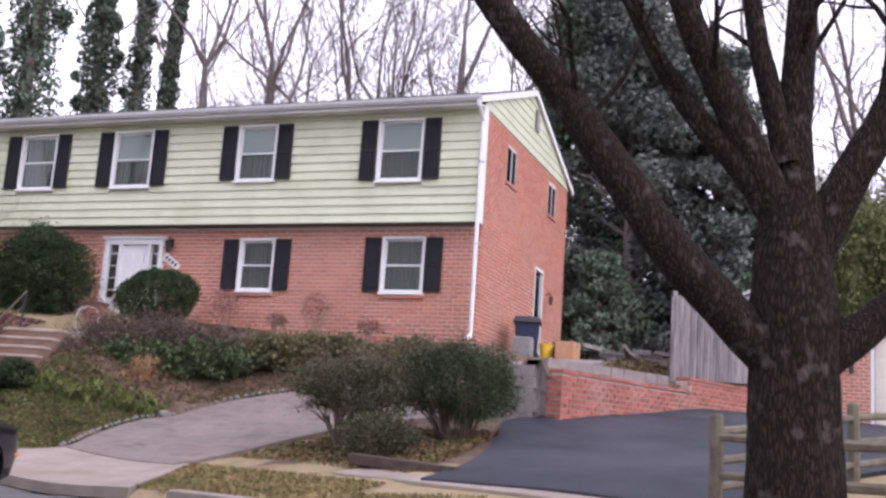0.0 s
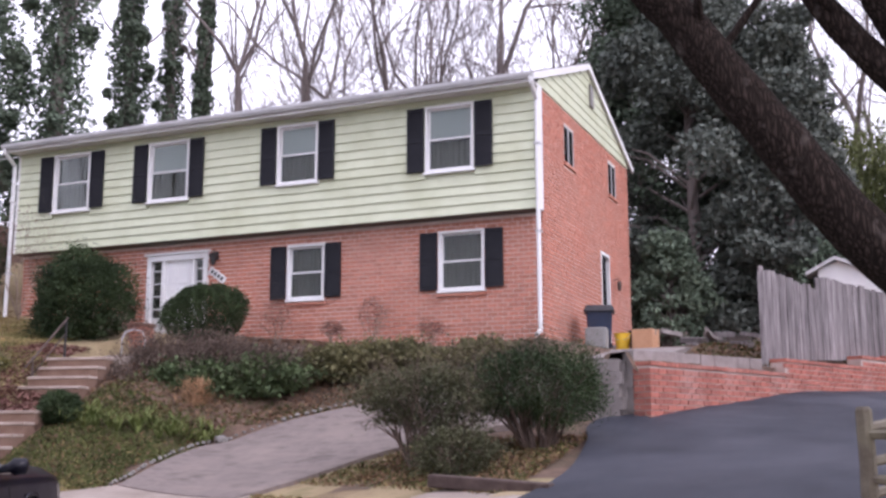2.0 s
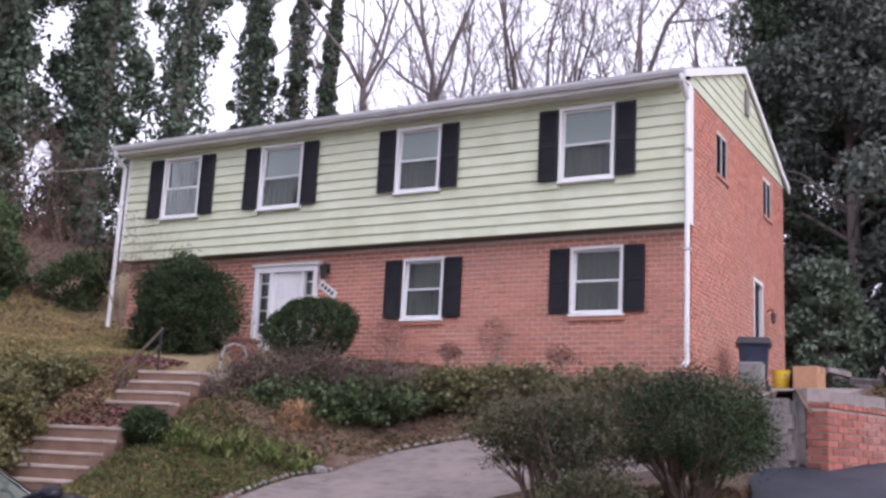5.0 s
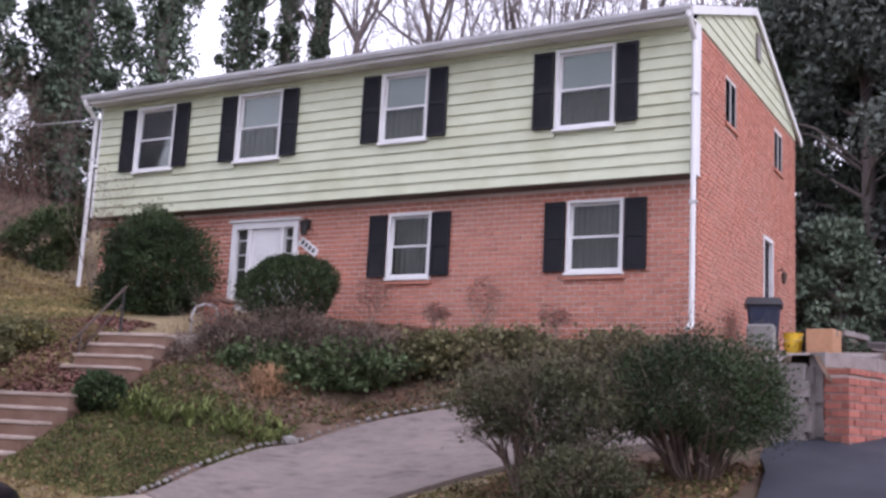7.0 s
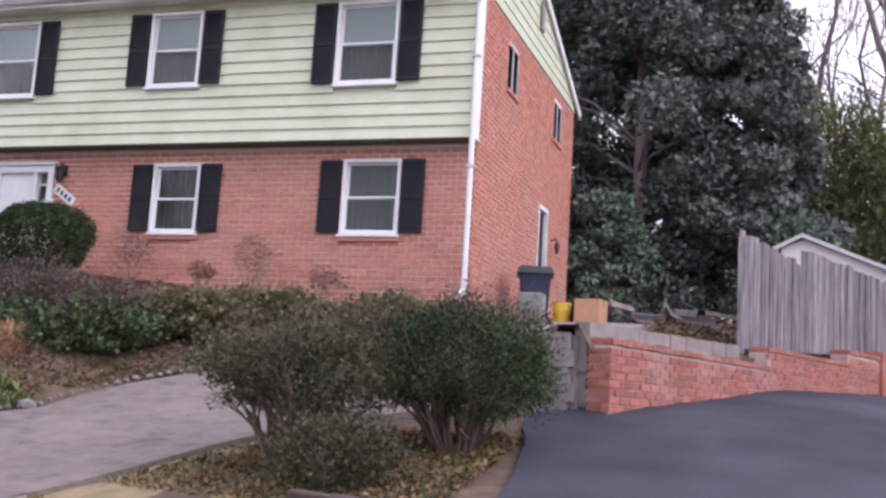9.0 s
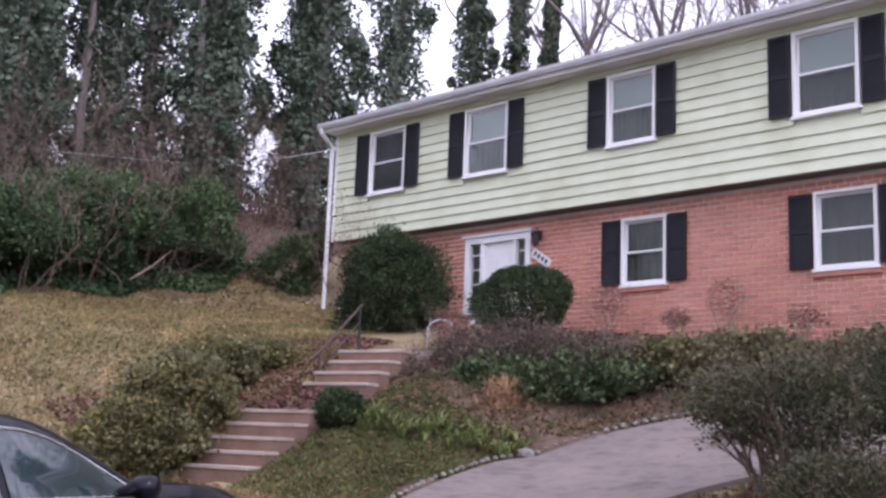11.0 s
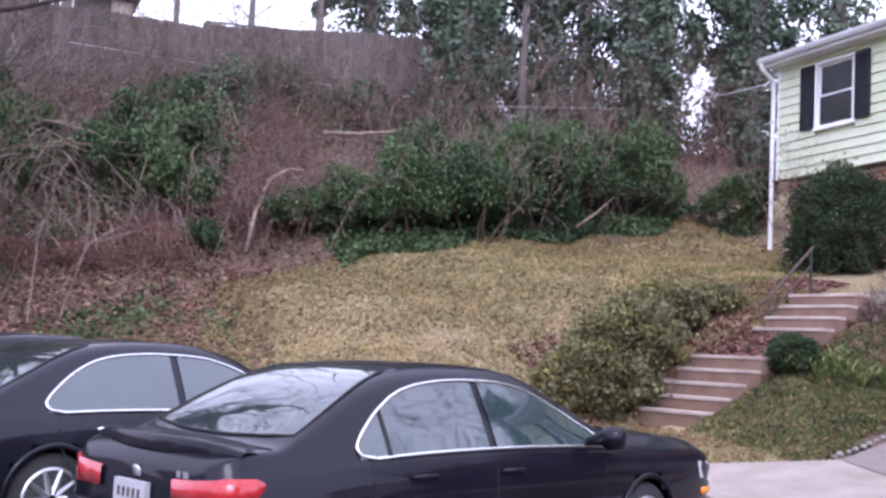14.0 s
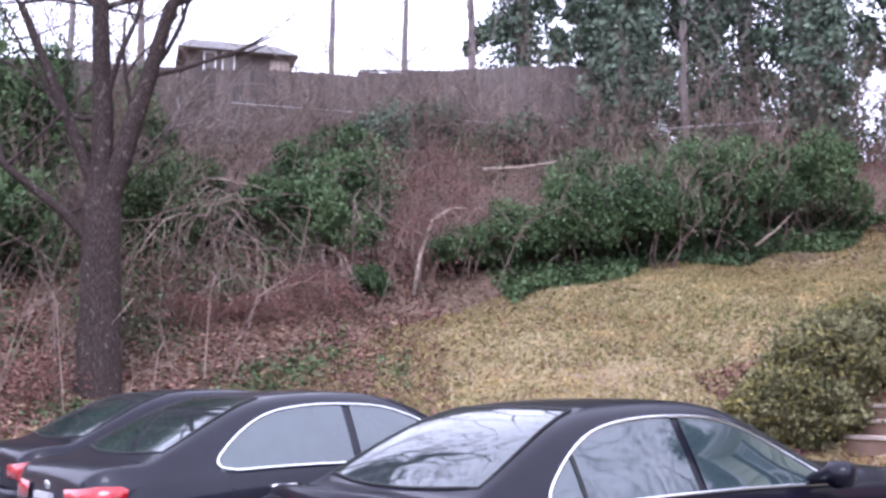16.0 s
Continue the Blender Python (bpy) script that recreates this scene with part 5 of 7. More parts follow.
def flight(name, x0, x1, y0, y1, z0, z1, n, label, at=None):
    st = thing(name, label, "steps", at=at)
    rise, run = (z1 - z0) / n, (y1 - y0) / n
    for i in range(n):
        ya = y0 + i * run
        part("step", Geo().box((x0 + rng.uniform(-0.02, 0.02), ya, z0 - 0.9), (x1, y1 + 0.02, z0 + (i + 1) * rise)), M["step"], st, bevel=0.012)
        part("tread", Geo().box((x0 - 0.012, ya - 0.02, z0 + (i + 1) * rise - 0.022), (x1 + 0.012, ya + run + 0.01, z0 + (i + 1) * rise + 0.026)), M["tread"], st, "tread paler than its riser", bevel=0.008)
    return st


flight("lower_steps", -0.60, 0.60, 0.0, 1.5, 0.625, 1.60, 5, "flight of worn brown concrete garden steps", at=pose(STEP_X, STEP_Y, 0, 0, 0, 12.3))
flight("upper_steps", -0.60, 0.60, 2.60, 3.80, 1.88, 2.66, 4, "upper flight of worn brown concrete garden steps", at=pose(STEP_X, STEP_Y, 0, 0, 0, 12.3))


def by_steps(u, w):
    """Plan place u metres across and w metres along the line of the steps."""
    return (STEP_X + u * STEP_A[0] - w * STEP_A[1], STEP_Y + u * STEP_A[1] + w * STEP_A[0])


strip("garden_walk", [by_steps(-0.6, 1.45), by_steps(-0.6, 2.0), by_steps(-0.6, 2.64)], [by_steps(0.6, 1.45), by_steps(0.6, 2.0), by_steps(0.6, 2.64)], M["soil"], 0.0, "leaf-strewn landing between two flights of steps", "path", 6, 4, zf=lambda x, y: 1.605 + max(0, y - 13.95) * 0.22)
strip("front_walk", [by_steps(-0.6, 3.78), (-15.7, 17.2), (-16.6, 19.0)], [by_steps(0.6, 3.78), (-14.4, 17.2), (-14.9, 19.0)], M["walk"], 0.0, "pale concrete walk to the front door", "path", 10, 4, zf=lambda x, y: 2.665 + max(0, y - 16.2) * 0.13)
stoop = thing("door_stoop", "concrete stoop below the front door", "steps")
part("step", Geo().box((-16.9, 18.9, 2.6), (-14.85, 20.28, 3.16)), M["step"], stoop, bevel=0.02)
post = thing("brick_pier", "short brown brick pier on the stoop", "pier")
part("pier_body", Geo().box((-16.15, 19.0, 3.15), (-15.75, 19.4, 3.62)), M["brick"], post, bevel=0.02)
part("pier_cap", Geo().box((-16.19, 18.96, 3.62), (-15.71, 19.44, 3.70)), M["step"], post, bevel=0.02)

rail = thing("handrail", "rusty iron handrail beside the upper steps", "handrail")
part("rail_bar", Geo().tube([(-15.14, 14.95, 2.44), (-15.17, 15.18, 2.62), (-15.16, 16.02, 3.46)], 0.022, 8), M["rust"], rail, smooth=True)
part("rail_bar", Geo().tube([(-15.17, 15.2, 2.34), (-15.16, 15.98, 3.16)], 0.014, 8), M["rust"], rail, smooth=True)
part("post", Geo().tube([(-15.17, 15.18, 1.6), (-15.17, 15.18, 2.63)], 0.024, 8), M["rust"], rail)
part("post", Geo().tube([(-15.16, 15.98, 2.3), (-15.16, 15.98, 3.43)], 0.022, 8), M["black"], rail)
hoop = thing("hoop_rail", "small white metal hoop beside the walk", "handrail")
part("hoop", Geo().tube([(-15.15, 17.6, 2.75), (-15.14, 17.6, 3.2), (-15.10, 17.64, 3.34), (-14.98, 17.74, 3.40), (-14.84, 17.86, 3.36), (-14.80, 17.9, 3.2), (-14.79, 17.9, 2.8)], 0.018, 8), M["gutter"], hoop, smooth=True)


def edging():
    """A row of rough pale stones along the drive's lawn edge."""
    ed = thing("stone_edging", "row of small pale edging stones along the drive", "edging")
    line = [p for p in smooth_line([(-11.02, 12.5), (-11.33, 14.2), (-11.18, 15.65), (-9.72, 17.02), (-7.6, 18.1)], 20)]
    acc, nxt = 0.0, 0.0
    shapes = []
    for k in range(6):
        bm = bmesh.new()
        bmesh.ops.create_icosphere(bm, subdivisions=1, radius=1)
        for v in bm.verts:
            v.co = Vector((v.co.x * 0.075, v.co.y * 0.065, v.co.z * 0.055)) * rng.uniform(0.75, 1.2)
        me = bpy.data.meshes.new("stone")
        bm.to_mesh(me)
        bm.free()
        me.materials.append(M["stone"])
        shapes.append(me)
    for a, b in zip(line[:-1], line[1:]):
        d = (b - a).length
        while nxt <= acc + d:
            p = a.lerp(b, (nxt - acc) / d)
            ob = part("stone", shapes[int(rng.integers(6))], None, ed)
            sc = rng.uniform(0.42, 0.72)
            ob.matrix_basis = pose(p.x + rng.uniform(-0.02, 0.02), p.y + rng.uniform(-0.02, 0.02), gz(p.x, p.y) + 0.07, 0, 0, rng.uniform(0, 360)) @ Matrix.Scale(sc, 4)
            nxt += 0.135
        acc += d
    big = part("stone", shapes[0], None, ed)
    big.matrix_basis = pose(-11.2, 15.5, gz(-11.2, 15.5) + 0.10, 0, 0, 30) @ Matrix.Scale(1.9, 4)


edging()

tb = thing("timber_edging", "dark old landscape timbers stacked at the grass edge", "timber", at=pose(-4.85, 11.5, gz(-4.85, 11.5) + 0.01, 0, 3, -8))
part("timber", Geo().box((-0.78, -0.09, 0), (0.78, 0.09, 0.15)), M["timber"], tb, bevel=0.02)
part("timber", Geo().box((-0.55, 0.10, 0), (0.70, 0.28, 0.14)), M["timber"], tb, bevel=0.02)


# ---- fences ----
def board_fence():
    f = thing("board_fence", "tall weathered grey board fence with a stepped top", "fence")
    a, b = Vector((-2.80, 20.75)), Vector((-0.42, 25.35))
    n = 44
    ang = math.degrees(math.atan2(b.y - a.y, b.x - a.x))
    for i in range(n):
        p = a.lerp(b, i / (n - 1))
        top = (4.34 - 0.26 * i / 16) if i < 16 else (4.36 - 0.16 * (i - 16) / (n - 17))
        top += rng.uniform(-0.035, 0.035)
        bot = 2.58 + 0.25 * i / n
        g = Geo().box((-0.066, -0.011, bot), (0.066, 0.011, top))
        ob = part("board", g, M["wood_grey"], f)
        ob.matrix_basis = pose(p.x + 0.012 * (i % 2), p.y, 0, rng.uniform(-0.15, 0.15), rng.uniform(-0.12, 0.12), ang + rng.uniform(-2, 2))
    for z in (2.95, 3.75):
        g = Geo()
        d = Vector((-(b.y - a.y), b.x - a.x)).normalized() * 0.05
        g.tube([(a.x + d.x, a.y + d.y, z), (b.x + d.x, b.y + d.y, z + 0.1)], 0.045, 4)
        part("stringer", g, M["wood_grey"], f)
    part("post", Geo().box((a.x - 0.06, a.y - 0.1, 2.4), (a.x + 0.05, a.y, 4.25)), M["wood_grey"], f)


board_fence()


def rail_fence():
    f = thing("split_rail_fence", "weathered split rail fence at the corner of the drive", "fence")
    corner = Vector((-0.74, 9.6))
    dirs = [[corner, corner + Vector((2.2, -1.15)), corner + Vector((4.4, -2.3)), corner + Vector((6.6, -3.4))], [corner, corner + Vector((1.3, 2.6)), corner + Vector((2.7, 5.2)), corner + Vector((4.1, 7.8)), corner + Vector((5.5, 10.4))]]
    done = []
    for leg in dirs:
        for p in leg:
            if any((p - q).length < 0.1 for q in done):
                continue
            done.append(p)
            z = gz(p.x, p.y)
            part("post", Geo().tube([(p.x, p.y, z - 0.2), (p.x + 0.01, p.y, z + 0.5), (p.x, p.y, z + 0.92), (p.x, p.y, z + 0.95)], [0.075, 0.07, 0.068, 0.05], 8), M["rail_wood"], f)
        for p, q in zip(leg[:-1], leg[1:]):
            for h in (0.22, 0.48, 0.77) if leg is dirs[1] else (0.35, 0.72):
                zp, zq = gz(p.x, p.y) + h, gz(q.x, q.y) + h
                part("rail", Geo().tube([(p.x, p.y, zp), ((p.x + q.x) / 2, (p.y + q.y) / 2, (zp + zq) / 2 - 0.015), (q.x, q.y, zq)], [0.04, 0.055, 0.04], 6), M["rail_wood"], f)


rail_fence()


# ---- garage and shed ----
def garage():
    g = thing("garage", "single red brick garage with a pale door", "garage")
    x0, x1, y0, y1, zf, ze, zr = 0.12, 6.4, 27.0, 33.0, 1.9, 4.30, 6.0
    xm = (x0 + x1) / 2
    w = part("front_wall", wall_with_holes(Geo(), "x", x0, x1, zf, ze, [(1.15, 5.4, zf, 4.28)], y0 + 0.012, y0 + 0.25), M["mortar"], g)
    brick_run((x0, y0, zf), (1, 0), 1.02, zf, lambda s: ze, (0, -1), w, M["brick"], M["brick_piece"])
    w2 = part("side_wall", Geo().box((x0, y0 + 0.26, zf), (x0 + 0.25, y1, ze)), M["brick"], g)
    part("gable_wall", Geo().add([(x0 - 0.1, y0, ze - 0.03), (x1 + 0.1, y0, ze - 0.03), (xm, y0, zr - 0.12), (x0 - 0.1, y0 + 0.2, ze - 0.03), (x1 + 0.1, y0 + 0.2, ze - 0.03), (xm, y0 + 0.2, zr - 0.12)], [(0, 1, 2), (5, 4, 3), (0, 3, 4, 1)]), M["garage_white"], g, "pale painted gable boards")
    for s, xe in ((-1, x0 - 0.35), (1, x1 + 0.35)):
        zl = zr - (abs(xe - xm)) * (zr - ze) / (xm - x0)
        part("roof_slope", Geo().add([(xe, y0 - 0.35, zl), (xm, y0 - 0.35, zr), (xm, y1, zr), (xe, y1, zl), (xe, y0 - 0.35, zl + 0.1), (xm, y0 - 0.35, zr + 0.1), (xm, y1, zr + 0.1), (xe, y1, zl + 0.1)],
                                     [(0, 1, 2, 3), (7, 6, 5, 4), (0, 4, 5, 1), (0, 3, 7, 4)]), M["shingle"], g, "brown-grey shingle roof")
        part("rake_board", Geo().add([(xe, y0 - 0.38, zl - 0.10), (xm, y0 - 0.38, zr - 0.10), (xm, y0 - 0.38, zr + 0.11), (xe, y0 - 0.38, zl + 0.11), (xe, y0 - 0.352, zl - 0.10), (xm, y0 - 0.352, zr - 0.10), (xm, y0 - 0.352, zr + 0.11), (xe, y0 - 0.352, zl + 0.11)],
                                     [(0, 1, 2, 3), (4, 7, 6, 5), (0, 4, 5, 1), (3, 2, 6, 7), (0, 3, 7, 4)]), M["white"], g, "white rake board")
    d = part("garage_door", Geo().box((1.17, y0 + 0.10, zf), (5.38, y0 + 0.14, 4.27)), M["garage_white"], g, "cream panelled garage door")
    for i in range(4):
        for j in range(4):
            part("door_panel", Geo().box((1.27 + 1.04 * j, y0 + 0.08, 2.33 + 0.49 * i), (2.19 + 1.04 * j, y0 + 0.101, 2.74 + 0.49 * i)), M["garage_white"], d, bevel=0.015)
    part("door_trim", Geo().box((1.06, y0 - 0.02, zf), (1.15, y0 + 0.05, 4.36)).box((1.15, y0 - 0.02, 4.28), (5.5, y0 + 0.05, 4.36)), M["white"], g)
    l = part("wall_lamp", Geo().tube([(0.62, y0 + 0.01, 3.55), (0.62, y0 - 0.12, 3.60), (0.62, y0 - 0.12, 3.35)], [0.03, 0.05, 0.06], 8), M["black"], g, "small black wall lamp")
    s = thing("shed", "white gabled shed behind the board fence", "shed")
    part("shed_wall", Geo().add([(-2.4, 30, 2.4), (0.1, 30, 2.4), (0.1, 30, 5.0), (-1.9, 30, 5.82), (-2.4, 30, 5.6), (-2.4, 33, 2.4), (0.1, 33, 2.4), (0.1, 33, 5.0), (-1.9, 33, 5.82), (-2.4, 33, 5.6)],
                                [(0, 1, 2, 3, 4), (9, 8, 7, 6, 5), (1, 6, 7, 2), (0, 4, 9, 5)]), M["white"], s)
    part("roof_slope", Geo().add([(-1.95, 29.8, 5.84), (0.35, 29.8, 4.90), (0.35, 33.2, 4.90), (-1.95, 33.2, 5.84), (-1.95, 29.8, 5.93), (0.35, 29.8, 4.99), (0.35, 33.2, 4.99), (-1.95, 33.2, 5.93)],
                                 [(0, 3, 2, 1), (4, 5, 6, 7), (0, 1, 5, 4), (1, 2, 6, 5)]), M["gutter"], s)
    part("roof_slope", Geo().add([(-1.95, 29.8, 5.84), (-2.7, 29.8, 5.45), (-2.7, 33.2, 5.45), (-1.95, 33.2, 5.84), (-1.95, 29.8, 5.93), (-2.7, 29.8, 5.54), (-2.7, 33.2, 5.54), (-1.95, 33.2, 5.93)],
                                 [(0, 1, 2, 3), (7, 6, 5, 4), (0, 4, 5, 1), (1, 5, 6, 2)]), M["gutter"], s)


garage()


# ---- things on the pad beside the house ----
PZ = 2.955


def wheelie_bin(x, y, turn, material, label):
    b = thing("wheeled_bin", label, "bin", "bins beside the house", at=pose(x, y, PZ, 0, 0, turn))
    g = Geo().add([(-0.22, -0.25, 0.04), (0.22, -0.25, 0.04), (0.22, 0.22, 0.04), (-0.22, 0.22, 0.04), (-0.28, -0.33, 0.92), (0.28, -0.33, 0.92), (0.28, 0.30, 0.92), (-0.28, 0.30, 0.92)],
                  [(3, 2, 1, 0), (4, 5, 6, 7), (0, 1, 5, 4), (1, 2, 6, 5), (2, 3, 7, 6), (3, 0, 4, 7)])
    part("bin_body", g, material, b, bevel=0.03)
    part("lid", Geo().add([(-0.33, -0.39, 0.86), (0.33, -0.39, 0.86), (0.33, 0.37, 0.86), (-0.33, 0.37, 0.86), (-0.27, -0.30, 1.0), (0.27, -0.30, 1.0), (0.27, 0.34, 1.02), (-0.27, 0.34, 1.02)],
                          [(3, 2, 1, 0), (4, 5, 6, 7), (0, 1, 5, 4), (1, 2, 6, 5), (2, 3, 7, 6), (3, 0, 4, 7)]), M["bin_black"], b, bevel=0.02)
    for s in (-1, 1):
        part("wheel", Geo().tube([(s * 0.20, 0.25, 0.12), (s * 0.26, 0.25, 0.12)], 0.12, 14), M["rubber"], b)
    part("handle", Geo().tube([(-0.22, 0.36, 0.95), (-0.22, 0.43, 0.97), (0.22, 0.43, 0.97), (0.22, 0.36, 0.95)], 0.016, 6), material, b)
    return b


wheelie_bin(-6.36, 22.3, 14, M["bin_blue"], "dark blue wheeled bin with a closed black lid")
hp = thing("air_conditioner", "small grey air conditioner unit on the pad", "air conditioner", at=pose(-6.16, 21.3, PZ, 0, 0, 5))
part("casing", Geo().box((-0.21, -0.2, 0), (0.21, 0.2, 0.43)), M["ac_grey"], hp, bevel=0.02)
for k in range(7):
    part("slat", Geo().box((-0.18, -0.212, 0.07 + 0.05 * k), (0.18, -0.198, 0.10 + 0.05 * k)), M["ac_grey"], hp)
bk = thing("bucket", "yellow plastic bucket with wire handle", "bucket", at=pose(-5.78, 21.9, PZ))
part("pail", Geo().tube([(0, 0, 0), (0, 0, 0.02), (0, 0, 0.34), (0, 0, 0.36), (0, 0, 0.36)], [0.10, 0.13, 0.165, 0.175, 0.15], 18), M["yellow"], bk)
part("handle", Geo().tube([(-0.17, 0, 0.33), (-0.12, -0.14, 0.22), (0.12, -0.14, 0.22), (0.17, 0, 0.33)], 0.006, 6), M["gutter"], bk)
cn = thing("dark_tub", "black plastic tub on the pad", "tub", at=pose(-5.52, 22.05, PZ))
part("tub_body", Geo().tube([(0, 0, 0), (0, 0, 0.02), (0, 0, 0.40), (0, 0, 0.42)], [0.12, 0.14, 0.17, 0.16], 14), M["bin_black"], cn)
bx = thing("cardboard_box", "closed brown cardboard box", "box", at=pose(-5.26, 21.75, PZ, 0, 0, -10))
part("carton", Geo().box((-0.22, -0.2, 0), (0.22, 0.2, 0.40)), M["card"], bx, bevel=0.008)
part("tape", Geo().box((-0.22, -0.03, 0.401), (0.22, 0.03, 0.404)).box((0.2205, -0.03, 0.28), (0.223, 0.03, 0.40)), M["stone"], bx)
jk = thing("rubble_heap", "heap of broken boards and rubble", "rubble", at=pose(-4.1, 23.0, 2.95))
for k in range(26):
    l, w = rng.uniform(0.2, 0.8), rng.uniform(0.05, 0.16)
    ob = part("scrap", Geo().box((-l / 2, -w / 2, 0), (l / 2, w / 2, rng.uniform(0.02, 0.10))), [M["wood_grey"], M["block"], M["wood_dark"]][k % 3], jk)
    ob.matrix_basis = pose(rng.normal(0, 0.42), rng.normal(0, 0.55), 0.03 + 0.012 * k, rng.uniform(-12, 12), rng.uniform(-14, 14), rng.uniform(0, 180))


# ---- trees and plants ----
def branch(g, p, d, length, r, depth, rg, sides, up=0.15, spread=0.6, tips=None, kids=(2, 3), wander=0.16, floor=0.0):
    """One limb and, from it, smaller ones."""
    n = 4 if depth > 1 else 3
    pts, rad = [p.copy()], [r]
    q, dd = p.copy(), d.normalized()
    for i in range(n):
        dd = (dd + Vector(rg.normal(0, wander, 3)) + Vector((0, 0, up * 0.3))).normalized()
        q = q + dd * (length / n)
        pts.append(q.copy())
        rad.append(max(floor, r * (1 - 0.55 * (i + 1) / n)))
    g.tube(pts, rad, max(3, sides), caps=False)
    if tips is not None:
        tips.append((q.copy(), dd.copy()))
    if depth <= 0:
        return
    for k in range(int(rg.integers(kids[0], kids[1] + 1))):
        t = rg.uniform(0.35, 1.0) if k else 1.0
        i = min(n, max(1, round(t * n)))
        side = Vector(rg.normal(0, 1, 3))
        side = (side - dd * side.dot(dd)).normalized()
        nd = (dd * (1 - spread * 0.4) + side * spread + Vector((0, 0, up))).normalized()
        branch(g, pts[i], nd, length * rg.uniform(0.55, 0.8), rad[i] * rg.uniform(0.55, 0.75), depth - 1, rg, sides - 1, up, spread, tips, kids, wander, floor)


def bare_tree(x, y, H, r, seed, lean=(0, 0), depth=5, name="bare_tree", label="tall bare winter tree with grey bark", material=None, fork=0.45, spread=0.55):
    rg = np.random.default_rng(seed)
    z = gz(x, y) - 0.3
    t = thing(name, label, "tree", "bare woodland trees")
    g = Geo()
    n = 6
    pts = [Vector((x, y, z))]
    for i in range(n):
        pts.append(pts[-1] + Vector((lean[0] + rg.normal(0, 0.035), lean[1] + rg.normal(0, 0.035), 1)) * (H * fork / n))
    g.tube(pts, [r * (1 - 0.45 * i / n) for i in range(n + 1)], 8, caps=False)
    part("trunk", g, material or M["bark_grey"], t, smooth=True)
    g = Geo()
    k = int(rg.integers(2, 4))
    for i in range(k):
        a = rg.uniform(0, 6.28)
        branch(g, pts[-1], Vector((math.cos(a) * 0.45 + lean[0], math.sin(a) * 0.45 + lean[1], 1)), H * 0.30, r * 0.42, depth, rg, 6, 0.22, spread, None, (2, 3), 0.2, 0.011)
    for i in range(6):
        a = rg.uniform(0, 6.28)
        branch(g, pts[int(rg.integers(2, n))], Vector((math.cos(a), math.sin(a), 0.6)), H * 0.18, r * 0.2, depth - 2, rg, 5, 0.15, spread, None, (2, 4), 0.2, 0.011)
    part("crown", g, material or M["bark_grey"], t)
    return t


def blob_points(n, centre, radii, seed, hollow=0.55, lumps=9, ragged=1.0):
    """Points in an uneven shell made of overlapping lumps."""
    rg = np.random.default_rng(seed)
    d = rg.normal(size=(n, 3))
    d /= np.linalg.norm(d, axis=1, keepdims=True)
    bumps = rg.normal(size=(lumps, 3))
    bumps /= np.linalg.norm(bumps, axis=1, keepdims=True)
    amp = np.max(np.exp(6 * (d @ bumps.T - 1)) * rg.uniform(0.15, 0.35, lumps), axis=1)
    f1, f2 = rg.normal(0, 7, (3, 5)), rg.normal(0, 15, (3, 5))
    rough = 0.07 * np.sin(d @ f1 + rg.uniform(0, 6, 5)).sum(1) / 1.6 + 0.05 * np.sin(d @ f2 + rg.uniform(0, 6, 5)).sum(1) / 1.6
    r = (hollow + (1 - hollow) * rg.uniform(0, 1, n) ** 0.6) * (0.80 + amp + rough * ragged) * (1 + 0.10 * ragged * rg.exponential(0.6, n))
    p = d * r[:, None] * np.asarray(radii)
    return p + np.asarray(centre), d


def shrub(name, label, x, y, z, rx, ry, h, material, n, size, seed, skirt=0.0, stems=0, category="shrub", lumps=9, stem_mat=None, hollow=0.5, aspect=0.5, group="", ragged=1.0):
    """A bush: leaves in a lumpy shell, stems below where it is open."""
    t = thing(name, label, category, group)
    zc = z + skirt + (h - skirt) / 2
    p, d = blob_points(n, (x, y, zc), (rx, ry, (h - skirt) / 2), seed, hollow, lumps, ragged)
    p[:, 2] = np.maximum(p[:, 2], z + 0.03)
    part("foliage", leaf_mesh("foliage", p, size, aspect, 0.0, 0.4, d * 0.7 + np.array([0, 0, 0.4])), material, t)
    rg = np.random.default_rng(seed + 99)
    if stems:
        g = Geo()
        for i in range(stems):
            a, k = rg.uniform(0, 6.28), rg.uniform(0.3, 1)
            branch(g, Vector((x + 0.18 * rx * math.cos(a), y + 0.18 * ry * math.sin(a), z - 0.05)), Vector((math.cos(a) * 0.75 * k * rx, math.sin(a) * 0.75 * k * ry, max(0.4, h * 0.75))), h * 0.62, 0.022, 3, rg, 5, 0.12, 0.5)
        part("branching", g, stem_mat or M["twig"], t)
    else:
        g = Geo()
        for i in range(5):
            a = rg.uniform(0, 6.28)
            g.tube([(x, y, z - 0.1), (x + 0.3 * rx * math.cos(a), y + 0.3 * ry * math.sin(a), zc)], [0.04, 0.015], 5)
        part("branching", g, M["twig"], t)
    return t


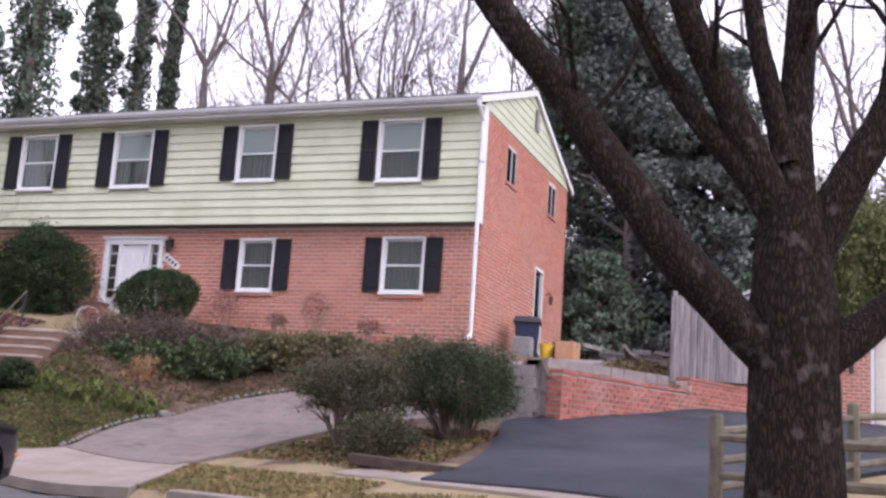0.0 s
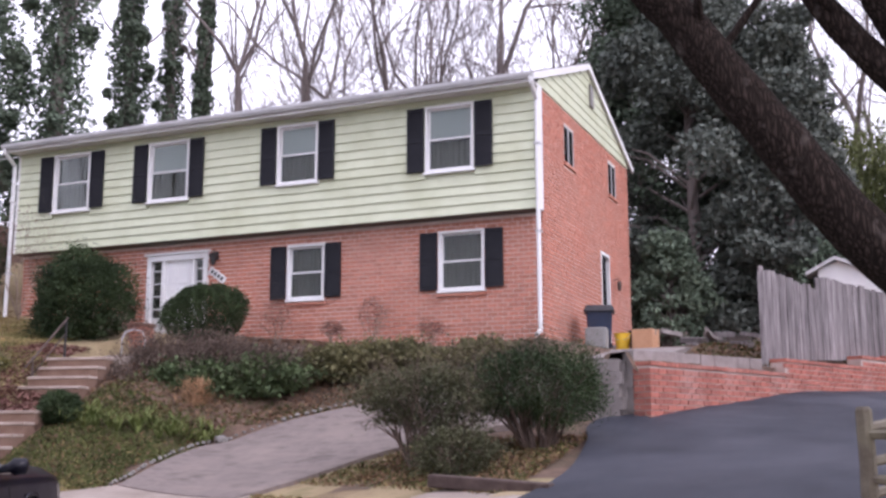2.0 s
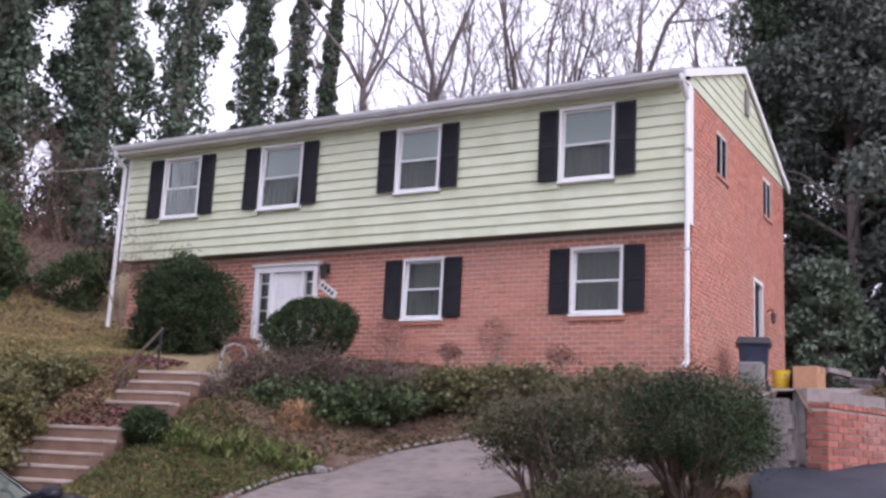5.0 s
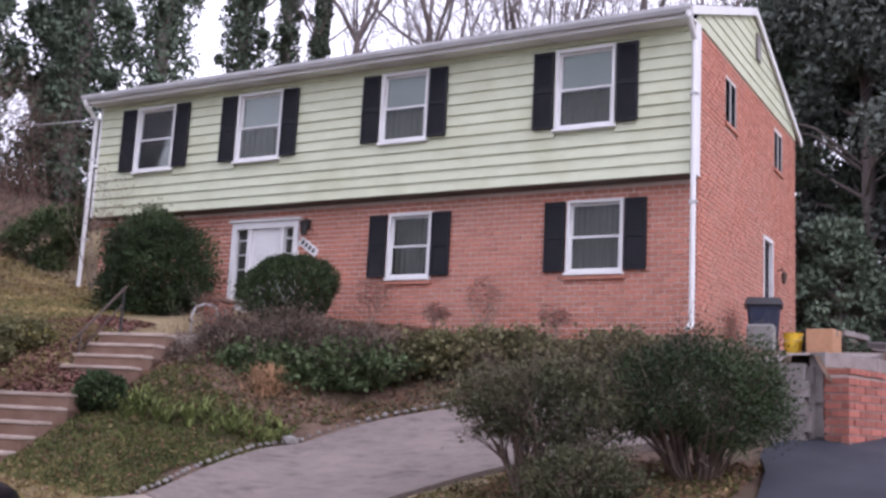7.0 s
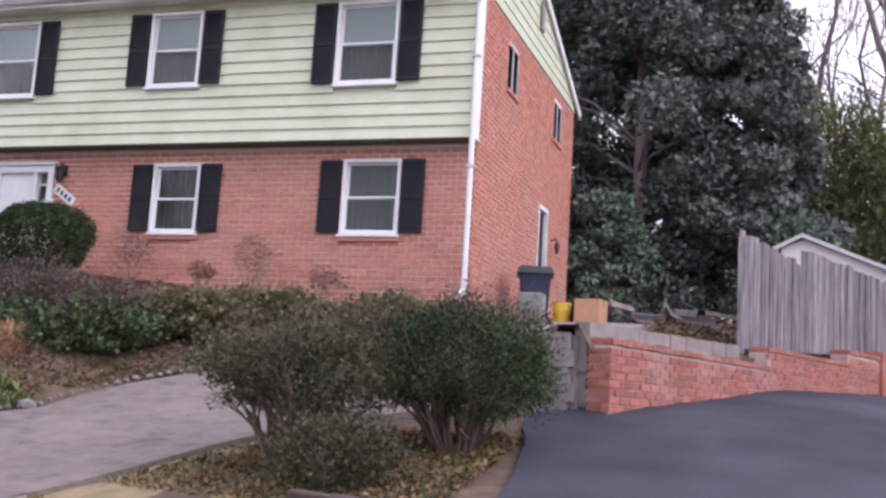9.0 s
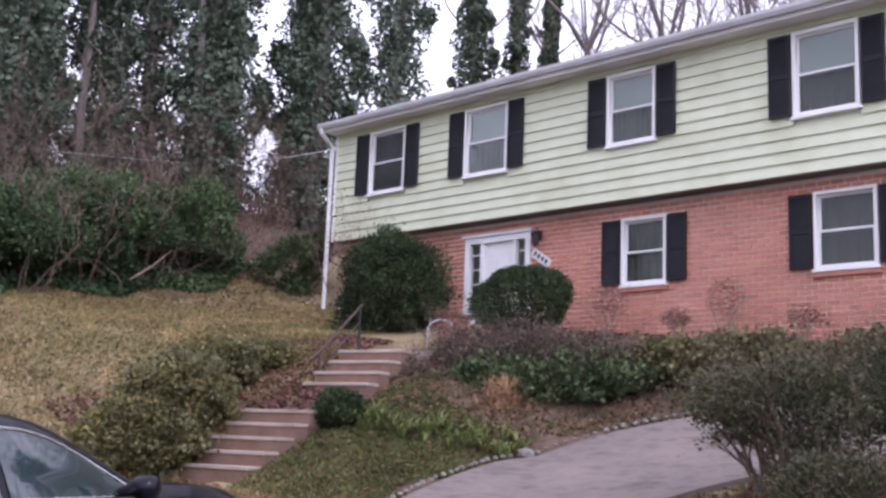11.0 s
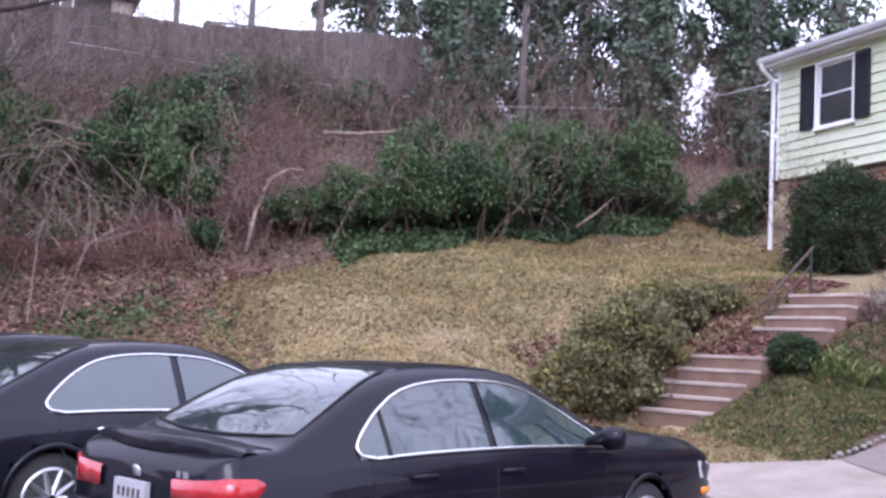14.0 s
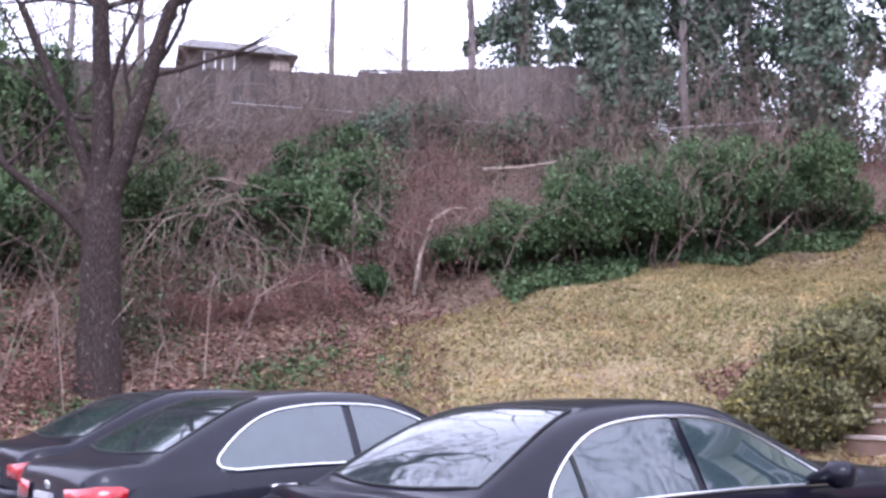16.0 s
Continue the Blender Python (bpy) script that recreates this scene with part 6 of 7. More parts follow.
# big street tree
def street_tree():
    t = thing("street_tree", "large bare street tree with dark furrowed bark", "tree")
    rg = np.random.default_rng(3)
    x, y = 0.18, 5.89
    z = gz(x, y)
    g = Geo()
    zs = [-0.2 + 2.8 * i / 56 for i in range(57)]
    rs = np.interp(zs, [-0.2, 0.0, 0.12, 0.5, 1.0, 1.45, 1.8, 2.2, 2.7], [0.52, 0.46, 0.39, 0.325, 0.30, 0.29, 0.30, 0.25, 0.20])
    v, sides = [], 96
    for a, r in zip(zs, rs):
        for s in range(sides):
            q = 2 * math.pi * s / sides
            k = r * (1 + 0.05 * noise.noise((math.cos(q) * 1.6, math.sin(q) * 1.6, a * 0.7)) + 0.11 * (0.5 - abs(noise.noise((math.cos(q) * 7, math.sin(q) * 7, a * 1.6)))) ** 2 + 0.05 * noise.noise((math.cos(q) * 13, math.sin(q) * 13, a * 4)) - 0.02)
            v.append((x + k * math.cos(q) - 0.02 * a, y + k * math.sin(q), z + a))
    f = [(i * sides + s, i * sides + (s + 1) % sides, (i + 1) * sides + (s + 1) % sides, (i + 1) * sides + s) for i in range(len(zs) - 1) for s in range(sides)]
    part("trunk", g.add(v, f), M["bark"], t, smooth=True)
    limbs = [
        ([(0.20, 5.89, 1.62), (-0.18, 5.75, 2.03), (-0.47, 5.64, 2.35), (-0.72, 5.54, 2.71), (-0.99, 5.44, 3.09), (-1.24, 5.34, 3.46), (-1.56, 5.21, 3.85), (-1.95, 5.05, 4.45)], 0.165, 0.105),
        ([(0.27, 5.93, 2.45), (-0.02, 5.83, 2.93), (-0.35, 5.78, 3.33), (-0.62, 5.75, 3.76), (-0.95, 5.75, 4.5)], 0.11, 0.055),
        ([(0.30, 5.93, 2.45), (0.05, 5.84, 3.01), (-0.18, 5.72, 3.51), (-0.37, 5.60, 3.94), (-0.6, 5.5, 4.7)], 0.135, 0.085),
        ([(0.32, 5.95, 2.4), (0.29, 6.0, 3.19), (0.32, 6.05, 3.71), (0.38, 6.1, 4.8)], 0.15, 0.10),
        ([(0.38, 5.98, 2.3), (0.65, 6.02, 2.9), (0.87, 6.05, 3.31), (1.25, 6.1, 4.2)], 0.16, 0.10),
        ([(0.42, 6.0, 1.62), (0.73, 6.11, 1.88), (1.04, 6.23, 2.16), (1.6, 6.41, 2.68)], 0.15, 0.10),
        ([(0.26, 5.9, 3.0), (0.11, 5.86, 3.65), (0.05, 5.84, 3.93), (-0.05, 5.8, 4.7)], 0.09, 0.06),
    ]
    for pts, r0, r1 in limbs:
        g = Geo()
        sm = []
        P = [Vector(p) + Vector((-0.16, -0.06, -0.095)) for p in pts]
        for i in range(len(P) - 1):
            for k in range(4):
                u = k / 4
                p0, p1, p2, p3 = P[max(0, i - 1)], P[i], P[i + 1], P[min(len(P) - 1, i + 2)]
                sm.append(0.5 * ((2 * p1) + (p2 - p0) * u + (2 * p0 - 5 * p1 + 4 * p2 - p3) * u * u + (3 * p1 - p0 - 3 * p2 + p3) * u ** 3))
        sm.append(P[-1])
        rad = [(r0 + (r1 - r0) * i / (len(sm) - 1)) * (1 + 0.10 * noise.noise((i * 0.9, r0 * 40, 0))) for i in range(len(sm))]
        g.tube(sm, rad, 14, caps=False)
        d = (sm[-1] - sm[-3]).normalized()
        for k in range(3):
            branch(g, sm[-1], (d + Vector(rg.normal(0, 0.35, 3))).normalized(), 2.0, r1 * 0.7, 4, rg, 7, 0.12, 0.6)
        for k in range(3):
            i = int(rg.integers(len(sm) // 2, len(sm) - 1))
            sd = Vector(rg.normal(0, 1, 3))
            branch(g, sm[i], (d * 0.5 + sd.normalized() * 0.8 + Vector((0, 0, 0.5))).normalized(), 0.9, 0.028, 3, rg, 5, 0.1, 0.6)
        part("limb", g, M["bark"], t, smooth=True)


street_tree()


# shrubs before the house
shrub("open_shrub", "open leggy shrub with bare stems and sparse olive leaves", -6.5, 13.4, gz(-6.5, 13.4), 0.92, 0.88, 1.38, M["leaf_open"], 17000, 0.042, 11, 0.50, 34, ragged=1.3, stem_mat=M["cane"])
shrub("round_shrub", "dense rounded evergreen shrub on dark stems", -5.16, 14.3, gz(-5.16, 14.3), 1.0, 0.95, 1.48, M["leaf_shrub"], 34000, 0.036, 12, 0.20, 40, ragged=1.1, stem_mat=M["cane"])
shrub("low_shrub", "low sprawling green shrub under two larger ones", -5.72, 12.65, gz(-5.72, 12.65), 0.60, 0.5, 0.62, M["leaf_open"], 6500, 0.042, 13, 0.0, 12, ragged=1.6, stem_mat=M["cane"])
shrub("clipped_bush", "clipped dark green dome bush beside the front door", -13.82, 18.6, 3.0, 0.98, 0.9, 1.52, M["leaf_shrub"], 24000, 0.05, 14, 0.0, 0, hollow=0.7, lumps=3, ragged=0.35)
shrub("yew_bush", "large shaggy dark evergreen bush at the house front", -17.0, 18.5, 3.1, 1.10, 1.0, 2.22, M["leaf_shrub"], 40000, 0.06, 15, 0.0, 0, hollow=0.55, lumps=12, ragged=0.8)
shrub("small_bush", "small round dark bush beside the garden steps", -13.62, 14.25, 1.34, 0.42, 0.40, 0.68, M["leaf_shrub"], 9000, 0.045, 16, 0.0, 0, hollow=0.6, lumps=6, ragged=0.6)
for i, (x, y, z, rx, ry, h) in enumerate([(-14.15, 16.35, 1.8, 0.6, 0.55, 0.9), (-14.9, 17.35, 2.25, 0.75, 0.6, 0.75), (-13.8, 17.3, 2.35, 0.9, 0.7, 0.95), (-12.6, 17.35, 2.3, 0.95, 0.7, 1.05), (-11.4, 17.5, 2.2, 0.8, 0.7, 0.85)]):
    shrub("juniper", "tangled brown-green creeping bush on the bank", x, y, z - 0.15, rx, ry, h, M["leaf_tangle"], 6500, 0.055, 30 + i, 0.0, 20, ragged=1.9, group="bank shrubs", stem_mat=M["cane"])
for i, (x, y, z, rx, ry, h) in enumerate([(-12.9, 17.0, 1.85, 1.0, 0.6, 0.8), (-11.5, 17.2, 1.9, 0.9, 0.6, 0.75), (-10.4, 18.2, 2.2, 0.9, 0.7, 0.75), (-9.4, 18.5, 2.25, 0.9, 0.6, 0.75), (-8.4, 18.7, 2.3, 0.8, 0.6, 0.55), (-7.6, 18.9, 2.4, 0.6, 0.5, 0.6)]):
    shrub("ivy_mound", "mound of glossy ivy with yellowing leaves", x, y, z, rx, ry, h, M["leaf_ivy"] if i < 2 else M["leaf_olive"], 6500, 0.075, 50 + i, 0.0, 6, hollow=0.55, aspect=0.8, ragged=1.8, lumps=14, stem_mat=M["cane"], group="ivy mounds")


def twig_bush(x, y, z, h, w, seed, mat_="twig"):
    rg = np.random.default_rng(seed)
    t = thing("bare_bush", "small leafless twiggy bush against the brick", "shrub", "bare bushes")
    g = Geo()
    for i in range(9):
        a = rg.uniform(0, 6.28)
        branch(g, Vector((x, y, z)), Vector((math.cos(a) * w, math.sin(a) * w, h)), h * 0.7, 0.010, 3, rg, 4, 0.15, 0.6)
    part("branching", g, M[mat_], t)
    p, d = blob_points(500, (x, y, z + h * 0.75), (w * 0.9, w * 0.9, h * 0.35), seed, 0.3)
    part("dead_leaves", leaf_mesh("dead_leaves", p, 0.045, 0.5), M["leaf_red"], t)


twig_bush(-10.45, 19.6, 3.0, 1.0, 0.38, 71)
twig_bush(-9.1, 19.6, 2.9, 0.6, 0.4, 72)
twig_bush(-12.65, 19.5, 3.1, 0.95, 0.4, 73)
twig_bush(-14.95, 17.9, 2.7, 0.9, 0.4, 74)
twig_bush(-11.3, 19.55, 3.05, 0.5, 0.3, 75)
twig_bush(-19.9, 19.6, 4.0, 2.6, 0.7, 76)


def hedge_ivy():
    """Ivy heaped over the bank beside the lower steps."""
    for i, (x, y, rx, ry, h) in enumerate([(-15.12, 11.95, 0.95, 0.8, 1.12), (-15.55, 12.85, 0.9, 0.8, 1.15), (-16.25, 13.8, 0.8, 0.75, 0.85), (-16.5, 14.8, 0.75, 0.7, 0.6)]):
        shrub("ivy_bank", "spreading bank of variegated ivy beside the steps", x, y, gz(x, y) - 0.15, rx, ry, h, M["leaf_olive"], 12000, 0.058, 80 + i, 0.0, 0, hollow=0.75, aspect=0.8, group="ivy mounds")
        p, d = blob_points(2600, (x, y, gz(x, y) - 0.15 + h / 2), (rx * 1.02, ry * 1.02, h / 2), 180 + i, 0.85)
        tagged(part("ivy_highlights", leaf_mesh("ivy_highlights", p, 0.055, 0.8), M["leaf_yellow"]), "pale variegated ivy leaves over the bank", "ivy", kind="stuff")


hedge_ivy()


def strap_leaves():
    t = thing("lily_clump", "clump of arching strap-leaved green plants", "plant")
    rg = np.random.default_rng(90)
    for k in range(52):
        u = rg.uniform(0, 1)
        x, y = -13.5 + 2.1 * u + rg.normal(0, 0.12), 14.35 + 1.15 * u + rg.normal(0, 0.22)
        z = gz(x, y)
        g = Geo()
        for i in range(9):
            a, l = rg.uniform(0, 6.28), rg.uniform(0.26, 0.46)
            c, s = math.cos(a), math.sin(a)
            w = 0.012
            ps = [(0, 0), (0.35, 0.6), (0.7, 0.75), (1.0, 0.5)]
            v = []
            for u, q in ps:
                v += [(x + c * u * l - s * w * (1.1 - u), y + s * u * l + c * w * (1.1 - u), z + q * l * 0.75), (x + c * u * l + s * w * (1.1 - u), y + s * u * l - c * w * (1.1 - u), z + q * l * 0.75)]
            g.add(v, [(0, 1, 3, 2), (2, 3, 5, 4), (4, 5, 7, 6)])
        part("tuft", g, M["strap"], t)


def dry_tuft(x, y):
    t = thing("grass_tuft", "tuft of dry orange ornamental grass on the bank", "grass")
    rg = np.random.default_rng(17)
    p = np.stack([x + rg.normal(0, 0.14, 700), y + rg.normal(0, 0.12, 700), gz(x, y) + rg.uniform(0, 0.45, 700)], 1)
    part("tussock", leaf_mesh("tussock", p, 0.20, 0.06, out=np.array([0, 0, 1.0])), M["leaf_dry"], t)


M["leaf_dry"] = leaf_mat("dry_blade", (0.26, 0.15, 0.08), (0.46, 0.28, 0.16), 0.8)
dry_tuft(-12.3, 16.25)
M["strap"] = leaf_mat("strap_leaf", (0.065, 0.095, 0.025), (0.20, 0.225, 0.075), 0.5)
strap_leaves()


# ---- woodland behind and beside the house ----
def ivy_tree(x, y, H, r, seed, spread, n, name="ivy_clad_tree", label="tall tree trunk thickly clad in dark ivy"):
    rg = np.random.default_rng(seed)
    z = gz(x, y) - 0.3
    t = thing(name, label, "tree", "ivy-clad trees")
    pts = [Vector((x, y, z))]
    for i in range(8):
        pts.append(pts[-1] + Vector((rg.normal(0, 0.03), rg.normal(0, 0.03), 1)) * H / 8)
    part("trunk", Geo().tube(pts, [r * (1 - 0.6 * i / 8) for i in range(9)], 8, caps=False), M["bark_grey"], t, smooth=True)
    g = Geo()
    ends = []
    for i in range(10):
        a = rg.uniform(0, 6.28)
        branch(g, pts[int(rg.integers(4, 9))], Vector((math.cos(a), math.sin(a), 0.9)), H * 0.13, r * 0.22, 3, rg, 5, 0.2, 0.6, ends)
    part("crown", g, M["bark_grey"], t)
    u = rg.uniform(0.02, 1, n)
    a = rg.uniform(0, 6.28, n)
    lump = 0.25 + 0.45 * np.abs(np.sin(u * 13 + seed) * np.cos(a * 1.5 + u * 9 + seed)) ** 0.8 + 0.30 * np.abs(np.sin(u * 47 + 2 * a + seed))
    rad = r * 0.7 + spread * lump * (1.3 - 1.1 * u) * rg.uniform(0.02, 1, n) ** 0.75
    cx = np.interp(u, np.linspace(0, 1, 9), [p.x for p in pts])
    cy = np.interp(u, np.linspace(0, 1, 9), [p.y for p in pts])
    c = np.stack([cx + rad * np.cos(a), cy + rad * np.sin(a), z + u * H], 1)
    c = [c]
    for i in range(26):
        v, w = rg.uniform(0.12, 0.95), rg.uniform(0, 6.28)
        o = spread * (1.35 - 1.0 * v) * rg.uniform(0.5, 1.25)
        k = min(7, int(v * 8))
        c.append(blob_points(n // 40, (pts[k].x + o * math.cos(w), pts[k].y + o * math.sin(w), z + v * H), np.array([0.6, 0.6, 0.7]) * spread * rg.uniform(0.25, 0.6), seed * 31 + i, 0.2, 6, 1.5)[0])
    part("ivy", leaf_mesh("ivy", np.concatenate(c), 0.155, 0.75), M["leaf_dark"], t)
    return t


IVY = [(-34.4, 15.2, 19, 0.30, 1.5), (-33.9, 18.0, 20, 0.28, 1.3), (-32.9, 22.4, 21, 0.30, 1.5), (-30.2, 23.3, 21, 0.30, 1.6), (-28.4, 25.8, 20, 0.30, 1.7), (-26.9, 27.6, 19, 0.30, 1.6),
       (-29.8, 35.0, 21, 0.30, 1.1), (-28.4, 36.2, 22, 0.25, 0.7), (-27.2, 36.9, 16.5, 0.25, 0.55), (-31.5, 20.2, 15, 0.2, 1.1), (-36.5, 20.0, 18, 0.3, 1.8), (-31.5, 28.0, 18, 0.28, 1.5), (-30.0, 16.7, 16, 0.26, 1.35), (-28.6, 21.9, 17, 0.26, 1.3)]
for i, (x, y, H, r, s) in enumerate(IVY):
    ivy_tree(x, y, H - gz(x, y) * 0.35, r, 200 + i, s, 14000 if s > 1 else 8000)

BARE = [(-25.9, 37.3, 20, 0.22), (-23.6, 38.9, 22, 0.24), (-22.3, 39.5, 19, 0.20), (-20.2, 40.6, 21, 0.22), (-18.8, 41.2, 19, 0.2), (-15.5, 42.6, 23, 0.30), (-13.5, 43.3, 20, 0.2), (-12.2, 43.7, 19, 0.2), (-17.0, 46, 21, 0.2), (-21.5, 47, 22, 0.22),
        (-10.2, 44.5, 18, 0.2), (-8.0, 46, 19, 0.2), (-26.5, 44, 22, 0.22), (-14.2, 38.5, 13, 0.12), (-17.6, 37.5, 13, 0.12), (-11.0, 39.5, 13, 0.12), (-3.4, 37.0, 20, 0.28), (1.4, 42.0, 21, 0.3), (-1.7, 43.5, 20, 0.25), (0.4, 46.0, 19, 0.2), (3.2, 42.5, 20, 0.25), (5.5, 45.0, 20, 0.25), (8.0, 43.0, 20, 0.25), (3.6, 48.0, 18, 0.2),
        (-33.5, 13.2, 15, 0.16), (-35.5, 9.2, 13, 0.12), (-30.9, 19.0, 14, 0.17), (-37, 12.0, 14, 0.14), (-24.6, 40.5, 19, 0.13), (-21.0, 38.2, 17, 0.12), (-19.4, 43.0, 19, 0.13), (-16.2, 40.2, 17, 0.12), (-14.4, 45.5, 19, 0.13), (-12.6, 41.0, 16, 0.12), (-9.2, 42.0, 16, 0.12), (-27.6, 41.0, 20, 0.14), (-23.0, 45.0, 20, 0.13), (2.2, 44.0, 18, 0.13), (-0.6, 40.5, 17, 0.12), (4.6, 43.0, 18, 0.13), (6.8, 41.5, 18, 0.13), (-28.5, -3.5, 15, 0.2), (-31.5, -0.5, 15, 0.2), (-33.0, 3.4, 13, 0.14), (-27.0, 1.8, 12, 0.12)]
for i, (x, y, H, r) in enumerate(BARE):
    bare_tree(x, y, H, r, 300 + i, lean=(0.05 * math.sin(i * 2.1), 0.04 * math.cos(i * 1.7)), depth=5 if i < 24 or i > 27 else 4)

ACROSS = [(-14, -20, 19, 0.24), (-8, -22, 20, 0.26), (-3, -18, 18, 0.24), (3, -21, 20, 0.26), (8, -17, 19, 0.24), (13, -20, 19, 0.24), (17, -10, 19, 0.26), (20, -3, 20, 0.26), (18, 3, 19, 0.24), (14, -14, 18, 0.2), (16, -4, 18, 0.2), (21, 8, 20, 0.26), (-11, -17, 18, 0.2)]
for i, (x, y, H, r) in enumerate(ACROSS):
    bare_tree(x, y, H, r, 700 + i, depth=4, label="bare tree across the street")
# Unseen hedges behind the camera, added to darken what the cars reflect.
for i, (x, y) in enumerate([(-11, -24), (0, -25), (11, -23), (22, -8), (22, 2), (-20, -24), (5, -26)]):
    shrub("unseen_hedge", "unseen dark evergreen growth added to darken reflections", x, y, gz(x, y), 4.5, 2.5, 8.0, M["leaf_dark"], 4200, 0.42, 720 + i, 0.0, 0, hollow=0.5, group="hedges across the street")

pole = thing("dead_tree", "straight pale broken trunk standing on the bank", "tree")
part("trunk", Geo().tube([(-28.76, 21.6, gz(-28.76, 21.6) - 0.3), (-28.7, 21.5, 9), (-28.55, 21.4, 11.5), (-28.5, 21.3, 14.5)], [0.19, 0.17, 0.14, 0.08], 8), M["bark_grey"], pole, smooth=True)
g = Geo()
rg_ = np.random.default_rng(5)
for k in range(4):
    branch(g, Vector((-28.6, 21.45, 9.5 + k * 1.2)), Vector((math.cos(k * 2.0), math.sin(k * 2.0), 0.4)), 1.6, 0.04, 2, rg_, 5)
part("crown", g, M["bark_grey"], pole)
wire = thing("overhead_wire", "thin sagging utility wire across the bank", "wire")
part("cable", Geo().tube([(-34, 6, 9.75), (-31.9, 15.0, 9.17), (-30.5, 18.2, 9.02), (-28.5, 21.67, 9.08), (-26.9, 23.6, 9.5), (-23.5, 27, 10.6)], 0.016, 4), M["gutter"], wire, smooth=True)


def evergreen(x, y, H, R, seed, n, material, size, name, label):
    rg = np.random.default_rng(seed)
    z = gz(x, y) - 0.2
    t = thing(name, label, "tree")
    part("trunk", Geo().tube([(x, y, z), (x + 0.1, y, z + H * 0.3), (x, y + 0.1, z + H * 0.7), (x, y, z + H)], [0.24, 0.19, 0.1, 0.03], 8), M["bark_grey"], t, smooth=True)
    g = Geo()
    cs = []
    for i in range(84):
        u = rg.uniform(0.10, 1.0)
        a = rg.uniform(0, 6.28)
        rr = R * (1 - 0.75 * max(0, u - 0.35) / 0.65) * rg.uniform(0.45, 1.0) * (0.75 + 0.25 * min(1, u / 0.25))
        c = np.array([x + rr * math.cos(a), y + rr * math.sin(a), z + u * H + rg.normal(0, 0.2)])
        cs.append(c)
        g.tube([(x, y, max(z + 0.6, c[2] - rr * 0.45)), tuple((np.array([x, y, c[2] - rr * 0.2]) + c) / 2), tuple(c)], [0.06, 0.04, 0.015], 5, caps=False)
    part("crown", g, M["bark_grey"], t)
    pts = []
    per = n // len(cs)
    for i, c in enumerate(cs):
        p, d = blob_points(per, c, np.array([0.95, 0.95, 0.75]) * R / 3.6 * rg.uniform(0.8, 1.35), seed * 7 + i, 0.35, 6)
        pts.append(p)
    part("crown", leaf_mesh("crown", np.concatenate(pts), size, 0.45), material, t)


evergreen(-6.3, 33.5, 13.8, 3.4, 401, 60000, M["leaf_magnolia"], 0.21, "magnolia", "broad glossy evergreen magnolia behind the house")
evergreen(-3.4, 33.0, 10.6, 2.3, 402, 40000, M["leaf_magnolia"], 0.21, "magnolia", "broad glossy evergreen magnolia behind the house")
evergreen(-8.4, 36.0, 13.0, 3.4, 403, 36000, M["leaf_dark"], 0.22, "holly_tree", "dark evergreen holly behind the roof")
evergreen(-5.9, 37.0, 12.0, 3.0, 404, 36000, M["leaf_dark"], 0.22, "holly_tree", "dark evergreen holly behind the magnolia")
evergreen(-2.4, 31.6, 3.6, 1.5, 405, 7000, M["leaf_dark"], 0.18, "laurel", "low dark laurel in the side yard shade")
evergreen(-6.6, 31.0, 3.4, 1.5, 406, 7000, M["leaf_dark"], 0.18, "laurel", "low dark laurel in the side yard shade")


def bamboo():
    t = thing("bamboo_grove", "grove of yellow-green bamboo", "bamboo", kind="stuff")
    rg = np.random.default_rng(55)
    g, pts = Geo(), []
    for i in range(120):
        x, y = rg.uniform(-2.6, 3.6), rg.uniform(34.8, 39)
        z, h = gz(x, y), rg.uniform(5.5, 8.6)
        a = rg.uniform(0, 6.28)
        b = rg.uniform(0.6, 1.6)
        P = [Vector((x + b * math.cos(a) * u ** 2.4, y + b * math.sin(a) * u ** 2.4, z + h * (u - 0.10 * u ** 4))) for u in (0, 0.3, 0.55, 0.75, 0.9, 1.0)]
        g.tube(P, [0.022, 0.02, 0.016, 0.012, 0.008, 0.004], 4, caps=False)
        for k in range(420):
            u = rg.uniform(0.22, 1) ** 0.8
            pts.append((x + b * math.cos(a) * u ** 2.4 + rg.normal(0, 0.32), y + b * math.sin(a) * u ** 2.4 + rg.normal(0, 0.32), z + h * (u - 0.10 * u ** 4) + rg.normal(0, 0.22)))
    part("culms", g, M["leaf_bamboo"], t)
    part("foliage", leaf_mesh("foliage", pts, 0.24, 0.2, out=np.array([0, 0, -0.8])), M["leaf_bamboo"], t)


bamboo()


# ---- overgrown bank west of the lawn ----
def on_bank(n, seed, x0, x1, y0, y1):
    rg = np.random.default_rng(seed)
    x, y = rg.uniform(x0, x1, n), rg.uniform(y0, y1, n)
    return x, y, height(x, y)


def bank_edge(y):
    """x of the upper edge of the mown lawn."""
    return -22.6 - 0.16 * (y - 12) + np.where(np.asarray(y) < 8, 0.55 * (8 - np.asarray(y)), 0) * 0.9


def lobed_points(n, centre, radii, seed, lobes):
    """Leaf places and directions on overlapping round sprays, with gaps between them."""
    rg = np.random.default_rng(seed)
    ps, ds = [], []
    for i in range(lobes):
        d = rg.normal(size=3)
        d[2] = abs(d[2]) * 1.1 - 0.35
        d /= np.linalg.norm(d)
        c = np.asarray(centre) + d * np.asarray(radii) * rg.uniform(0.45, 0.85)
        k = rg.uniform(0.26, 0.46)
        p, q = blob_points(n // lobes, c, np.asarray(radii) * k, seed * 13 + i, 0.45, 5, 1.8)
        ps.append(p)
        ds.append(q)
    return np.concatenate(ps), np.concatenate(ds)


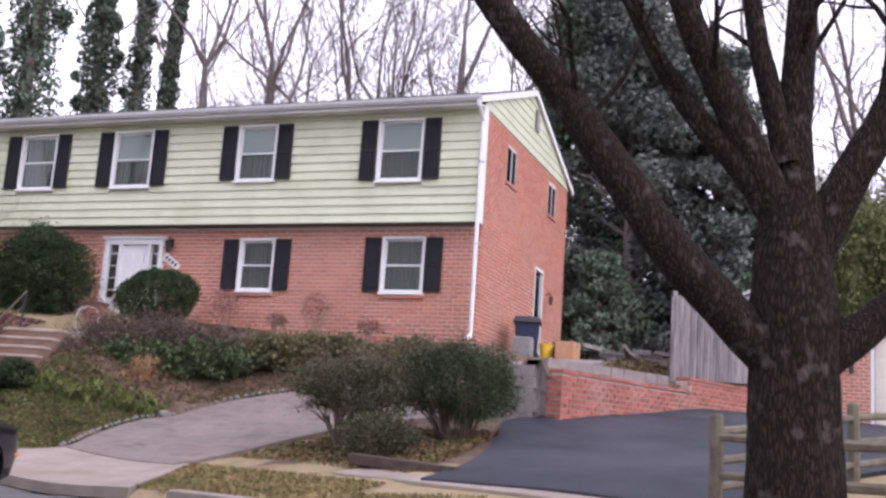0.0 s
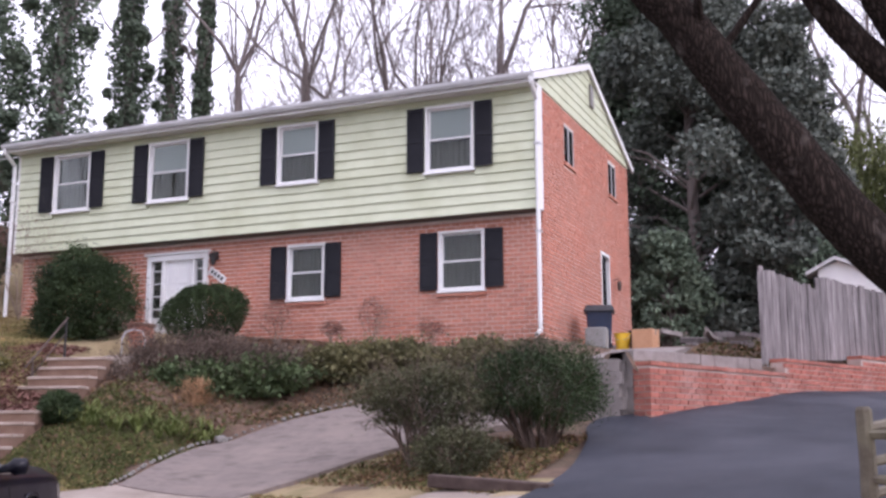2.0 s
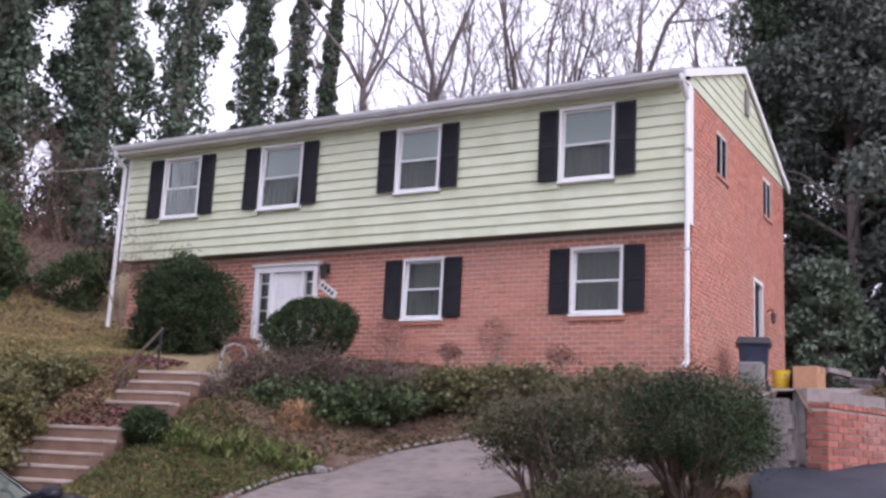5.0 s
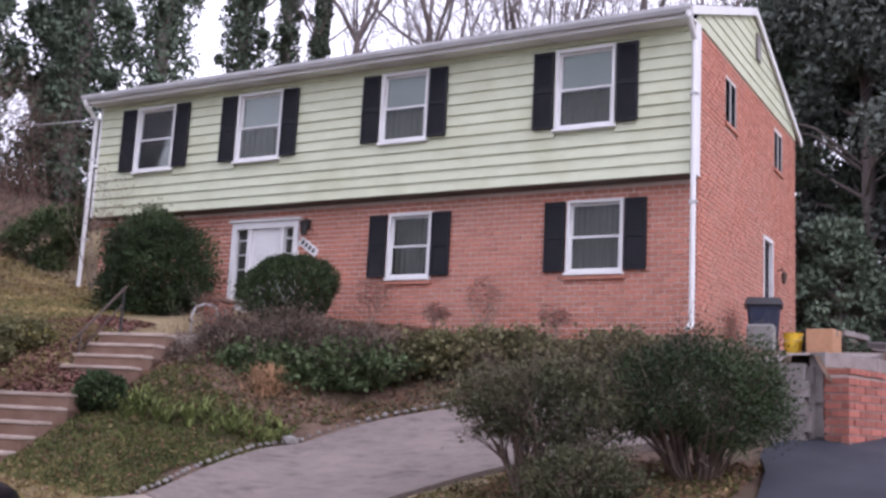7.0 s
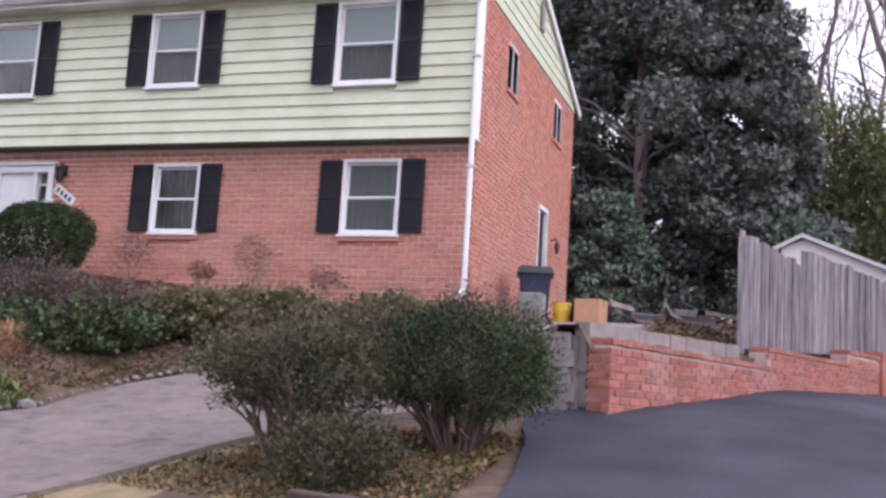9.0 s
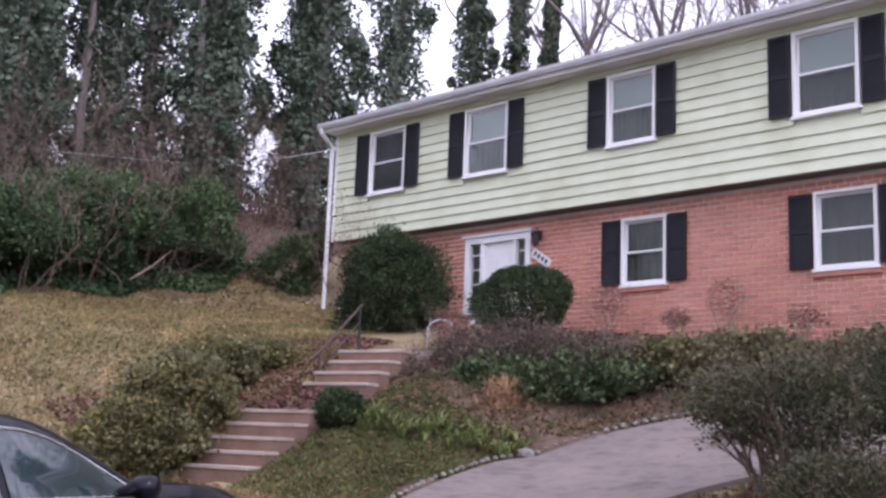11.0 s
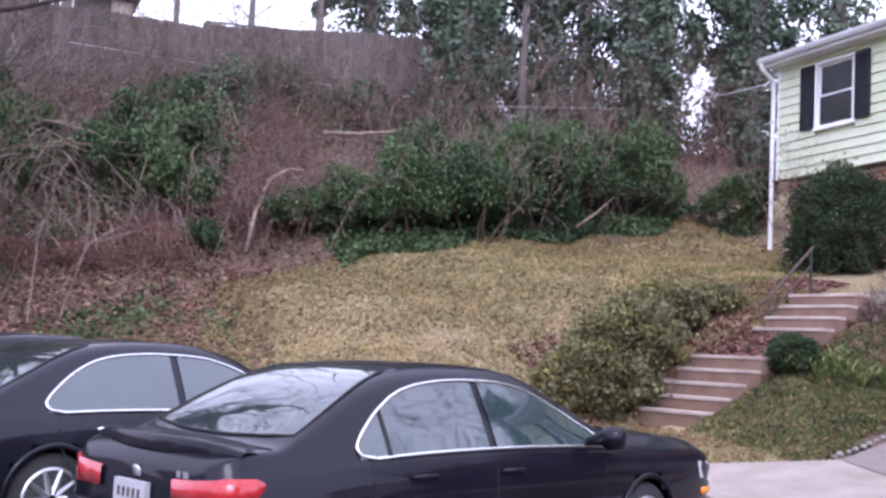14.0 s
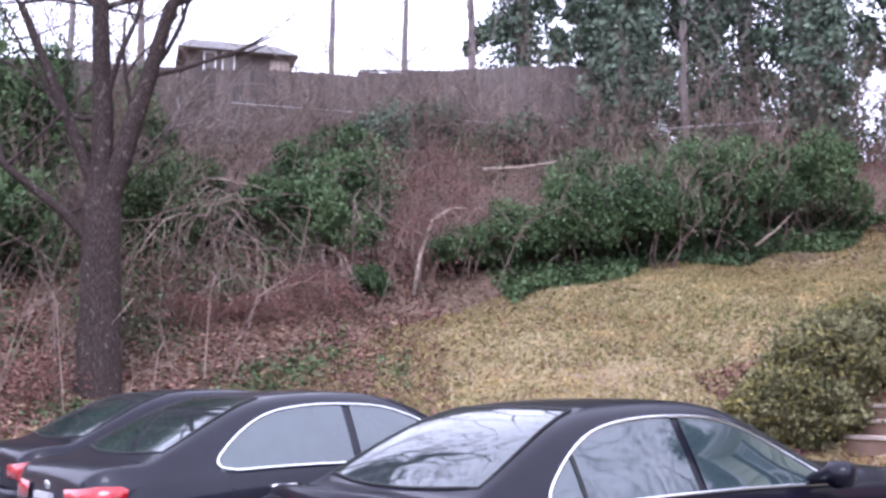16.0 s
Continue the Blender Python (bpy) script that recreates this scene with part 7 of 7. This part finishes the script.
def bank_bush(name, label, x, y, rx, h, material, n, size, seed, lobes=14, stems=7, group="bank shrubs"):
    """A loose many-lobed bush with dark gaps, on stems."""
    t = thing(name, label, "shrub", group)
    z = gz(x, y) - 0.15
    p, d = lobed_points(n, (x, y, z + h * 0.5), (rx, rx * 0.9, h * 0.52), seed, lobes)
    p[:, 2] = np.maximum(p[:, 2], height(p[:, 0], p[:, 1]) + 0.02)
    part("foliage", leaf_mesh("foliage", p, size, 0.5, 0.0, 0.4, d * 0.6 + np.array([0, 0, 0.3])), material, t)
    rg, g = np.random.default_rng(seed + 7), Geo()
    for i in range(stems):
        a = rg.uniform(0, 6.28)
        branch(g, Vector((x + 0.3 * rx * math.cos(a), y + 0.3 * rx * math.sin(a), z)), Vector((math.cos(a) * rx, math.sin(a) * rx, h)), h * 0.6, 0.024, 3, rg, 4, 0.12, 0.55, None, (2, 3), 0.2, 0.006)
    part("branching", g, M["cane"], t)
    return t


def brush():
    """Low growth between the bushes: dry stalks and vines up to the fence, ivy along the lawn's edge."""
    rg = np.random.default_rng(61)
    for nm, lab, m, size, count, hh, lo, hi in (("dry_brush", "dry brown vines and stalks on the bank", M["leaf_tangle"], 0.075, 120, 1.0, 2.5, 11), ("bramble", "tangle of russet brambles on the bank", M["leaf_red"], 0.07, 60, 0.8, 1.5, 10), ("vine_cover", "dark ivy creeping over the upper bank", M["leaf_ivy"], 0.11, 46, 0.9, 3.5, 10), ("fence_vine", "bare brown vines and stalks against the hilltop fence", M["leaf_tangle"], 0.07, 70, 1.9, 8.6, 10.8)):
        pts = []
        for i in range(count):
            y = rg.uniform(-2, 27)
            x = float(bank_edge(y)) - rg.uniform(lo, hi)
            r, h = rg.uniform(0.5, 1.2), hh * rg.uniform(0.6, 1.6)
            pts.append(blob_points(520, (x, y, gz(x, y) + h * 0.4), (r, r, h * 0.7), int(rg.integers(1e6)), 0.4, 7, 1.6)[0])
        tagged(part(nm, leaf_mesh(nm, np.concatenate(pts), size, 0.45), m), lab, "undergrowth", kind="stuff")
    y = rg.uniform(10.6, 20.5, 15000)
    x = bank_edge(y) + 0.25 + 0.35 * np.sin(y * 2.1) - np.abs(rg.normal(0, 1.0, len(y)))
    p = np.stack([x, y, height(x, y) + np.abs(rg.normal(0, 0.10, len(y)))], 1)
    tagged(part("ivy_carpet", leaf_mesh("ivy_carpet", p, 0.10, 0.75, up=0.4), M["leaf_bank"]), "ivy carpet along the foot of the bank", "undergrowth", kind="stuff")
    g = Geo()
    for i in range(300):
        y = rg.uniform(-3, 27)
        x = float(bank_edge(y)) - rg.uniform(0.4, 10.5)
        z = gz(x, y)
        a, l, h = rg.uniform(0, 6.28), rg.uniform(0.6, 2.2), rg.uniform(0.6, 2.4)
        P = [Vector((x, y, z)), Vector((x + 0.3 * l * math.cos(a), y + 0.3 * l * math.sin(a), z + h * 0.8)), Vector((x + 0.7 * l * math.cos(a), y + 0.7 * l * math.sin(a), z + h)), Vector((x + l * math.cos(a), y + l * math.sin(a), z + h * 0.7))]
        g.tube(P, [0.012, 0.011, 0.009, 0.004], 3, caps=False)
        for k in range(3):
            branch(g, P[1 + k % 2], Vector((math.cos(a + k), math.sin(a + k), 0.5)), l * 0.4, 0.008, 1, rg, 3)
    tagged(part("cane_thicket", g, M["cane"]), "thicket of bare arching canes on the bank", "undergrowth", kind="stuff")


brush()


def thicket(x, y, h, seed):
    """A leafless many-stemmed bush on the bank."""
    rg = np.random.default_rng(seed)
    t = thing("bare_thicket", "leafless many-stemmed thicket on the bank", "shrub", "bank thickets")
    g, z = Geo(), gz(x, y) - 0.1
    for i in range(7):
        a = rg.uniform(0, 6.28)
        branch(g, Vector((x + rg.normal(0, 0.3), y + rg.normal(0, 0.3), z)), Vector((math.cos(a) * 0.5, math.sin(a) * 0.5, 1)), h * 0.5, 0.022, 4, rg, 5, 0.12, 0.6, None, (2, 3), 0.22, 0.006)
    part("branching", g, M["cane"], t)


for i in range(26):
    yy = -3 + 28 * ((i * 0.618) % 1.0)
    thicket(float(bank_edge(yy)) - 4.0 - 6.5 * ((i * 0.381) % 1.0), yy, 2.0 + 2.2 * ((i * 0.73) % 1.0), 900 + i)
for i, (x, y, rx, h) in enumerate([(-26.5, 0.6, 1.9, 5.0), (-28.5, 3.0, 1.5, 3.6), (-24.6, -1.6, 1.7, 4.0), (-25.0, 0.9, 1.2, 2.6)]):
    bank_bush("tall_evergreen", "tall dark evergreen bush behind the lawn tree", x, y, rx, h, M["leaf_bank"], 16000, 0.13, 540 + i, 20, 6)
# long green hedge of shrubs above the lawn
for i, (x, y, rx, h) in enumerate([(-24.4, 10.3, 1.0, 1.2), (-24.0, 11.4, 1.1, 1.5), (-23.6, 12.6, 1.2, 2.1), (-23.0, 14.0, 1.3, 2.3), (-23.6, 15.4, 1.4, 2.5), (-24.2, 17.2, 1.6, 2.7), (-24.1, 18.9, 1.4, 2.4), (-25.3, 13.6, 1.3, 2.0), (-25.6, 16.0, 1.4, 2.2)]):
    bank_bush("hedge_shrub", "bushy green evergreen shrub at the foot of the bank", x, y, rx, h, M["leaf_bank"], 15000, 0.095, 500 + i, 18, 9)
bank_bush("laurel_shrub", "rounded yellow-green shrub near the house corner", -22.4, 20.5, 1.0, 1.9, M["leaf_ivy"], 9000, 0.09, 511, 12, 6)
# dark evergreen clump climbing the bank, and smaller greens about it
for i, (x, y, rx, h) in enumerate([(-25.3, 7.6, 1.1, 2.0), (-26.5, 8.1, 1.2, 2.1), (-27.6, 7.4, 1.3, 2.1), (-26.2, 6.4, 1.1, 1.8), (-28.9, 8.4, 1.2, 1.8)]):
    bank_bush("evergreen_clump", "dark glossy evergreen bush climbing the bank", x, y, rx, h, M["leaf_bank"], 13000, 0.11, 560 + i, 14, 6)
bank_bush("young_evergreen", "small green bush at the edge of the lawn", -23.9, 8.15, 0.5, 0.95, M["leaf_bank"], 4500, 0.09, 570, 7, 3)
for i, (x, y, rx, h) in enumerate([(-32.0, 11.0, 1.4, 2.2), (-30.6, 9.6, 1.2, 1.6), (-31.6, 13.6, 1.3, 1.8)]):
    bank_bush("blue_green_bush", "dull green bush below the hilltop fence", x, y, rx, h, M["leaf_dark"], 9000, 0.12, 575 + i, 12, 5)
for i, (x, y, rx, h) in enumerate([(-25.4, 3.9, 1.0, 2.7), (-26.6, 4.6, 1.1, 2.2)]):
    bank_bush("privet", "yellow-green leafy bush behind the lawn tree", x, y, rx, h, M["leaf_ivy"], 8000, 0.09, 580 + i, 14, 6)


def fallen_brush(x, y, r, h, seed):
    """Heap of bare grey fallen branches that arch down to the ground."""
    rg = np.random.default_rng(seed)
    t = thing("fallen_branches", "heap of bare grey fallen branches over a dark hollow", "branches", "fallen branches")
    for i in range(16):
        g = Geo()
        a, l = rg.uniform(-0.6, 2.2), r * rg.uniform(0.9, 1.7)
        b = Vector((x + rg.normal(0, 0.5) - 0.8, y + rg.normal(0, 0.6) - 0.5, 0))
        b.z = gz(b.x, b.y) + h * rg.uniform(0.5, 1.0)
        branch(g, b, Vector((math.cos(a), math.sin(a), -0.05)), l, 0.022, 3, rg, 5, -0.28, 0.5, None, (2, 4), 0.16, 0.007)
        tagged(part("branching", g, M["cane"] if i % 3 else M["twig"], t), kind="stuff")


fallen_brush(-24.6, 5.2, 1.5, 1.9, 31)
for i, (x, y, rx, h) in enumerate([(-28.2, 11.0, 1.3, 1.6), (-27.2, 10.4, 0.9, 1.3), (-23.8, 7.0, 0.85, 0.95), (-23.6, 4.6, 0.8, 0.6), (-24.7, 9.4, 0.8, 1.6), (-23.5, 5.9, 0.7, 0.6)]):
    shrub("bramble_mound", "mound of reddish bare bramble", x, y, gz(x, y) - 0.1, rx, rx, h, M["leaf_red"], 3000, 0.05, 520 + i, 0.0, 20, hollow=0.4, lumps=10, group="bramble mounds", ragged=1.8, stem_mat=M["cane"])


def log(pts, r):
    t = thing("fallen_limb", "pale bare fallen limb lying over the brush", "branch", "fallen branches")
    part("limb", Geo().tube([(x, y, gz(x, y) + h) for x, y, h in pts], [r * (1 - 0.6 * i / (len(pts) - 1)) for i in range(len(pts))], 7), M["twig"], t, smooth=True)


log([(-23.8, 9.0, 0.1), (-24.1, 9.2, 0.7), (-24.6, 9.6, 1.2), (-24.9, 10.1, 1.25), (-25.0, 10.5, 1.15)], 0.05)
log([(-27.3, 11.6, 1.1), (-27.0, 12.4, 1.2), (-26.8, 13.3, 1.35), (-26.5, 14.3, 1.3)], 0.05)
log([(-22.9, 16.3, 0.4), (-23.0, 16.9, 0.75), (-23.1, 17.4, 1.1)], 0.035)


def side_tree():
    t = thing("lawn_tree", "bare forked tree with a sawn knot beside the lawn", "tree")
    rg = np.random.default_rng(8)
    x, y = -21.2, 3.05
    z = gz(x, y) - 0.2
    part("trunk", Geo().tube([(x, y, z), (x, y, z + 0.3), (-21.17, 3.04, 2.83), (-20.98, 3.0, 4.3), (-20.9, 2.98, 4.8)], [0.50, 0.38, 0.33, 0.31, 0.24], 16, caps=False), M["bark_lawn"], t, smooth=True)
    part("knot", Geo().tube([(-20.95, 3.02, 2.83), (-20.86, 3.02, 2.83)], [0.10, 0.08], 12), M["wood_grey"], t, "pale sawn knot")
    for pts, r0, r1 in (([(-20.95, 2.99, 4.3), (-20.75, 2.95, 5.8), (-20.4, 2.85, 7.54), (-20.0, 2.7, 10)], 0.2, 0.10), ([(-20.95, 3.05, 4.3), (-20.65, 3.4, 5.6), (-20.53, 3.65, 6.49), (-20.22, 3.95, 7.6), (-19.8, 5.0, 9.2)], 0.19, 0.08), ([(-21.0, 2.9, 3.7), (-20.99, 2.45, 4.2), (-20.76, 1.51, 4.9), (-20.5, 0.2, 6.4)], 0.10, 0.05), ([(-20.95, 2.95, 4.5), (-20.9, 2.3, 6.0), (-20.7, 1.6, 7.6)], 0.12, 0.06)):
        g = Geo()
        pts = [Vector(q) for q in pts]
        g.tube(pts, [r0 + (r1 - r0) * i / (len(pts) - 1) for i in range(len(pts))], 9, caps=False)
        for q in range(1, len(pts)):
            for k in range(2):
                branch(g, Vector(pts[q]), Vector((rg.normal(0, 0.6), rg.normal(0, 0.6) + (0.5 if r0 == 0.19 else 0), 0.7)), 2.2, r1 * 0.6, 4, rg, 6, 0.12, 0.55)
        part("limb", g, M["bark_lawn"], t, smooth=True)


M["bark_lawn"] = bark_mat("lawn_tree_bark", (0.035, 0.026, 0.023), (0.115, 0.088, 0.078), (0.17, 0.145, 0.13), 34)
side_tree()


def hill_fence():
    f = thing("hilltop_fence", "long dark board fence along the top of the bank", "fence")
    a, b, c = Vector((-35.2, -2.0)), Vector((-33.9, 9.8)), Vector((-31.3, 16.5))
    me = Geo().box((-0.082, -0.012, -1.3), (0.082, 0.012, 2.3)).mesh("board")
    me.materials.append(M["wood_dark"])
    for p, q in ((a, b), (b, c)):
        n = int((q - p).length / 0.16)
        ang = math.degrees(math.atan2(q.y - p.y, q.x - p.x))
        for i in range(n):
            k = p.lerp(q, i / n)
            ob = part("board", me, None, f)
            ob.matrix_basis = pose(k.x, k.y, min(8.55, gz(k.x, k.y)) + max(0, 8.55 - gz(k.x, k.y)) * 0.999 + 0.04 * math.sin(k.y) + rng.uniform(-0.03, 0.03) + (0.12 if p is b else 0.0), 0, 0, ang)
    part("cap_rail", Geo().tube([(-34.0, 9.8, 11.05), (-33.3, 12.6, 11.05)], 0.04, 4), M["wood_dark"], f)
    h = thing("hilltop_house", "small brown and cream house beyond the hilltop fence", "house")
    part("wall", Geo().box((-54, 5.2, 9), (-49.5, 9.6, 16.2)), M["wood_dark"], h)
    part("corner_panel", Geo().box((-49.6, 8.8, 12), (-49.4, 9.65, 15.9)), M["walk"], h, "pale tan side panel")
    for y in (5.9, 6.7):
        w = part("window", Geo().box((-49.52, y, 14.9), (-49.42, y + 0.55, 16.1)), M["white"], h)
        part("pane", Geo().box((-49.43, y + 0.06, 14.98), (-49.40, y + 0.49, 16.0)), M["dark_room"], w)
    part("roof", Geo().add([(-55, 4.8, 16.1), (-49, 4.8, 16.1), (-49, 10.0, 16.1), (-55, 10.0, 16.1), (-52, 5.4, 17.4), (-52, 9.4, 17.4)], [(0, 1, 4), (1, 2, 5, 4), (2, 3, 5), (3, 0, 4, 5), (3, 2, 1, 0)]), M["shingle"], h)


hill_fence()


# ---- grass, leaf litter ----
def keep_off(x, y):
    """True where the ground is lawn or bed, not paving, steps or house."""
    d = kerb_distance(x, y)
    drive = ((x > -11.15) & (x < -8.6 + 0.45 * (y - 12)) & (y > 11) & (y < 17.0 + (x + 9.5) * 0.55)) | ((x > -11.4) & (x < -4.6) & (y > 15.0) & (y < 17.0 + (x + 9.5) * 0.5))
    black = (x > -4.6) & (y > 9.4) & (y > 9.4 + (x + 0.9) * 2.05) & (x < 7.5)
    walk_ = (d > 2.05) & (d < 2.7) & (x > -11.5)
    across = (x - STEP_X) * STEP_A[0] + (y - STEP_Y) * STEP_A[1]
    steps = ((np.abs(across) < 0.64) & (y > 12.2) & (y < 16.6)) | ((x > -16.9) & (x < -14.4) & (y > 16.5) & (y < 20.3))
    home = (x > HX0) & (x < HX1 + 0.1) & (y > SY)
    apron = (x > -12.0 + 0.6 * np.clip(y - 10.85, 0, 2)) & (x < -7.6 - 0.35 * (y - 9.6)) & (y < 12.9)
    pad = (x > -7) & (x < 1) & (y > 16)
    return (d > 0.2) & ~(drive | black | walk_ | steps | home | apron | pad)


def scatter(n, seed, x0, x1, y0, y1, density):
    rg = np.random.default_rng(seed)
    x, y = rg.uniform(x0, x1, n), rg.uniform(y0, y1, n)
    k = keep_off(x, y) & (rg.uniform(0, 1, n) < density(x, y))
    x, y = x[k], y[k]
    return np.stack([x, y, height(x, y)], 1)


def patch(x, y, s, o):
    return 0.5 + 0.5 * np.sin(x * s + o + 1.3 * np.sin(y * s * 0.7)) * np.cos(y * s * 0.9 + 2.1 * o)


lawn_w = lambda x, y: ((x < np.where(y < 14.3, -14.7, -15.1)) & (x > bank_edge(y) - 0.5)) * 1.0
p = scatter(165000, 1, -26, -14.9, 2, 20, lambda x, y: lawn_w(x, y) * (0.55 + 0.45 * patch(x, y, 0.7, 0.4)) * np.where(y < 7.5 - (x + 20) * 0.3, 0.25, 1))
p[:, 2] += 0.03
tagged(part("lawn_grass", leaf_mesh("lawn_grass", p, 0.11, 0.16, out=np.array([0, 0, 0.55])), M["grass"]), "short dry winter grass on the slope", "grass", kind="stuff")
p = scatter(70000, 2, -26, -14.6, 4, 20.3, lambda x, y: lawn_w(x, y) * np.clip(patch(x, y, 0.45, 2.0) * 1.4 - 0.6 + 0.7 * (x > -19.5) * (y > 15.2), 0, 1))
p[:, 2] += 0.03
tagged(part("green_grass", leaf_mesh("green_grass", p, 0.10, 0.16, out=np.array([0, 0, 0.55])), M["grass_green"]), "greener patches of grass on the slope", "grass", kind="stuff")
p = scatter(90000, 3, -14.6, -3.0, 5.8, 16, lambda x, y: np.where(y > 14.2 - (x + 12) * 0.5, 0.30, 0.9) * np.where((x < -8.8) & (y > 12.7), 0.25, 1))
p[:, 2] += 0.03
tagged(part("verge_grass", leaf_mesh("verge_grass", p, 0.085, 0.16, out=np.array([0, 0, 0.6])), M["grass"]), "yellowed grass of the verge and bed edges", "grass", kind="stuff")
p = scatter(16000, 8, -8.9, -3.4, 9.0, 14.4, lambda x, y: np.clip(0.2 + 0.8 * patch(x, y, 1.4, 0.2), 0, 1))
p[:, 2] += 0.03
tagged(part("mossy_grass", leaf_mesh("mossy_grass", p, 0.085, 0.16, out=np.array([0, 0, 0.6])), M["grass_green"]), "yellow-green grass along the drive", "grass", kind="stuff")
p = scatter(42000, 4, -13.9, -9.0, 12.2, 17, lambda x, y: np.clip(0.35 + 0.6 * patch(x, y, 1.1, 0.7), 0, 1) * np.where(y > 15.8, 0.3, 1))
p[:, 2] += 0.03
tagged(part("bank_grass", leaf_mesh("bank_grass", p, 0.10, 0.17, out=np.array([0, 0, 0.5])), M["grass_green"]), "straggling green grass on the front bank", "grass", kind="stuff")
p = scatter(68000, 5, -27, -14.6, 0, 20.5, lambda x, y: np.clip(0.22 + 0.5 * (x < bank_edge(y) + 1.2) + 0.6 * (y < 8.2 - (x + 20) * 0.25) + 0.25 * (y > 15), 0, 0.9))
p[:, 2] += 0.025
tagged(part("leaf_litter", leaf_mesh("leaf_litter", p, 0.085, 0.65, up=0.75), M["leaf_tan"]), "fallen tan leaves over the lawn", "leaves", kind="stuff")
p = scatter(40000, 6, -28, -16, -2, 12, lambda x, y: np.where(y < 8.6 - (x + 20) * 0.25, 0.9, 0.05))
p[:, 2] += 0.03
tagged(part("russet_litter", leaf_mesh("russet_litter", p, 0.085, 0.65, up=0.7), M["leaf_red"]), "fallen russet leaves under the lawn tree", "leaves", kind="stuff")
p = scatter(22000, 9, -25, -16.8, 1.5, 8.2, lambda x, y: np.where(y < 8.0 - (x + 20) * 0.25, 1, 0) * np.clip(patch(x, y, 1.3, 1.1) * 1.6 - 0.75, 0, 1))
p[:, 2] += 0.05
tagged(part("ground_ivy", leaf_mesh("ground_ivy", p, 0.085, 0.7, up=0.5), M["leaf_ivy"]), "patches of low green ivy among fallen leaves", "ivy", kind="stuff")
rg_ = np.random.default_rng(44)
p = np.stack([rg_.uniform(-17.2, -14.2, 9000), rg_.uniform(11.6, 17.4, 9000), np.zeros(9000)], 1)
p = p[(p[:, 0] - STEP_X) * STEP_A[0] + (p[:, 1] - STEP_Y) * STEP_A[1] < -0.64]
p[:, 2] = height(p[:, 0], p[:, 1]) + 0.035
q = np.stack([rg_.uniform(-0.85, 0.85, 1500), rg_.uniform(1.5, 2.62, 1500)], 1)
land = np.array([(*by_steps(u, w), 0.0) for u, w in q])
land[:, 2] = np.maximum(np.where(np.abs(q[:, 0]) < 0.6, 1.605 + np.clip(land[:, 1] - 13.95, 0, 9) * 0.22, 0), height(land[:, 0], land[:, 1])) + 0.03
p = np.concatenate([p, land])
tagged(part("step_side_litter", leaf_mesh("step_side_litter", p, 0.085, 0.65, up=0.6), M["leaf_red"]), "brown leaves drifted beside the garden steps", "leaves", kind="stuff")
p = scatter(70000, 7, -15, -3.6, 9, 20, lambda x, y: np.clip(0.45 + 0.6 * ((x > -7.4) & (y > 12.2)) + 0.35 * (y > 15), 0, 0.95))
p[:, 2] += 0.03
tagged(part("bed_litter", leaf_mesh("bed_litter", p, 0.065, 0.6, up=0.75), M["leaf_brown"]), "brown fallen leaves in the beds", "leaves", kind="stuff")


def yard_cover():
    rg = np.random.default_rng(21)
    s, w = rg.uniform(0.3, 9, 16000), rg.uniform(0.55, 5.5, 16000)
    x, y = W0.x + WD.x * s - WN.x * w, W0.y + WD.y * s - WN.y * w
    k = (x > -4.2) & (y > 18.3)
    p = np.array([(a, b, yard_z(a, b) + 0.03) for a, b in zip(x[k], y[k])])
    tagged(part("yard_grass", leaf_mesh("yard_grass", p[::2], 0.10, 0.17, out=np.array([0, 0, 0.5])), M["grass_green"]), "thin grass over the side yard", "grass", kind="stuff")
    tagged(part("yard_litter", leaf_mesh("yard_litter", p[1::2], 0.075, 0.6, up=0.75), M["leaf_brown"]), "fallen leaves over the side yard", "leaves", kind="stuff")


yard_cover()


# ---- bricks of the house ----
def house_bricks():
    brick_run((HX0 + 0.02, HY0, 0), (1, 0), HX1 - HX0 - 0.04, ZB, lambda s: ZS - 0.02, (0, -1), wall_front, M["brick"], M["brick_piece"],
              holes=[(h[0] - HX0 - 0.02, h[1] - HX0 - 0.02, h[2] - (0.115 if h is not DOOR else 0), h[3]) for h in LOWER + [DOOR]], near=lambda s, z: s > 10.6 and 3.3 < z < 4.9)
    brick_run((HX1, HY0, 0), (0, 1), HY1 - HY0, ZB, lambda s: ZE - 0.06, (1, 0), wall_side, M["brick"], M["brick_piece"],
              holes=[(h[0] - HY0, h[1] - HY0, h[2] - (0.07 if h is not SIDE_DOOR else 0), h[3]) for h in SIDE_WIN + [SIDE_DOOR]], near=lambda s, z: s < 2.4 and 3.3 < z < 6.0)


house_bricks()
brick_run((W0.x, W0.y, 0), (WD.x, WD.y), WLEN, 1.02, wall_top, (WN.x, WN.y), garden_wall, M["wall_brick"], M["wall_brick_piece"], near=lambda s, z: s < 6.0 and z > 1.3,
          base=lambda s: gz(W0.x + WD.x * s, W0.y + WD.y * s) - 0.1)
brick_run((W0.x - WD.x * 0.012, W0.y - WD.y * 0.012, 0), (-WN.x, -WN.y), 0.31, 1.02, lambda s: wall_top(0), (-WD.x, -WD.y), garden_wall, M["wall_brick"], M["wall_brick_piece"], near=lambda s, z: True, limit=40)
